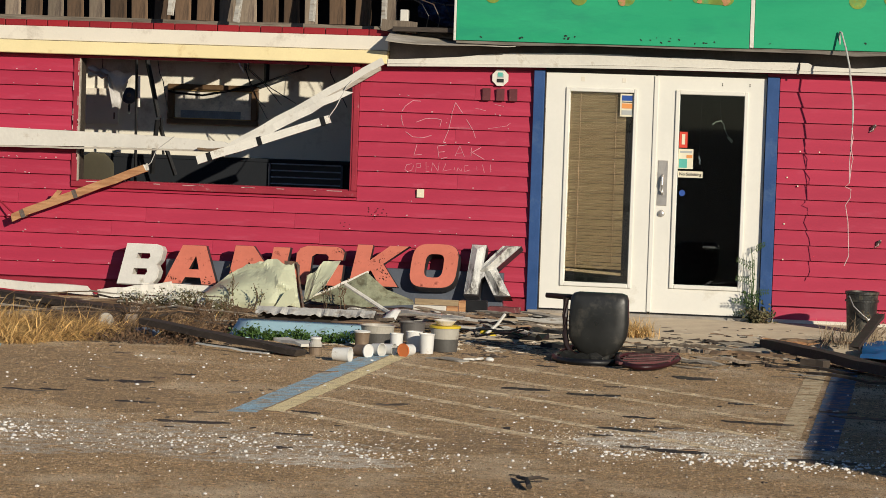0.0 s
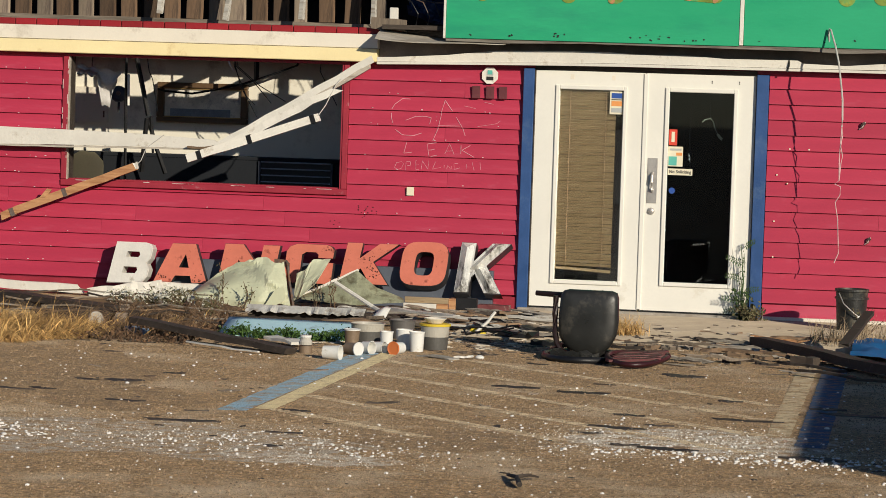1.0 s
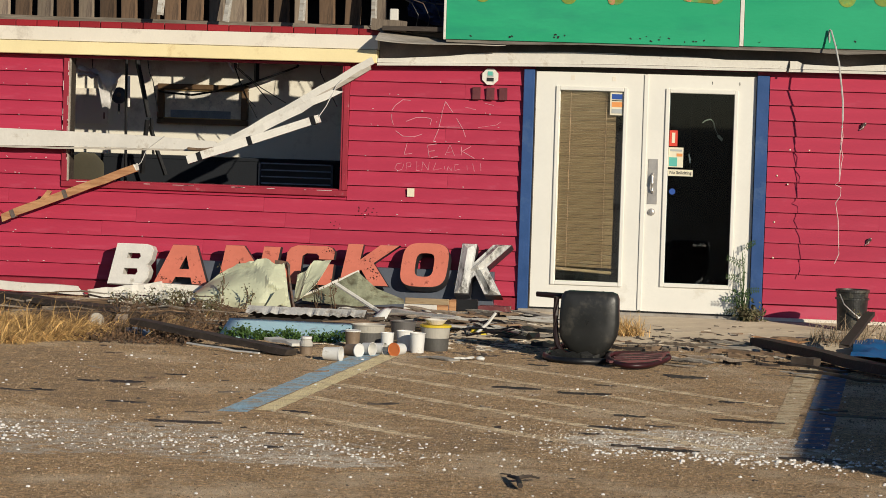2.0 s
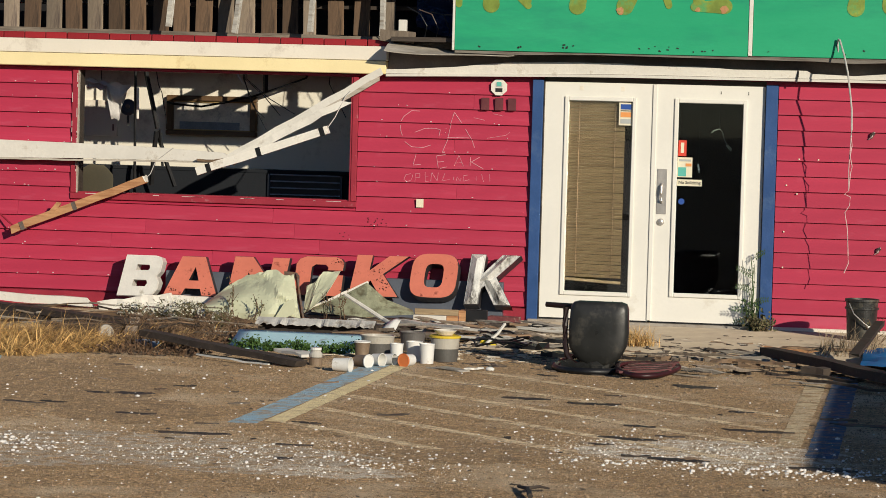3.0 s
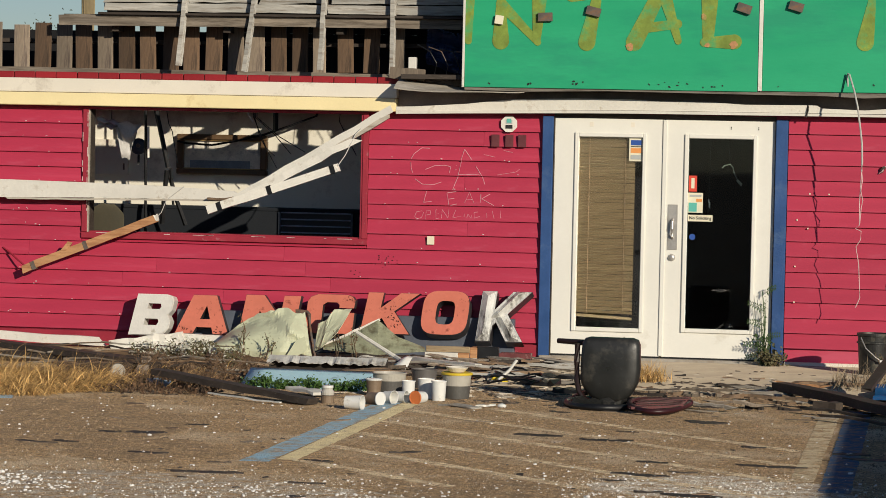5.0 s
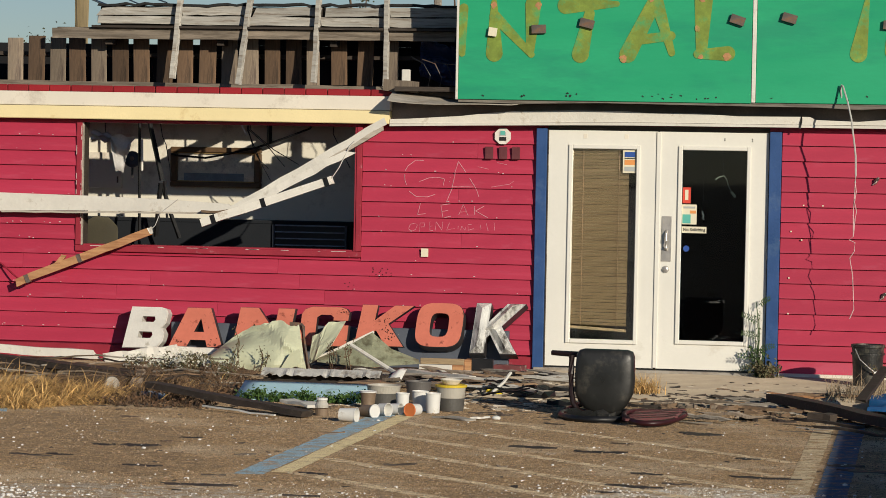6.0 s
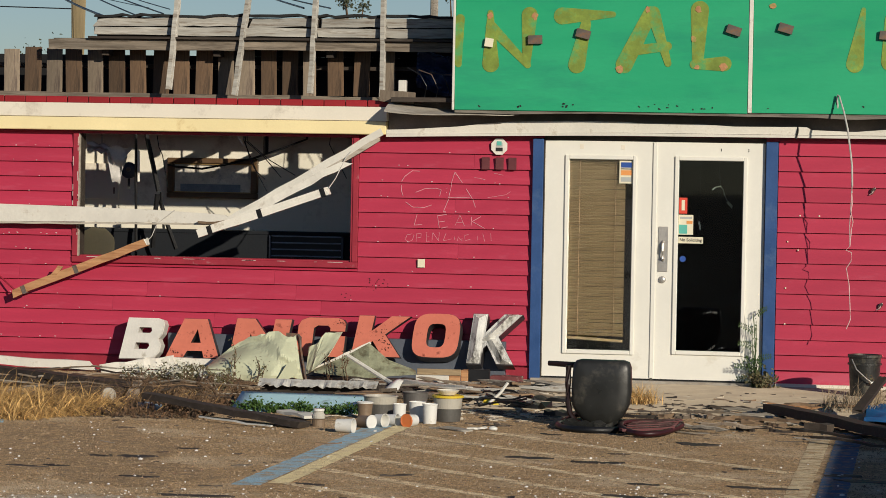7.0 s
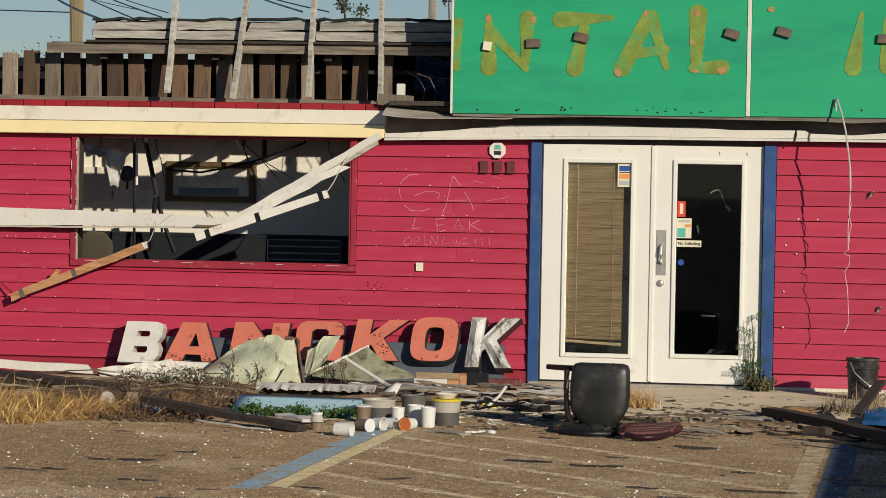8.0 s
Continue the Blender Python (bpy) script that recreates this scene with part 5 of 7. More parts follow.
solo("blue_tarp", bm, material("bright_blue_tarp", (0.018, 0.17, 0.42), 0.75, vary=0.2, scale=6, spec=0.15), "crumpled bright blue tarp on the ground", "tarp", smooth=True)

# ---- rubble along the wall ----
PALE_GREEN = material("pale_green_sheet_metal", (0.60, 0.62, 0.43), 0.55, vary=0.14, scale=4, grain=60, bump=0.03, dirt=(0.34, 0.34, 0.25), dirt_amount=0.25, dirt_scale=4)
SKY_BLUE = material("light_blue_panel", (0.54, 0.80, 0.86), 0.5, vary=0.08, scale=4, dirt=(0.34, 0.42, 0.44), dirt_amount=0.12, dirt_scale=5)
TIN = material("galvanised_tin", (0.42, 0.43, 0.42), 0.5, metal=0.3, vary=0.25, scale=5, dirt=(0.25, 0.2, 0.16), dirt_amount=0.3, dirt_scale=6)


def sheet(name, lab, cat, grid, mat, nx=22, ny=12, crumple=0.03, seed=0, thick=0.004, crease=0.0):
    """A crumpled sheet spanned over four corner points, bulged by a fifth number."""
    (a, b, c, d), bulge = [Vector(p) for p in grid[:4]], grid[4]
    bm = bmesh.new()
    bmesh.ops.create_grid(bm, x_segments=nx, y_segments=ny, size=0.5)
    for v in bm.verts:
        u, w = v.co.x + 0.5, v.co.y + 0.5
        p = a.lerp(b, u).lerp(d.lerp(c, u), w)
        n1 = noise.noise(Vector((u * 3.1 + seed, w * 2.3, 0.3)))
        fold = abs(noise.noise(Vector((u * 2.4 + w * 1.3 + seed * 2, w * 0.8, 4.0))))
        p += Vector((0.3 * n1, -1.0, 0.55)) * (crumple * (n1 + 2.2 * fold - 0.6)) + Vector((0, -bulge, bulge * 0.4)) * math.sin(math.pi * u) * math.sin(math.pi * min(1, w * 0.9))
        if crease:
            q = Vector((u * 3.2 + 0.6 * w + seed, w * 2.6 - 0.4 * u, seed * 1.7))
            ridge = noise.voronoi(q)[0]
            p += Vector((0, -1, 0.25)) * crease * ((ridge[1] - ridge[0]) - 0.3)
            p += Vector((0, 0, 1)) * (w ** 3) * crease * 1.3 * noise.noise(Vector((u * 5 + seed, 0, 1)))
        v.co = p
    ob = solo(name, bm, mat, lab, cat, smooth=crease == 0)
    md = ob.modifiers.new("thick", "SOLIDIFY")
    md.thickness = thick
    return ob


def bent_sheet(lab, upper, lower, y_top, y_low, bulge, seed, nx, nz, crease, folds=(), tear=0.0, bow=0.5, mat=None):
    """A torn sheet between an upper and a lower edge (x, z along it), bellied towards the open, creased and ragged on top."""
    def at(edge, u):
        f = u * (len(edge) - 1)
        k = min(int(f), len(edge) - 2)
        (xa, za), (xb, zb) = edge[k], edge[k + 1]
        return xa + (xb - xa) * (f - k), za + (zb - za) * (f - k)
    bm = bmesh.new()
    rn = random.Random(seed)
    grid = []
    for a in range(nx + 1):
        u = a / nx
        (xt, zt), (xl, zl) = at(upper, u), at(lower, u)
        rip = tear * abs(noise.noise(Vector((u * 11, seed, 0)))) * (1 if 0.05 < u else 0)
        col = []
        for b in range(nz + 1):
            w = b / nz
            p = Vector((xl + (xt - xl) * w, y_low + (y_top - y_low) * w, zl + (zt - zl) * w - (rip if b == nz else 0)))
            p.y -= bulge * math.sin(math.pi * min(1.0, w * (1 + bow * 0.4))) * (0.35 + 0.65 * math.sin(math.pi * min(1, 0.15 + u * 0.85)))
            for k, (ax, az, c0, up) in enumerate(folds):
                p.y -= up * crease * max(0.0, ax * u + az * w - c0)
            p.y -= 0.12 * crease * noise.noise(Vector((u * 5 + seed, w * 4, 0)))
            col.append(bm.verts.new(p))
        grid.append(col)
    for a in range(nx):
        for b in range(nz):
            v = (grid[a][b], grid[a + 1][b], grid[a + 1][b + 1], grid[a][b + 1])
            if rn.random() < 0.5:
                bm.faces.new((v[0], v[1], v[2]))
                bm.faces.new((v[0], v[2], v[3]))
            else:
                bm.faces.new(v)
    ob = solo("crumpled_sheet", bm, mat or PALE_GREEN, lab, "sheet metal")
    ob.modifiers.new("thick", "SOLIDIFY").thickness = 0.004
    return ob


s1 = bent_sheet("large crumpled pale green sheet metal in front of the letters", ((-2.76, 0.095), (-2.59, 0.242), (-2.40, 0.356), (-2.23, 0.404), (-2.12, 0.418), (-2.05, 0.375), (-1.97, 0.385)), ((-2.72, 0.085), (-2.53, 0.05), (-2.33, 0.008), (-2.17, 0.0), (-2.03, 0.005), (-1.95, 0.05), (-1.85, 0.03)), -0.66, -0.98, 0.15, 3, 26, 14, 0.16, ((1, 0.25, 0.50, 1.0), (1, -0.35, 0.52, -2.2), (0.8, 0.9, 0.95, 1.8), (1, 0.1, 0.72, 1.6), (0.3, -1.0, -0.15, 1.2), (1, 0.7, 1.15, -2.6)), 0.035)
part("folded_edge", strip([(-2.075, 0.350, 0.400), (-2.02, 0.355, 0.398), (-1.97, 0.330, 0.392), (-1.945, 0.300, 0.365)], -0.70, -0.685), STEEL, s1, "rusted fold of the torn edge")
part("rust_seam", warped_beam((-1.955, -0.76, 0.38), (-1.835, -1.02, 0.02), 0.016, 0.055, 31, 0.006, 7), STEEL, s1, "rusted torn seam")
part("flap", strip([(-2.06, 0.02, 0.03), (-1.98, 0.03, 0.16), (-1.905, 0.07, 0.20), (-1.885, 0.09, 0.11)], -1.10, -1.095), PALE_GREEN, s1, "bent corner flap")
s2 = bent_sheet("bent pale green sheet metal flap", ((-1.90, 0.28), (-1.83, 0.315), (-1.765, 0.405), (-1.62, 0.412)), ((-1.885, 0.06), (-1.86, 0.07), (-1.82, 0.095), (-1.70, 0.215)), -0.58, -0.78, 0.03, 5, 12, 8, 0.12, ((1, -0.4, 0.30, 1.2), (1, 0.2, 0.62, -1.8), (0.4, 1, 0.8, 1.0)), 0.02)
# darker olive base holds this sheet's shade as well as its grime
s3 = bent_sheet("folded pale green sheet metal below the letters", ((-1.82, 0.105), (-1.57, 0.215), (-1.36, 0.333), (-1.19, 0.20), (-0.96, 0.12)), ((-1.80, 0.085), (-1.54, 0.06), (-1.33, 0.05), (-1.16, 0.07), (-0.93, 0.09)), -0.66, -0.86, 0.03, 8, 20, 8, 0.12, ((1, 0.2, 0.45, 0.9), (1, -0.5, 0.55, -1.3), (-0.6, 1, 0.2, 0.8)), mat=material("grimy_shaded_green_sheet", (0.33, 0.34, 0.22), 0.6, vary=0.3, scale=6, dirt=(0.13, 0.12, 0.07), dirt_amount=0.42, dirt_scale=9))
part("rim", warped_beam((-1.83, -0.72, 0.10), (-1.36, -0.67, 0.336), 0.012, 0.022, 33, 0.004, 7), OLD_WHITE, s3, "pale turned rim")
# white flashing along the wall base
for i, (x0, z0, x1, z1, y, w) in enumerate(((-5.4, 0.10, -3.85, 0.05, -0.36, 0.075), (-3.75, 0.03, -3.10, 0.12, -0.42, 0.085), (-3.35, 0.115, -2.55, 0.11, -0.38, 0.055), (-3.5, 0.06, -2.75, 0.06, -0.44, 0.03), (-3.5, 0.025, -2.7, 0.02, -0.46, 0.03))):
    solo("fallen_flashing", warped_beam((x0, y, z0), (x1, y, z1), 0.05, w, 80 + i, 0.006, 12, ragged=0.04), OLD_WHITE, "bent white flashing strip along the wall base", "flashing", group="wall base flashing")
rnd = random.Random(77)
# dark rotten planks behind the straw
for i, (p0, p1, w, h, mt) in enumerate((((-4.9, -1.5, 0.12), (-2.75, -3.0, 0.09), 0.13, 0.05, WOOD_DARK), ((-4.3, -2.2, 0.05), (-2.45, -2.7, 0.10), 0.11, 0.05, WOOD_DARK), ((-3.7, -1.4, 0.03), (-2.1, -1.9, 0.05), 0.12, 0.045, WOOD_BROWN), ((-3.4, -3.1, 0.06), (-2.5, -3.3, 0.08), 0.10, 0.05, WOOD_DARK), ((-3.0, -1.9, 0.11), (-2.6, -3.6, 0.06), 0.08, 0.04, WOOD_GREY))):
    solo("rotten_plank", warped_beam(p0, p1, w, h, 100 + i, 0.012, 9, ragged=0.05), mt, "dark rotten plank in the rubble", "plank", group="rubble planks")
lp = solo("long_plank", warped_beam((-2.30, -4.35, 0.125), (-0.93, -5.30, 0.030), 0.11, 0.044, 110, 0.006, 10, ragged=0.02), WOOD_DARK, "long dark plank lying at the edge of the rubble", "plank")
solo("crushed_can", turned([(0, -0.06), (0.055, -0.06), (0.06, 0.0), (0.053, 0.06), (0, 0.055)], 18), GREYED, "crushed round tin on its side", "tin", pose(-2.72, -3.85, 0.075, 84, 0, 20))
solo("plastic_scrap", warped_beam((-2.44, -4.05, 0.03), (-2.22, -4.20, 0.02), 0.06, 0.035, 111, 0.02, 5), card(0.30, 0.38, 0.46, "blue_grey_plastic"), "crumpled blue-grey plastic scrap", "plastic scrap")
solo("metal_strip", warped_beam((-1.75, -4.95, 0.03), (-1.15, -5.35, 0.015), 0.02, 0.010, 112, 0.008, 6), OLD_WHITE, "bent bright metal strip under the long plank", "metal strip")
# blue panel and corrugated strip
sheet("blue_board", "light blue board lying tilted in the rubble", "board", ((-1.76, -4.00, 0.012), (-0.70, -4.00, 0.012), (-0.72, -3.60, 0.112), (-1.78, -3.55, 0.112), 0.0), SKY_BLUE, 8, 8, 0.004, 4, 0.02)
solo("edge_batten", warped_beam((-1.79, -3.52, 0.110), (-0.74, -3.57, 0.110), 0.04, 0.012, 114, 0.004, 6), WOOD_DARK, "dark edge batten on the blue panel", "batten")
bm = bmesh.new()
n = 60
rows = [[bm.verts.new((-1.95 + 0.95 * k / n, -2.2 - 0.10 * w * (1 + 0.5 * noise.noise(Vector((k * 0.35, 3, 0)))), 0.118 - 0.048 * w * (1 + 0.55 * noise.noise(Vector((k * 0.35, 0, 0)))) + 0.0022 * math.sin(k * 1.1) * (0.4 + abs(noise.noise(Vector((k * 0.1, 9, 0))))))) for k in range(n + 1)] for w in (0.0, 0.5, 1.0)]
for a, b in zip(rows, rows[1:]):
    for k in range(n):
        bm.faces.new((a[k], a[k + 1], b[k + 1], b[k]))
cor = solo("corrugated_strip", bm, material("bleached_tin", (0.60, 0.58, 0.53), 0.6, vary=0.3, scale=6, dirt=(0.30, 0.26, 0.21), dirt_amount=0.3, dirt_scale=9), "torn strip of grey corrugated tin", "corrugated tin")
part("back_edge", warped_beam((-1.95, -2.19, 0.06), (-1.0, -2.19, 0.06), 0.02, 0.11, 118, 0.004, 6), WOOD_DARK, cor, "dark batten behind the strip")
cor.modifiers.new("thick", "SOLIDIFY").thickness = 0.004
solo("white_sheet_scrap", warped_beam((-1.01, -4.65, 0.035), (-1.26, -4.42, 0.045), 0.13, 0.02, 115, 0.01, 4), OLD_WHITE, "dirty white sheet scrap by the plank's end", "scrap")
wf = solo("bent_white_pipe", tube([(-1.40, -1.45, 0.27), (-1.25, -1.5, 0.19), (-1.05, -1.6, 0.09), (-0.93, -1.75, 0.05)], (0.016, 0.020), 8), OLD_WHITE, "bent white pipe sticking out of the rubble", "pipe")
sheet("white_scrap", "folded white plastic scrap", "scrap", ((-1.03, -1.95, 0.02), (-0.90, -1.95, 0.02), (-0.88, -1.75, 0.11), (-0.95, -1.75, 0.11), 0.03), PLASTIC, 6, 6, 0.01, 9)
solo("white_gutter_piece", warped_beam((-0.98, -1.2, 0.05), (-0.35, -1.75, 0.045), 0.07, 0.04, 116, 0.006, 6), OLD_WHITE, "white gutter piece lying on the slab", "gutter")
crate = thing("broken_crate", "broken brown crate under the letters", "crate")
part("panel", box(-0.97, -0.60, -0.62, -0.59, 0.075, 0.125, 0.003), material("pale_crate_board", (0.42, 0.31, 0.18), 0.8, vary=0.35, scale=5, grain=30, dirt=(0.24, 0.15, 0.08), dirt_amount=0.3, dirt_scale=7, stretch=(0.6, 5, 5)), crate)
part("bottom_strip", box(-0.98, -0.70, -0.625, -0.60, 0.03, 0.072, 0.003), OLD_WHITE, crate, "white bottom strip")
part("panel", box(-0.699, -0.605, -0.62, -0.59, 0.03, 0.073, 0.003), WOOD_RAW, crate)
part("panel", box(-0.60, -0.54, -0.60, -0.45, 0.03, 0.12, 0.003), WOOD_RAW, crate)
part("base", box(-0.99, -0.54, -0.60, -0.40, 0.0, 0.03), OLD_WHITE, crate)
part("end", box(-0.54, -0.36, -0.60, -0.55, 0.03, 0.13, 0.004), BLACK, crate)
solo("letter_base_board", warped_beam((-0.36, -0.48, 0.045), (-0.10, -0.48, 0.045), 0.15, 0.07, 119, 0.004, 4), material("faded_red_board", (0.20, 0.055, 0.055), 0.7, vary=0.4, scale=6, dirt=(0.42, 0.34, 0.28), dirt_amount=0.25, dirt_scale=9), "faded red board under the letters", "board")
for i in range(64):
    x = rnd.uniform(-1.3, 0.35)
    y = rnd.uniform(-2.6, -0.7)
    L, a = rnd.choice((rnd.uniform(0.12, 0.4), rnd.uniform(0.3, 0.85))), rnd.uniform(-0.9, 0.5)
    p0 = Vector((x - L / 2 * math.cos(a), y - L / 2 * math.sin(a), 0.022 + rnd.uniform(0, 0.04)))
    p1 = Vector((x + L / 2 * math.cos(a), y + L / 2 * math.sin(a), 0.022 + rnd.uniform(0, 0.03)))
    solo("rubble_board", warped_beam(p0, p1, rnd.uniform(0.03, 0.13), rnd.uniform(0.010, 0.026), 130 + i, 0.006, 6, ragged=0.06), rnd.choice((WOOD_GREY, WOOD_BROWN, WOOD_SILVER, WOOD_DARK, ROOF_SILVER, WOOD_DARK, WOOD_BROWN, ROOF_SILVER)), "weathered board lying in the rubble", "board", group="rubble boards")
for i in range(6):
    x, y = 0.0 + 0.12 * i + rnd.uniform(-0.2, 0.1), rnd.uniform(-3.6, -2.2)
    pts = [(x + 0.16 * math.cos(t * 1.3) * (1 + 0.2 * i % 2), y + 0.2 * math.sin(t), 0.02 + 0.06 * abs(math.sin(t * 1.5 + i))) for t in (0.4 * k for k in range(12))]
    if i < 3:
        solo("coiled_cable", tube(pts, 0.008, 5), BLACK, "black cable coil in the rubble", "cable", group="rubble cables")
    else:
        solo("black_scrap", warped_beam((x - 0.15, y, 0.02), (x + 0.15, y - 0.1, 0.03), 0.12, 0.04, 150 + i, 0.02, 5, ragged=0.03), BLACK, "black plastic scrap on the ground", "scrap", group="black scraps")
solo("white_twig", tube([(-0.02, -2.9, 0.03), (0.05, -2.8, 0.10), (0.09, -2.7, 0.17)], 0.012, 6), OLD_WHITE, "pale bent strip in the rubble", "strip")

solo("yellow_scrap", warped_beam((-0.06, -2.75, 0.03), (0.03, -2.85, 0.02), 0.06, 0.03, 121, 0.012, 4, ragged=0.02), LIDYEL, "crumpled yellow plastic scrap behind the bucket", "scrap")

# small pale scraps on the asphalt in front of the bucket
solo("pale_scrap", warped_beam((0.14, -4.95, 0.010), (0.25, -4.95, 0.014), 0.04, 0.012, 122, 0.006, 5, ragged=0.03), OLD_WHITE, "curled pale scrap on the asphalt", "scrap")
solo("grey_scrap", warped_beam((-0.10, -4.90, 0.010), (0.16, -5.10, 0.010), 0.08, 0.012, 123, 0.006, 6, ragged=0.04), GREYED, "thin grey scrap on the asphalt", "scrap")
bm = bmesh.new()
bmesh.ops.create_icosphere(bm, subdivisions=2, radius=0.5)
for v in bm.verts:
    v.co = Vector((0.31 + 0.065 * v.co.x, -4.93 + 0.05 * v.co.y, 0.013 + 0.034 * v.co.z + 0.008 * noise.noise(v.co * 5)))
solo("white_stone", bm, PLASTIC, "rounded white stone on the asphalt", "stone", smooth=True)

# scattered splinters and shards
def scatter_shard(x, y, L, w, a, mat, seed, h=0.012):
    """A thin torn shard: pointed, uneven in outline, a little bowed."""
    rn = random.Random(seed)
    c, s = math.cos(a), math.sin(a)
    bm = bmesh.new()
    n, rows = 7, []
    pw = rn.uniform(0.35, 0.9)
    for k in range(n + 1):
        u = k / n
        half = w * 0.46 * max(0.04, (math.sin(math.pi * min(1, max(0, 0.04 + 0.92 * u))) ** pw)) * rn.uniform(0.65, 1.15)
        mid = rn.uniform(-0.12, 0.12) * w
        lift = 0.001 + h * (0.25 + 0.6 * abs(u - 0.5))
        row = []
        for side, z in ((-1, 0.0), (-0.8, lift), (0.8, lift * rn.uniform(0.6, 1.1)), (1, 0.0)):
            px, py = (u - 0.5) * L, mid + side * half
            row.append(bm.verts.new((x + c * px - s * py, y + s * px + c * py, z)))
        rows.append(row)
    for p, q in zip(rows, rows[1:]):
        for k in range(3):
            bm.faces.new((p[k], q[k], q[k + 1], p[k + 1]))
    bm.faces.new(rows[0])
    bm.faces.new(rows[-1])
    bmesh.ops.recalc_face_normals(bm, faces=bm.faces)
    return solo("splinter", bm, mat, "dark splinter lying on the asphalt", "splinter", group="asphalt splinters")


for i, (x, y, L, w) in enumerate(((-0.61, -9.56, 0.42, 0.13), (-1.78, -8.25, 0.16, 0.10), (-1.48, -7.55, 0.25, 0.2), (-1.93, -8.34, 0.28, 0.08), (-1.70, -7.6, 0.14, 0.12), (-1.157, -8.71, 0.24, 0.1), (0.02, -9.91, 0.2, 0.08), (0.09, -10.5, 0.1, 0.1), (1.655, -8.87, 0.33, 0.14), (2.32, -8.17, 0.42, 0.12), (1.256, -6.98, 0.33, 0.18), (0.82, -6.83, 0.3, 0.16), (2.16, -7.09, 0.15, 0.12), (2.01, -9.77, 0.32, 0.16), (-0.15, -8.8, 0.18, 0.1), (2.75, -7.3, 0.22, 0.2), (2.9, -7.6, 0.4, 0.2), (2.75, -9.9, 0.35, 0.2), (1.75, -5.5, 0.3, 0.25), (1.55, -9.2, 0.12, 0.08))):
    scatter_shard(x, y, L, w, random.Random(i).uniform(-0.35, 0.1), WOOD_DARK, 200 + i)
for i in range(95):
    rn = random.Random(900 + i)
    far = rn.random() < 0.82
    x = rn.uniform(0.1, 3.0) if far else rn.uniform(-2.6, 3.0)
    y = rn.uniform(-5.2, -1.0) if far else rn.uniform(-11.5, -5.5)
    if x < 0.1 and y > -5.4:
        continue
    scatter_shard(x, y, rn.uniform(0.04, 0.3) * (1 if far else 0.7), rn.uniform(0.03, 0.14), rn.uniform(-0.9, 0.7), rn.choice((WOOD_DARK, WOOD_DARK, WOOD_BROWN, WOOD_GREY, WOOD_SILVER if far else WOOD_DARK)), 1000 + i, rn.uniform(0.006, 0.02))
for i in range(70):
    rn = random.Random(1300 + i)
    x, y = rn.gauss(1.75, 0.42), rn.gauss(-2.9, 0.8)
    if not (1.05 < x < 2.7 and -4.6 < y < -1.0):
        continue
    scatter_shard(x, y, rn.uniform(0.08, 0.34), rn.uniform(0.05, 0.16), rn.uniform(-1.0, 0.5), rn.choice((WOOD_DARK, WOOD_GREY, WOOD_BROWN, GREYED, WOOD_BROWN, WOOD_DARK)), 1400 + i, rn.uniform(0.02, 0.06))
tw = thing("twig", "small forked dark twig on the asphalt", "twig")
part("stem", tube([(1.38, -11.25, 0.012), (1.45, -11.45, 0.03), (1.49, -11.65, 0.02)], (0.007, 0.014), 6), WOOD_DARK, tw)
part("fork", tube([(1.45, -11.45, 0.03), (1.50, -11.40, 0.035), (1.53, -11.3, 0.015)], (0.010, 0.005), 6), WOOD_DARK, tw)

# small wood chips and litter on the apron, joined
def chips(n, x0, x1, y0, y1, seed, mat, name, lab, long=0.05):
    rn = random.Random(seed)
    vs, fs = [], []
    for i in range(n):
        x, y = rn.uniform(x0, x1), rn.uniform(y0, y1)
        L, w, h = rn.uniform(0.012, long), rn.uniform(0.003, 0.014), rn.uniform(0.002, 0.008)
        L *= rn.uniform(0.35, 1.0)
        w *= rn.uniform(0.8, 2.2)
        if rn.random() < 0.9 and noise.noise(Vector((x * 2.2, y * 1.6, seed))) < 0.05:
            continue
        g = 0.019 if x > -0.15 and y > -3.0 else 0.0
        a = rn.uniform(-1.4, 1.4)
        c, s, k = math.cos(a), math.sin(a), len(vs)
        for dx, dy in ((-L, -w), (L, -w * 0.6), (L * 0.8, w), (-L * 0.9, w * 0.7)):
            vs += [(x + 1.15 * (c * dx - s * dy), y + 1.15 * (s * dx + c * dy), 0.0), (x + c * dx - s * dy, y + s * dx + c * dy, g + h * rn.uniform(0.3, 1.2))]
        fs += [(k + 1, k + 3, k + 5, k + 7), (k, k + 2, k + 3, k + 1), (k + 2, k + 4, k + 5, k + 3), (k + 4, k + 6, k + 7, k + 5), (k + 6, k, k + 1, k + 7)]
    me = bpy.data.meshes.new(name)
    me.from_pydata(vs, [], fs)
    me.materials.append(mat)
    tagged(new(name, me), lab, "litter", kind="stuff")


CHIP_DARK = material("dark_wood_chip", (0.085, 0.065, 0.05), 0.85, vary=0.3, scale=9, island=0.6)
CHIP_PALE = material("pale_litter", (0.50, 0.44, 0.35), 0.85, vary=0.3, scale=9, island=0.5)
chips(300, 0.1, 3.2, -4.8, -0.9, 1, CHIP_DARK, "wood_litter", "dark wood chips littering the apron")
chips(130, 0.1, 3.2, -4.8, -1.2, 2, CHIP_PALE, "pale_litter", "pale splinters littering the apron")
chips(1000, -1.2, 0.6, -4.6, -0.7, 3, CHIP_DARK, "wood_litter", "dark wood chips in the rubble", 0.08)
chips(650, -1.3, 0.6, -4.2, -0.8, 4, CHIP_PALE, "pale_litter", "pale splinters in the rubble", 0.09)
chips(500, -3.4, -1.6, -4.9, -2.4, 5, CHIP_DARK, "wood_litter", "dark rotten chips under the straw", 0.07)
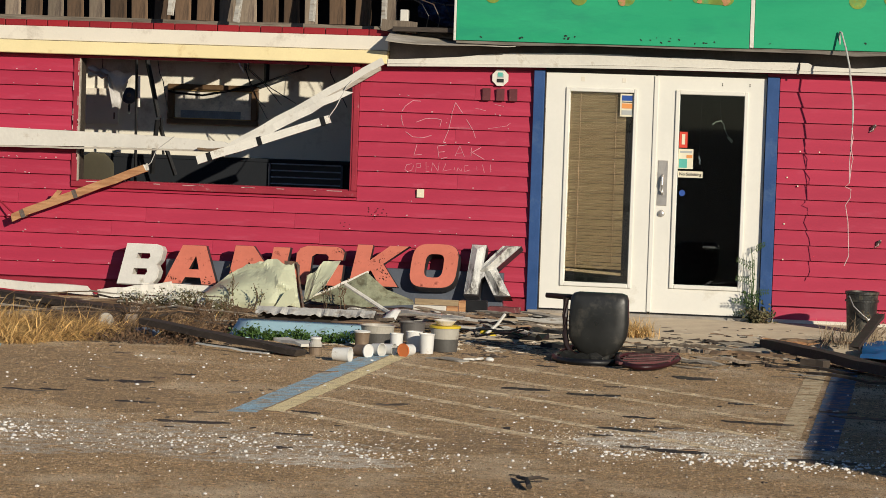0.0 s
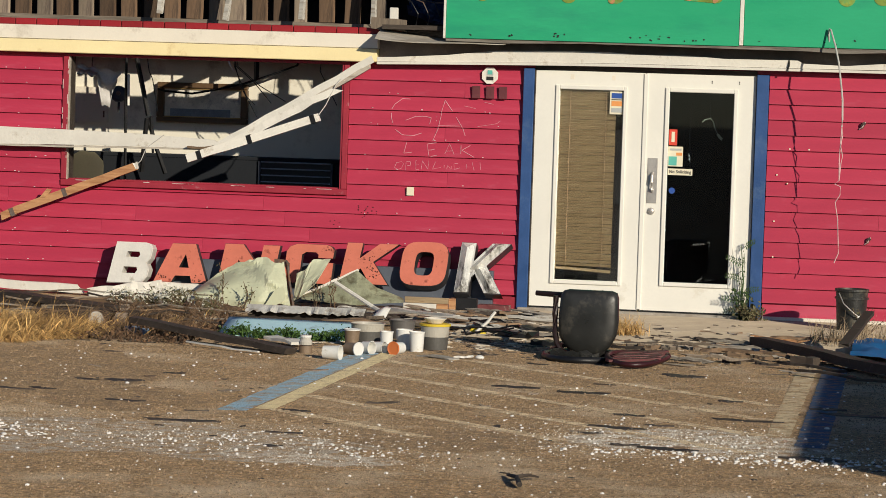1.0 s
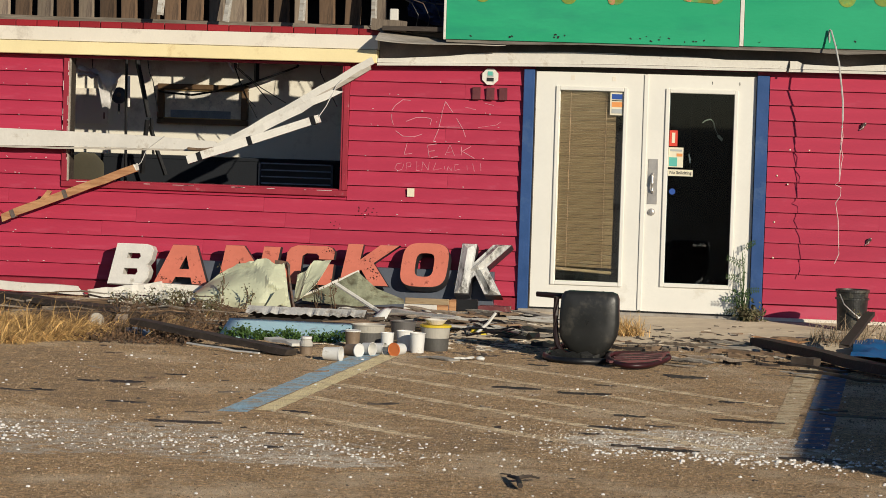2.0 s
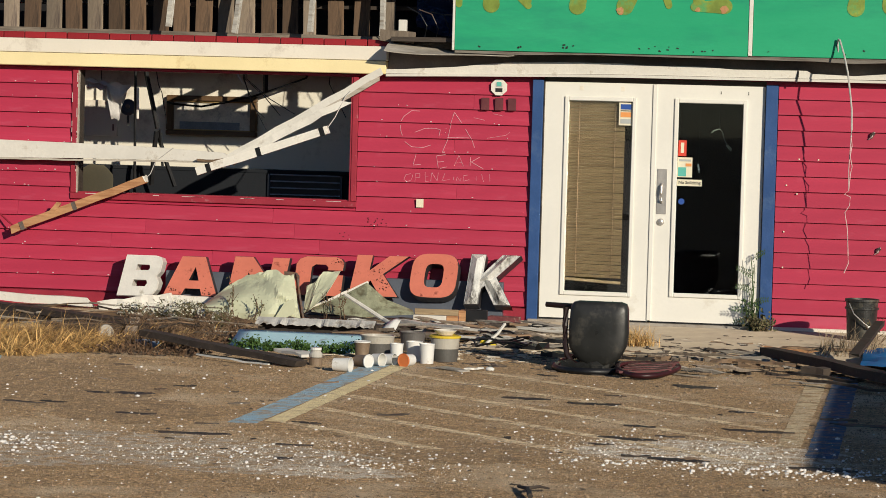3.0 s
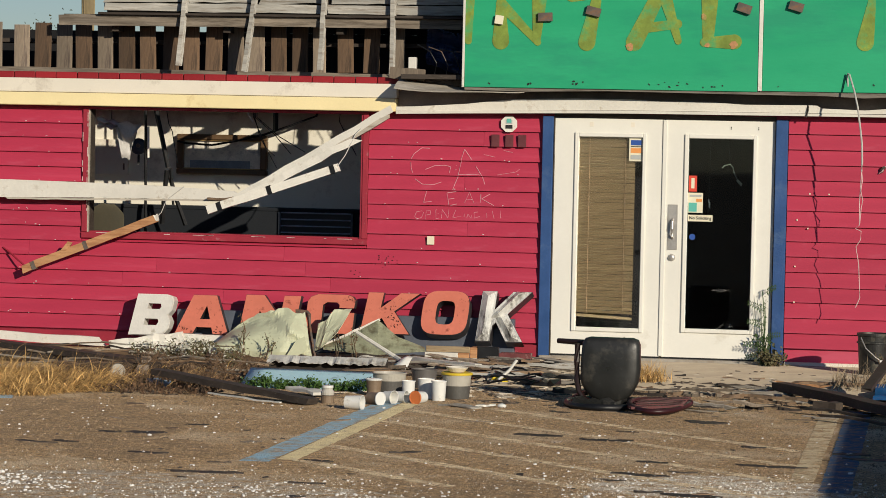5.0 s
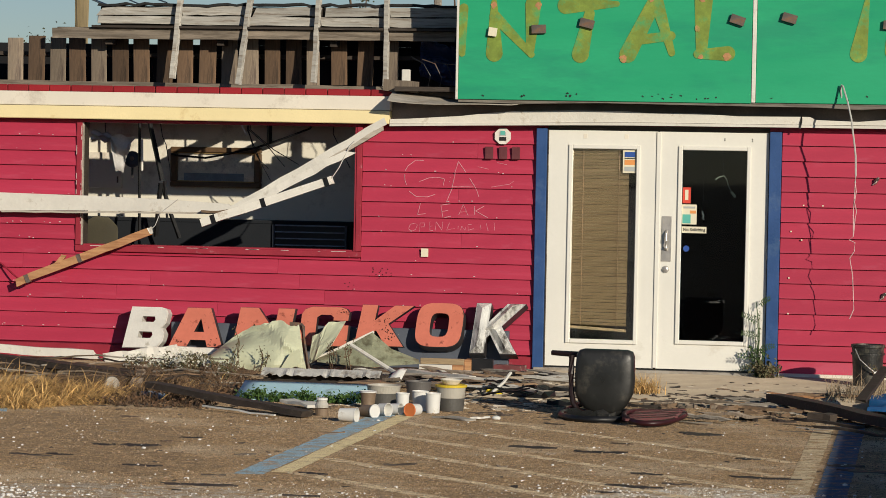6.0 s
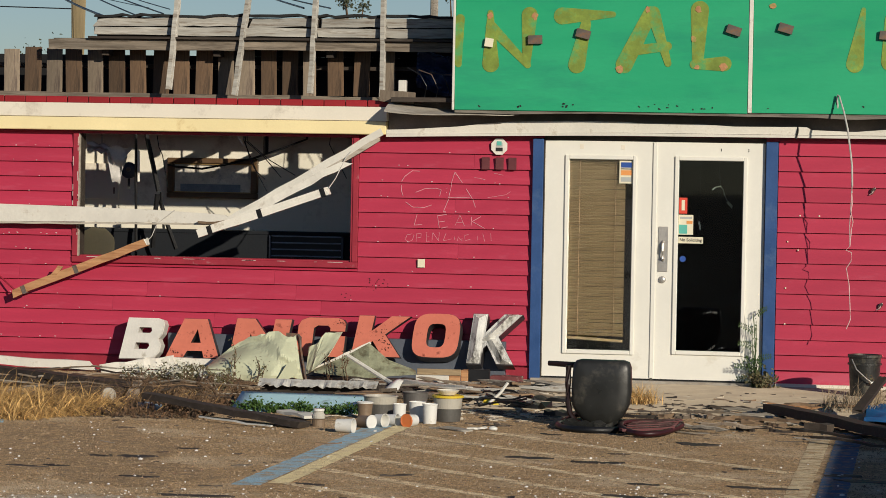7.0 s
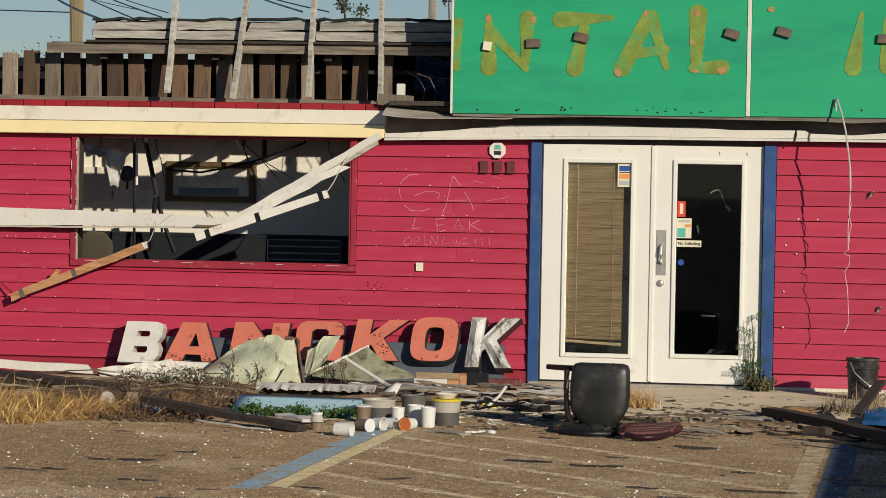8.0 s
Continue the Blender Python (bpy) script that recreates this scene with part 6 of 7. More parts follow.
chips(150, -3.0, 3.2, -12.0, -5.0, 6, CHIP_DARK, "wood_litter", "small dark chips on the asphalt", 0.03)
for i, (x, y, L, a, mt) in enumerate(((2.0, -2.9, 0.5, -0.3, WOOD_SILVER), (1.75, -2.7, 0.35, -0.15, WOOD_DARK), (1.95, -3.3, 0.4, 0.1, WOOD_SILVER), (2.1, -3.7, 0.6, -0.4, WOOD_BROWN), (1.6, -3.2, 0.35, -0.2, WOOD_GREY), (2.25, -2.4, 0.4, -0.25, WOOD_RAW), (2.45, -2.2, 0.5, 0.05, WOOD_BROWN), (1.85, -4.3, 0.45, -0.35, WOOD_GREY), (1.7, -4.6, 0.4, -0.5, WOOD_SILVER), (0.45, -2.2, 0.5, -0.1, WOOD_GREY), (0.5, -2.9, 0.4, -0.2, WOOD_SILVER), (0.35, -1.5, 0.7, -0.1, WOOD_GREY), (2.6, -4.8, 0.6, -0.6, WOOD_DARK), (2.8, -5.4, 0.8, -0.7, WOOD_DARK))):
    c, s = math.cos(a) * L / 2, math.sin(a) * L / 2
    solo("rubble_board", warped_beam((x - c, y - s, 0.04), (x + c, y + s, 0.035), 0.035 + 0.012 * (i % 4), 0.018, 400 + i, 0.010, 6, ragged=0.07), mt, "weathered board lying in the rubble", "board", group="rubble boards")

for i in range(36):
    rn = random.Random(600 + i)
    x, y, a, L = rn.uniform(-3.9, -2.0), rn.uniform(-3.8, -1.4), rn.uniform(-0.7, 0.5), rn.uniform(0.25, 0.8)
    z = rn.uniform(0.03, 0.12)
    d = Vector((math.cos(a), math.sin(a) * 0.6, rn.uniform(-0.12, 0.12))) * L / 2
    m = Vector((x, y, z))
    pts = [m - d, m + Vector((0, 0, rn.uniform(-0.01, 0.03))), m + d]
    solo("dry_stick", tube([(q.x, q.y, max(0.01, q.z)) for q in pts], (0.009, 0.004), 5), rn.choice((WOOD_GREY, WOOD_BROWN, WOOD_SILVER, WOOD_DARK)), "dry stick tangled in the rubble", "stick", group="rubble sticks")

# ---- painted bay lines, worn through to the asphalt ----
def worn_paint(name, paint, keep):
    m = material(name, (0.67, 0.49, 0.30), 0.9, vary=0.5, scale=26, grain=120, bump=1.0, dirt=paint, dirt_amount=keep, dirt_scale=9, spec=0.2, relief=0.03, mottle=True)
    return m


LINE_BLUE = worn_paint("worn_blue_line_paint", (0.42, 0.63, 0.76), 0.84)
LINE_YELLOW = worn_paint("worn_yellow_line_paint", (1.0, 0.86, 0.53), 1.10)
# blue line paint darkened to deepen the shadow lying on it
LINE_BLUE_SHADED = worn_paint("shaded_blue_line_paint", (0.09, 0.19, 0.34), 0.86)
LINE_PALE = worn_paint("pale_worn_line_paint", (0.80, 0.68, 0.46), 0.66)
HATCH = worn_paint("faded_hatch_paint", (1.0, 0.84, 0.58), 0.68)


def ribbon(x0, y0, x1, y1, w, z=0.0018, n=60, seed=0, rag=0.004):
    """A painted stripe with an uneven edge, a thin coat on the asphalt."""
    rn = random.Random(seed)
    bm = bmesh.new()
    d = Vector((x1 - x0, y1 - y0, 0))
    s = Vector((-d.y, d.x, 0)).normalized() * w / 2
    rows = []
    for k in range(n + 1):
        p = Vector((x0, y0, z)) + d * (k / n)
        rows.append((bm.verts.new(p - s * (1 + rn.uniform(-rag, rag) / w * 2)), bm.verts.new(p + s * (1 + rn.uniform(-rag, rag) / w * 2))))
    for a, b in zip(rows, rows[1:]):
        bm.faces.new((a[0], a[1], b[1], b[0]))
    return bm


solo("bay_line", ribbon(-0.49, -4.7, -0.49, -8.95, 0.165, seed=1), LINE_BLUE, "worn blue painted bay line", "road marking", kind="structure")
solo("bay_line", ribbon(-0.335, -4.7, -0.335, -8.8, 0.12, seed=2), LINE_YELLOW, "worn yellow painted bay line", "road marking", kind="structure")
solo("bay_line", ribbon(2.53, -4.25, 2.53, -8.9, 0.13, seed=3, rag=0.004), LINE_PALE, "worn yellow painted bay line", "road marking", kind="structure")
# this line takes the darkened paint, for the shadow across it
solo("bay_line", ribbon(2.72, -4.25, 2.72, -9.4, 0.17, seed=4), LINE_BLUE_SHADED, "worn blue painted bay line", "road marking", kind="structure")
solo("bay_line", ribbon(-3.25, -4.9, -3.05, -5.6, 0.17, seed=5), LINE_BLUE, "worn blue painted bay line", "road marking", kind="structure")
for i, c in enumerate((-9.05, -8.2, -7.35, -6.5, -5.65, -4.8)):
    x0, x1 = -0.26, 2.44
    if c > -5:
        x0 = 0.25
    if c < -8:
        x1 = 1.45 if c > -9 else 0.75
    solo("hatch_line", ribbon(x0, c - x0, x1, c - x1, 0.11, seed=10 + i, rag=0.006, n=50), HATCH, "faded diagonal hatch line in the bay", "road marking", kind="structure")

FILM_PALE = worn_paint("pale_stone_dust_film", (0.82, 0.76, 0.66), 0.60)
FILM = worn_paint("stone_dust_film", (0.62, 0.555, 0.465), 0.56)


def dust_patch(cx, cy, rx, ry, seed, mat=FILM, lab="pale film of stone dust on the asphalt", cat="dust", name="dust_patch", z=0.0008):
    bm = bmesh.new()
    mid, rim = bm.verts.new((cx, cy, z)), []
    for k in range(40):
        t = 2 * math.pi * k / 40
        r = 1 + 0.35 * noise.noise(Vector((2 * math.cos(t), 2 * math.sin(t), seed)))
        rim.append(bm.verts.new((cx + rx * r * math.cos(t), cy + ry * r * math.sin(t), z)))
    for k in range(40):
        bm.faces.new((mid, rim[k], rim[(k + 1) % 40]))
    solo(name, bm, mat, lab, cat, kind="structure")


DUST = ((-0.85, -10.45, 1.45, 0.78), (2.10, -9.35, 0.74, 0.56), (0.40, -10.95, 0.42, 0.22))
for i, d in enumerate(DUST):
    dust_patch(*d, i * 3.3, z=(0.0005, 0.0007, 0.0009)[i], mat=FILM if i == 0 else FILM_PALE)
# three patches of darker tone on the asphalt
DARKER_GROUND = worn_paint("dark_asphalt_patch", (0.30, 0.215, 0.135), 0.46)
for i, d in enumerate(((-2.35, -7.1, 1.0, 1.5), (0.9, -9.9, 0.5, 0.5), (-1.2, -8.6, 0.5, 0.6))):
    dust_patch(*d, 20 + i * 2.7, z=0.0011 + 0.0002 * i, mat=DARKER_GROUND, lab="darker patch of asphalt", cat="stain", name="oil_stain")

# concrete apron in front of the doors
bm = bmesh.new()
bmesh.ops.create_grid(bm, x_segments=40, y_segments=14, size=0.5)
for v in bm.verts:
    x, y = v.co.x + 0.5, v.co.y + 0.5
    v.co = Vector((-0.2 + 6.2 * x, -3.1 + 3.07 * y + (0.18 * noise.noise(Vector((x * 9, 0, 2))) if y < 0.01 else 0), 0.006 + (0.014 * min(1, y * 6))))
solo("pavement", bm, material("stained_concrete", (0.45, 0.37, 0.265), 0.9, vary=0.3, scale=1.5, grain=60, bump=0.4, dirt=(0.33, 0.27, 0.20), dirt_amount=0.42, dirt_scale=1.6, spec=0.2), "stained concrete apron in front of the doors", "pavement", kind="structure")
solo("wall_skirt", box(1.98, 6.0, -0.03, 0.019, 0.0, 0.045), CREAM, "pale skirting line under the siding", "skirting", kind="structure")
solo("wall_skirt", box(-7.0, -0.107, -0.03, 0.019, 0.0, 0.12), RED_TRIM, "dull red skirting under the siding", "skirting", kind="structure")

# ---- grit: white pebbles and dark crumbs, joined ----
PEBBLE = material("white_gravel_chip", (0.78, 0.75, 0.70), 0.8, vary=0.15, scale=40)
GRIT = material("dull_gravel_chip", (0.30, 0.215, 0.135), 0.9, vary=0.2, scale=3.0, grain=20, island=0.5)


def pebbles(spots, seed, fine=False):
    rn = np.random.RandomState(seed)
    if fine:
        base = np.array([(1, 0, 0), (0, 1, 0), (-1, 0, 0), (0, -1, 0), (0, 0, 1)], float)
        tri = [(0, 1, 4), (1, 2, 4), (2, 3, 4), (3, 0, 4)]
    else:
        hexa = [(math.cos(k * math.pi / 3), math.sin(k * math.pi / 3)) for k in range(6)]
        base = np.array([(c, s, 0) for c, s in hexa] + [(0.85 * c, 0.85 * s, 0.7) for c, s in hexa] + [(0, 0, 1)], float)
        tri = [(k, (k + 1) % 6, 6 + (k + 1) % 6) for k in range(6)] + [(k, 6 + (k + 1) % 6, 6 + k) for k in range(6)] + [(6 + k, 6 + (k + 1) % 6, 12) for k in range(6)]
    tri, nv = np.array(tri), len(base)
    vs, fs = [], []
    for i, (x, y, s) in enumerate(spots):
        a = rn.uniform(0, 6.28)
        rot = np.array([(math.cos(a), -math.sin(a), 0), (math.sin(a), math.cos(a), 0), (0, 0, 1)])
        vs.append((base * (s * rn.uniform(0.6, 1.3), s * rn.uniform(0.6, 1.3), s * rn.uniform(0.6, 1.2))) @ rot.T + (x, y, 0.0))
        fs.append(tri + nv * i)
    me = bpy.data.meshes.new("grit")
    me.from_pydata(np.concatenate(vs).tolist(), [], np.concatenate(fs).tolist())
    return me


rn = np.random.RandomState(3)
spots = []
for _ in range(460):
    spots.append((rn.uniform(-3.2, 3.3), rn.uniform(-12.5, -5.2), abs(rn.normal(0.0035, 0.0025)) + 0.003))
for cx, cy, sx, sy, n, big_ in ((-1.55, -10.35, 0.26, 0.24, 240, 0.0085), (-0.3, -10.4, 0.5, 0.28, 170, 0.0055), (0.35, -10.5, 0.45, 0.35, 150, 0.0055), (2.1, -9.4, 0.45, 0.4, 330, 0.005), (2.62, -10.1, 0.24, 0.12, 120, 0.0075), (2.95, -10.0, 0.14, 0.10, 45, 0.007), (1.9, -10.0, 0.35, 0.12, 60, 0.009), (-0.2, -10.2, 1.2, 0.6, 130, 0.005)):
    for _ in range(n):
        spots.append((rn.normal(cx, sx), rn.normal(cy, sy), abs(rn.normal(big_, big_ * 0.45)) * 0.8 + 0.002))
me = pebbles(spots, 1)
me.materials.append(PEBBLE)
tagged(new("gravel", me), "scattered white gravel chips on the asphalt", "gravel", kind="stuff")
dusty = []
for cx, cy, sx, sy, n in ((-0.6, -10.3, 1.0, 0.42, 2600), (2.05, -9.4, 0.45, 0.38, 4600), (0.42, -10.95, 0.3, 0.16, 700), (-0.1, -9.9, 0.5, 0.3, 500)):
    dusty += [(rn.normal(cx, sx), rn.normal(cy, sy), abs(rn.normal(0.002, 0.001)) + 0.0012) for _ in range(n)]
me = pebbles(dusty, 5, True)
me.materials.append(material("pale_stone_dust", (0.72, 0.66, 0.56), 0.9, vary=0.15, scale=3, island=0.25))
tagged(new("stone_dust", me), "pale crushed stone dust on the asphalt", "dust", kind="stuff")
def on_line(p):
    return p[1] > -8.95 and (-0.58 < p[0] < -0.27 and p[1] < -4.7 or 2.46 < p[0] < 2.81 and p[1] < -4.25)


dull = [(rn.uniform(-3.4, 3.4), rn.uniform(-13.2, -3.2), abs(rn.normal(0.0014, 0.001)) + 0.0017) for _ in range(70000)]
dull = [p for p in dull if rn.uniform() < 0.15 or not on_line(p)]
me = pebbles(dull, 2, True)
me.materials.append(GRIT)
tagged(new("grit", me), "loose dull brown grit bedded in the asphalt", "grit", kind="stuff")
lumps = [(rn.uniform(-3.4, 3.4), rn.uniform(-13.2, -3.2), abs(rn.normal(0.0, 0.0025)) + 0.0042) for _ in range(26000)]
lumps = [p for p in lumps if not on_line(p) and (rn.uniform() < 0.15 or all(((p[0] - cx) / rx) ** 2 + ((p[1] - cy) / ry) ** 2 > 1 for cx, cy, rx, ry in DUST))]
me = pebbles(lumps, 7, True)
me.materials.append(GRIT)
tagged(new("grit", me), "coarse brown stones bedded in the worn asphalt", "grit", kind="stuff")

# ---- dry straw, weeds and shrubs ----
STRAW = material("dry_straw", (0.64, 0.40, 0.15), 0.8, vary=0.25, scale=5, grain=30, bump=0, island=0.6)
STALK = material("bleached_stalk", (0.36, 0.27, 0.17), 0.85, vary=0.3, scale=6, bump=0, island=0.5)
BASE_BLADE = material("shaded_base_blade", (0.24, 0.135, 0.06), 0.85, vary=0.4, scale=6, bump=0, island=0.5)
TWIG = material("dead_brown_stems", (0.17, 0.105, 0.06), 0.85, vary=0.4, scale=6, bump=0, island=0.4)
LEAF = material("weed_leaf", (0.062, 0.11, 0.032), 0.6, vary=0.4, scale=8, bump=0)
GRASSY = material("bright_weed_leaf", (0.085, 0.165, 0.035), 0.6, vary=0.4, scale=8, bump=0)
OLIVE = material("olive_leaf", (0.16, 0.145, 0.07), 0.65, vary=0.4, scale=8, bump=0)
BLOOM = material("small_white_bloom", (0.72, 0.70, 0.58), 0.7, vary=0.2, scale=9, bump=0)


def blades(spots, seed, lean=(0.0, 0.0), width=0.004, curl=0.5):
    """Bent grass blades as three-segment ribbons; spots: x, y, z, length."""
    rn = random.Random(seed)
    vs, fs = [], []
    for x, y, z, L in spots:
        a = rn.uniform(0, 6.28)
        d = Vector((math.cos(a) * rn.uniform(0.1, curl) + lean[0] * rn.uniform(0.2, 1.3), math.sin(a) * rn.uniform(0.1, curl) + lean[1] * rn.uniform(0.2, 1.3), 1)).normalized()
        s = Vector((math.cos(a + 1.57), math.sin(a + 1.57), 0)) * width * rn.uniform(0.6, 1.4)
        p, k0 = Vector((x, y, z)), len(vs)
        for k in range(4):
            vs += [tuple(p - s * (1 - k / 3.2)), tuple(p + s * (1 - k / 3.2))]
            p = p + d * L / 3
            d = (d + Vector((lean[0] * 0.5, lean[1] * 0.5, -0.28 - rn.uniform(0, 0.3)))).normalized()
        for k in range(3):
            fs.append((k0 + 2 * k, k0 + 2 * k + 1, k0 + 2 * k + 3, k0 + 2 * k + 2))
    me = bpy.data.meshes.new("blades")
    me.from_pydata(vs, [], fs)
    return me


def leaves(spots, seed, size):
    """Small folded leaves at x, y, z."""
    rn = random.Random(seed)
    vs, fs = [], []
    for x, y, z in spots:
        q = Euler((rn.uniform(-1.1, 1.1), rn.uniform(-1.1, 1.1), rn.uniform(0, 6.28)))
        L = size * rn.uniform(0.6, 1.4)
        k0 = len(vs)
        for c in ((0, 0, 0), (L * 0.5, L * 0.32, L * 0.1), (L, 0, 0), (L * 0.5, -L * 0.32, L * 0.1)):
            v = Vector(c)
            v.rotate(q)
            vs.append((x + v.x, y + v.y, z + v.z))
        fs += [(k0, k0 + 1, k0 + 2), (k0, k0 + 2, k0 + 3)]
    me = bpy.data.meshes.new("leaves")
    me.from_pydata(vs, [], fs)
    return me


def stuff(name, me, mat, lab, cat):
    me.materials.append(mat)
    return tagged(new(name, me), lab, cat, kind="stuff")


rn = random.Random(21)
def tufts(centres, seed, per, long, width, droop=0.5, wind=(0.35, -0.1)):
    """Arching blades that fan out from tuft centres; six segments each."""
    rn = random.Random(seed)
    vs, fs = [], []
    for cx, cy, size in centres:
        for _ in range(int(per * size)):
            a, out = rn.uniform(0, 6.28), rn.uniform(0.05, 0.75)
            d = Vector((math.cos(a) * out + wind[0] * rn.uniform(0, 2), math.sin(a) * out + wind[1] * rn.uniform(0, 2), 1)).normalized()
            L = long * size * rn.uniform(0.35, 1.1)
            p = Vector((cx + rn.gauss(0, 0.05), cy + rn.gauss(0, 0.07), 0.0))
            side = Vector((rn.uniform(-1, 1), rn.uniform(-1, 1), 0)).normalized() * width * rn.uniform(0.6, 1.5)
            k0, fall = len(vs), droop * rn.uniform(0.3, 1.3)
            for k in range(7):
                vs += [tuple(p - side * (1 - k / 6.6)), tuple(p + side * (1 - k / 6.6))]
                p = p + d * L / 6
                p.z = max(p.z, 0.004)
                d = (d + Vector((d.x * 0.25, d.y * 0.25, -fall))).normalized()
            for k in range(6):
                fs.append((k0 + 2 * k, k0 + 2 * k + 1, k0 + 2 * k + 3, k0 + 2 * k + 2))
    me = bpy.data.meshes.new("blades")
    me.from_pydata(vs, [], fs)
    return me


C = []
for _ in range(70):
    u = rn.random() ** 1.2
    C.append((-4.1 + 1.42 * u, -4.70 + rn.uniform(-0.45, 0.8) - 0.12 * u, rn.uniform(0.6, 1.1) * (1.12 - 0.45 * u)))
stuff("straw", tufts(C, 1, 300, 0.45, 0.0038, 0.55, (0.75, -0.12)), STRAW, "thick clump of dry golden straw grass", "grass")
# darker blades put the shade low in the clump into colour
stuff("straw", tufts(C, 11, 70, 0.26, 0.0040, 0.5), BASE_BLADE, "short brown blades that darken the straw's shaded base", "grass")
S = [(rn.uniform(-3.3, -1.9), rn.uniform(-4.6, -2.8), 0.02, rn.uniform(0.08, 0.25)) for _ in range(1300)]
S += [(rn.uniform(-2.75, -1.75), rn.uniform(-4.85, -4.0), 0.0, rn.uniform(0.04, 0.12)) for _ in range(350)]
stuff("dead_grass", blades(S, 2, (0.5, -0.1), 0.003, 0.9), TWIG, "tangle of dead brown stems in the rubble", "grass")
D = [(rn.uniform(-2.95, -1.75), rn.uniform(-4.9, -3.2), rn.uniform(0.0, 0.05)) for _ in range(2600)]
stuff("dead_leaves", leaves(D, 8, 0.028), material("dead_leaf", (0.15, 0.085, 0.045), 0.8, vary=0.4, scale=8, bump=0, island=0.7), "dead brown leaves under the planks", "leaves")
S = [(rn.gauss(-2.45, 0.22), rn.gauss(-3.6, 0.5), 0.03, rn.uniform(0.08, 0.2)) for _ in range(170)]
stuff("dead_grass", blades(S, 5, (0.9, 0.0), 0.0035, 0.9), STRAW, "bent dry straw among the rubble", "grass")
S = [(1.05 + rn.gauss(0, 0.07), -2.35 + rn.gauss(0, 0.09), 0.02, rn.uniform(0.1, 0.22)) for _ in range(330)]
stuff("straw", blades(S, 3, (0.0, -0.1), 0.003, 0.9), STRAW, "small dry straw tuft on the concrete", "grass")
S = [(rn.uniform(2.45, 3.1), rn.uniform(-2.7, -1.6), 0.02, rn.uniform(0.08, 0.24)) for _ in range(420)]
stuff("straw", blades(S, 4, (0.1, -0.1), 0.003, 0.9), STALK, "sparse grey dry stalks by the bucket", "grass")


def weed(name, lab, x, y, z, stems, high, spread, seed, mat, leaf=0.03, per=14, bloom=0, sub=1.0):
    """Branching stems with leaves set along them."""
    rn = random.Random(seed)
    w = thing(name, lab, "weed", pose(x, y, z), "weeds")
    spots, tops = [], []
    for k in range(stems):
        a = rn.uniform(0, 6.28)
        h = high * rn.uniform(0.45, 1.0)
        tip = Vector((math.cos(a) * spread * rn.uniform(0.2, 1), math.sin(a) * spread * rn.uniform(0.2, 1), h))
        mid = tip * 0.5 + Vector((rn.uniform(-0.03, 0.03), rn.uniform(-0.03, 0.03), h * 0.1))
        part("stem", tube([(0.02 * math.cos(a), 0.02 * math.sin(a), -0.01), tuple(mid), tuple(tip)], (0.0045, 0.002), 5), TWIG if mat is OLIVE else mat, w)
        for j in range(per):
            t = rn.uniform(0.12, 1.0)
            p = (mid * (t / 0.5) if t < 0.5 else mid.lerp(tip, (t - 0.5) / 0.5)) + Vector((rn.gauss(0, 0.016), rn.gauss(0, 0.016), rn.gauss(0, 0.012))) * sub
            spots.append(tuple(p))
        for j in range(bloom):
            tops.append(tuple(tip + Vector((rn.gauss(0, 0.03), rn.gauss(0, 0.03), rn.gauss(-0.02, 0.03)))))
    me = leaves(spots, seed, leaf)
    me.materials.append(mat)
    f = new("foliage", me)
    f.parent = w
    f["kind"] = "stuff"
    if tops:
        me = leaves(tops, seed + 1, 0.026)
        me.materials.append(BLOOM)
        b = new("blossom", me)
        b.parent = w
        b["kind"] = "stuff"
    return w


weed("door_weed", "leafy green weed growing beside the blue door post", 1.82, -0.12, 0.02, 9, 0.34, 0.10, 31, LEAF, 0.034, 14)
weed("door_weed", "tall thin seeding weed beside the door", 1.79, -0.10, 0.02, 5, 0.86, 0.055, 32, LEAF, 0.017, 16)


def frond(parent, base, tip, pairs, size):
    """A feathered leaf: a thin rib with paired leaflets."""
    a, d = Vector(base), Vector(tip) - Vector(base)
    fr = part("frond", tube([tuple(a), tuple(a + d * 0.5 + Vector((0, 0, d.length * 0.08))), tuple(a + d)], (0.003, 0.0012), 4), LEAF, parent)
    vs, fs = [], []
    up = Vector((0, 0, 1)) if abs(d.z) < d.length * 0.7 else Vector((1, 0, 0))
    for k in range(pairs):
        u = 0.2 + 0.8 * k / pairs
        c = a + d * u + Vector((0, 0, d.length * 0.16 * u * (1 - u) * 2))
        for s in (-1, 1):
            e = (up * s + d.normalized() * 0.35 + Vector((0, -0.3, 0))).normalized() * size * (1.15 - 0.6 * u)
            w = d.normalized() * size * 0.17
            n = len(vs)
            vs += [tuple(c - w * 0.5), tuple(c + e * 0.5 - w), tuple(c + e), tuple(c + e * 0.5 + w)]
            fs.append((n, n + 1, n + 2, n + 3))
    me = bpy.data.meshes.new("foliage")
    me.from_pydata(vs, [], fs)
    me.materials.append(LEAF)
    lf = new("foliage", me)
    lf.parent = fr
    lf["kind"] = "stuff"


fern = thing("door_fern", "small dark green fern with feathered fronds by the door", "fern", pose(1.81, -0.115, 0.02), "weeds")
for base, tip in (((0, 0, 0.33), (-0.15, -0.02, 0.36)), ((0, 0, 0.14), (-0.18, -0.03, 0.17)), ((0, 0, 0.05), (-0.16, -0.05, 0.06)), ((0, 0, 0.22), (0.15, -0.03, 0.26)), ((0, 0, 0.45), (-0.15, 0.0, 0.52)), ((0, 0, 0.60), (0.10, -0.02, 0.66))):
    frond(fern, base, tip, 6, 0.042)
part("stem", tube([(0, 0, -0.01), (0.01, 0, 0.3), (-0.02, 0, 0.62)], (0.006, 0.003), 5), LEAF, fern)
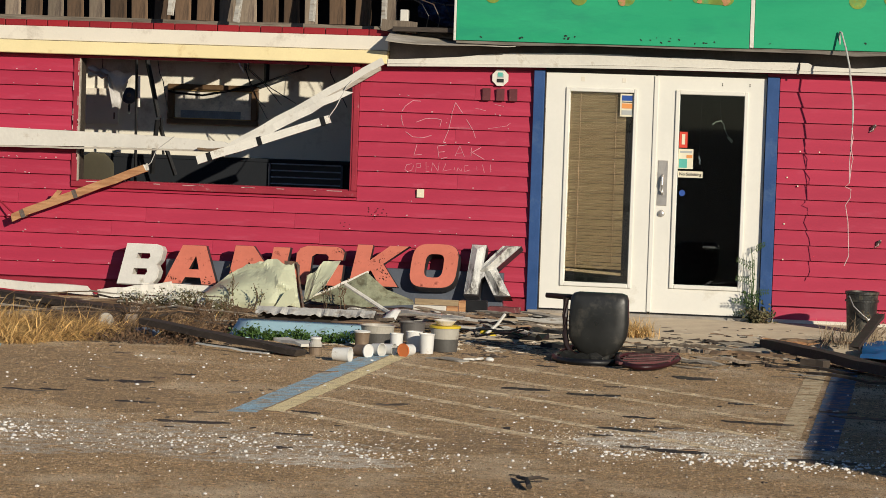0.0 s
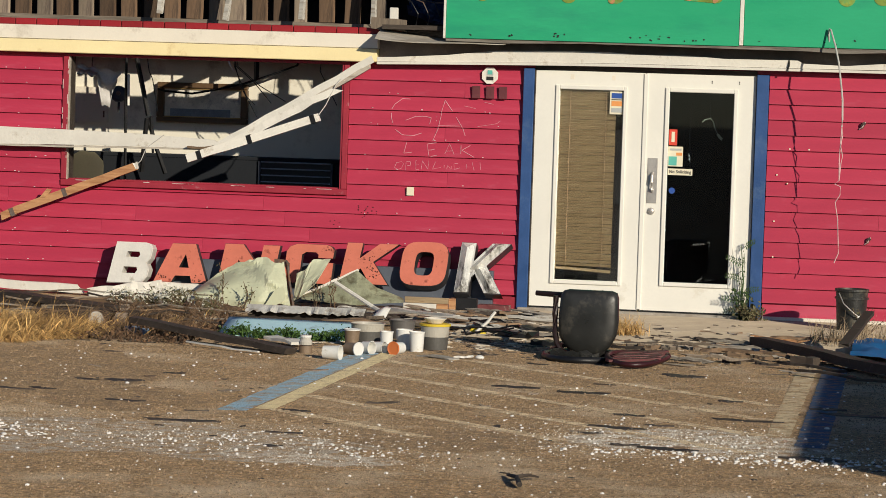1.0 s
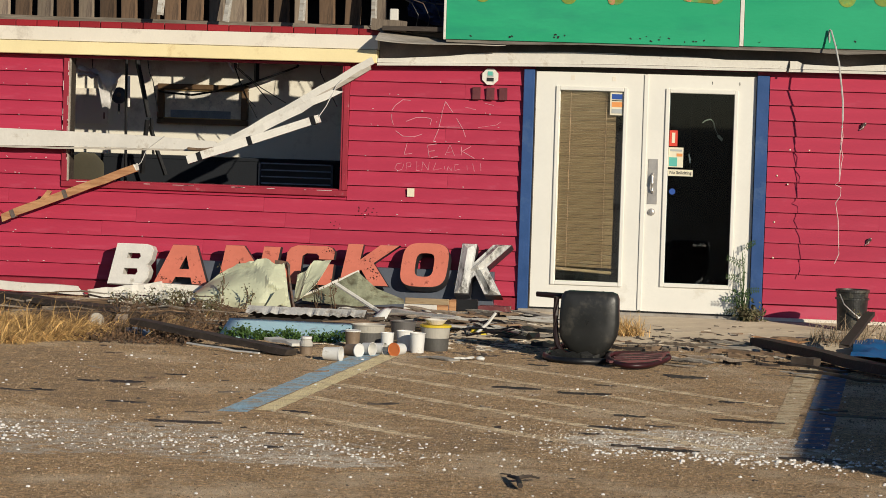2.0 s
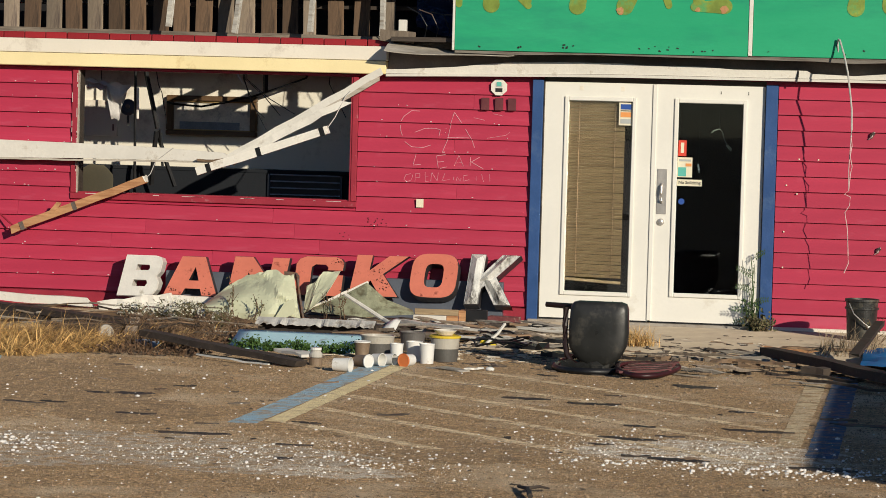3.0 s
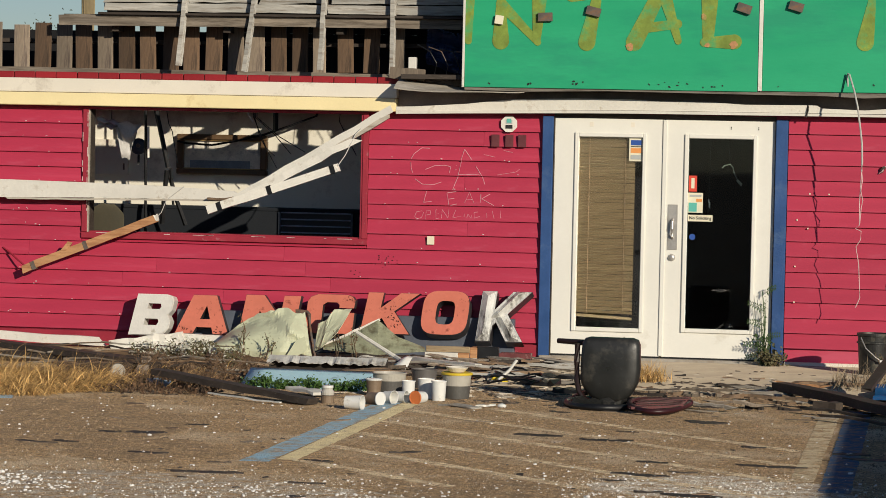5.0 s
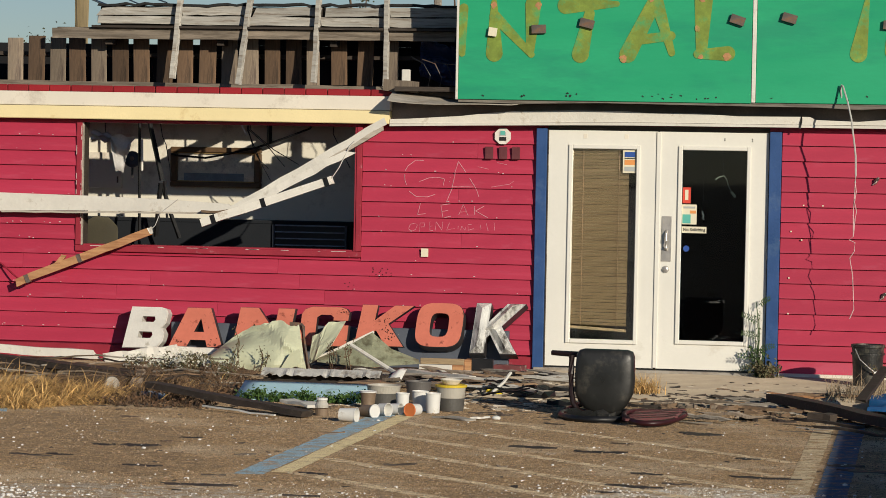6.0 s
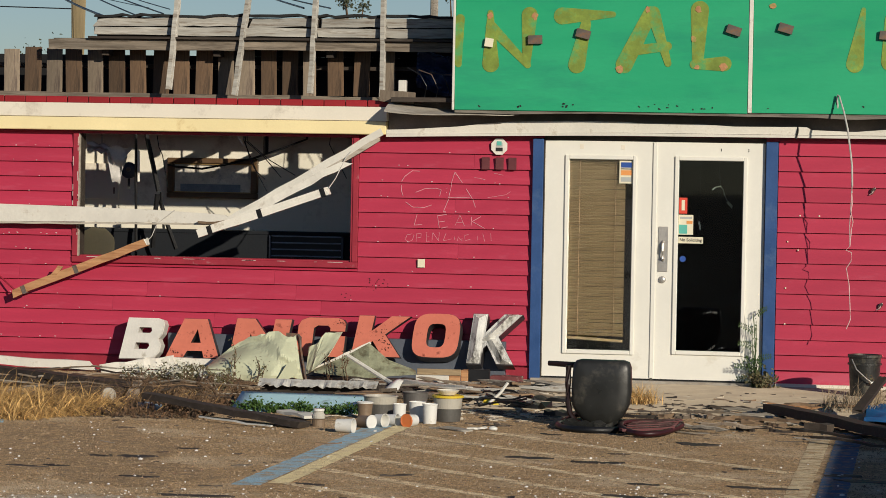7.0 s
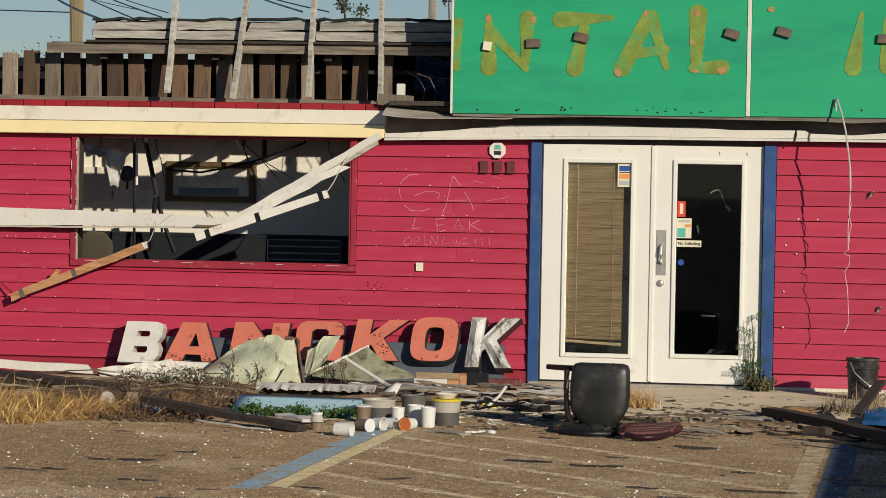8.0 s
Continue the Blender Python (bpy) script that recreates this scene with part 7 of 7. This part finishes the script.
weed("door_weed", "low olive weed mound at the post foot", 1.90, -0.20, 0.01, 14, 0.13, 0.20, 33, OLIVE, 0.035, 26, sub=2.0)
for i, (x, y) in enumerate(((-2.75, -2.1), (-2.55, -2.3), (-2.35, -2.0), (-2.60, -1.8), (-2.2, -2.4), (-2.9, -2.3))):
    weed("rubble_weed", "scrubby olive weed with small white blooms in the rubble", x, y, 0.03, 11, 0.18, 0.17, 40 + i, OLIVE, 0.024, 24, bloom=14 if i in (0, 1, 5) else 5)
for i, (x, y) in enumerate(((-2.2, -3.1), (-2.0, -3.3), (-1.95, -2.9), (-2.35, -3.4), (-2.5, -3.0), (-2.65, -3.3), (-2.3, -2.7), (-2.05, -2.6), (-2.8, -2.8))):
    weed("dead_weed", "dead brown twiggy weed in the rubble", x, y, 0.02, 12, 0.17, 0.2, 60 + i, TWIG, 0.014, 12)
for i, (x, y) in enumerate(((-1.66, -3.98), (-1.55, -4.0), (-1.44, -4.02), (-1.36, -4.05), (-1.26, -3.98), (-1.15, -4.05), (-1.02, -4.02), (-0.93, -4.06), (-0.84, -4.0))):
    weed("ground_weed", "low bright green weed in front of the blue board", x, y, 0.01, 8, (0.10 if i in (1, 4, 8) else 0.06), 0.085, 70 + i, GRASSY, 0.024, 20)
for i, (x, y, z, h) in enumerate(((-2.42, -1.1, 0.02, 0.36), (-1.62, -1.1, 0.02, 0.34), (-2.2, -1.15, 0.02, 0.22), (-1.5, -1.0, 0.02, 0.32))):
    weed("climbing_weed", "thin weed stems in front of the sheet metal", x, y, z, 4, h, 0.07, 80 + i, OLIVE if i % 2 == 0 else TWIG, 0.022, 10)
weed("bucket_weed", "dry weed stalks in front of the bucket", 2.86, -1.35, 0.02, 9, 0.22, 0.16, 91, OLIVE, 0.02, 8)

# ---- beyond the roof: utility pole, wires, tree tops ----
pole = thing("utility_pole", "tall weathered utility pole behind the building", "utility pole", pose(-13.0, 30, 0))
part("shaft", tube([(0, 0, 0), (0, 0, 5), (0.02, 0, 11)], (0.17, 0.12), 12), material("pole_wood", (0.30, 0.235, 0.13), 0.9, vary=0.3, scale=4, stretch=(4, 4, 0.5)), pole)
part("cross_arm", box(-1.2, 1.2, -0.06, 0.06, 9.6, 9.75), WOOD_GREY, pole)
solo("service_pole", tube([(-6.05, 30, 0), (-6.05, 30, 8)], 0.075, 8), WOOD_SILVER, "thin grey pole behind the roof", "pole")
for i, (a, b) in enumerate((((-8.28, 12, 4.23), (-4.04, 0.5, 3.10)), ((-8.48, 12, 4.53), (-3.74, 0.5, 3.11)), ((-8.22, 12, 4.47), (-3.50, 0.5, 3.13)), ((-8.37, 12, 4.30), (-3.63, 0.5, 3.18)), ((-7.80, 12, 4.34), (-3.44, 0.5, 3.17)), ((-5.90, 12, 4.35), (-2.23, 0.5, 3.19)), ((-5.99, 12, 4.35), (-1.99, 0.5, 3.19)), ((-60, 60, 7.6), (-12.9, 30, 4.85)), ((-13, 30, 5.9), (30, 40, 7.4)))):
    a, b = Vector(a), Vector(b)
    pts = [a.lerp(b, t) - Vector((0, 0, 0.05 * math.sin(math.pi * t))) for t in (k / 12 for k in range(13))]
    solo("power_line", tube(pts, (0.012, 0.007, 0.007, 0.004, 0.005, 0.009, 0.007, 0.012, 0.012)[i], 5), BLACK, "black overhead power line", "power line", group="power lines")


FAR_LEAF = material("far_tree_leaf", (0.085, 0.095, 0.055), 0.7, vary=0.4, scale=8, bump=0)


def tree(x, y, high, seed, r):
    rn = random.Random(seed)
    t = thing("tree", "distant green tree top behind the building", "tree", pose(x, y, 0), "background trees")
    part("trunk", tube([(0, 0, 0), (0.1, 0, high * 0.4), (0.0, 0.1, high * 0.85)], (0.16, 0.05), 8), TWIG, t)
    spots = []
    for k in range(9):
        a, h = rn.uniform(0, 6.28), rn.uniform(0.5, 0.95) * high
        tip = Vector((math.cos(a) * r * rn.uniform(0.3, 1), math.sin(a) * r * rn.uniform(0.3, 1), h + rn.uniform(0, 0.1) * high))
        part("limb", tube([(0, 0, h * 0.7), tuple(tip)], (0.05, 0.012), 5), TWIG, t)
        for j in range(90):
            spots.append((tip.x + rn.gauss(0, r * 0.22), tip.y + rn.gauss(0, r * 0.22), tip.z + rn.gauss(0, r * 0.16)))
    me = leaves(spots, seed, 0.075)
    me.materials.append(FAR_LEAF)
    c = new("crown", me)
    c.parent = t


for i, (x, y, h, r) in enumerate(((-9.5, 40, 5.85, 0.36), (-7.25, 40, 5.75, 0.30), (-12.1, 42, 5.15, 0.22), (-19, 45, 4.4, 1.2), (-21.5, 46, 4.2, 1.2))):
    tree(x, y, h, 300 + i, r)

# ---- unseen trailer shape, added to cast the shadow across the blue line ----
tr = thing("trailer_shadow_caster", "unseen trailer-shaped caster of the shadow on the bay", "trailer", pose(6.86, -11.40, 0))
part("body", box(-1.0, 1.0, -2.75, 2.75, 0.45, 1.60, 0.03), TIN, tr)
part("chassis", box(-0.95, 0.95, -2.7, 2.7, 0.25, 0.45), BLACK, tr)
for x in (-0.93, 0.93):
    for y in (-0.5, 0.5):
        part("wheel", turned([(0, -0.09), (0.27, -0.09), (0.29, 0.0), (0.27, 0.09), (0, 0.09)], 20), BLACK, tr, "", pose(x, y, 0.28, 0, 90, 0))
part("skirt", box(-0.99, 0.99, -2.72, 2.72, 0.02, 0.25), BLACK, tr)
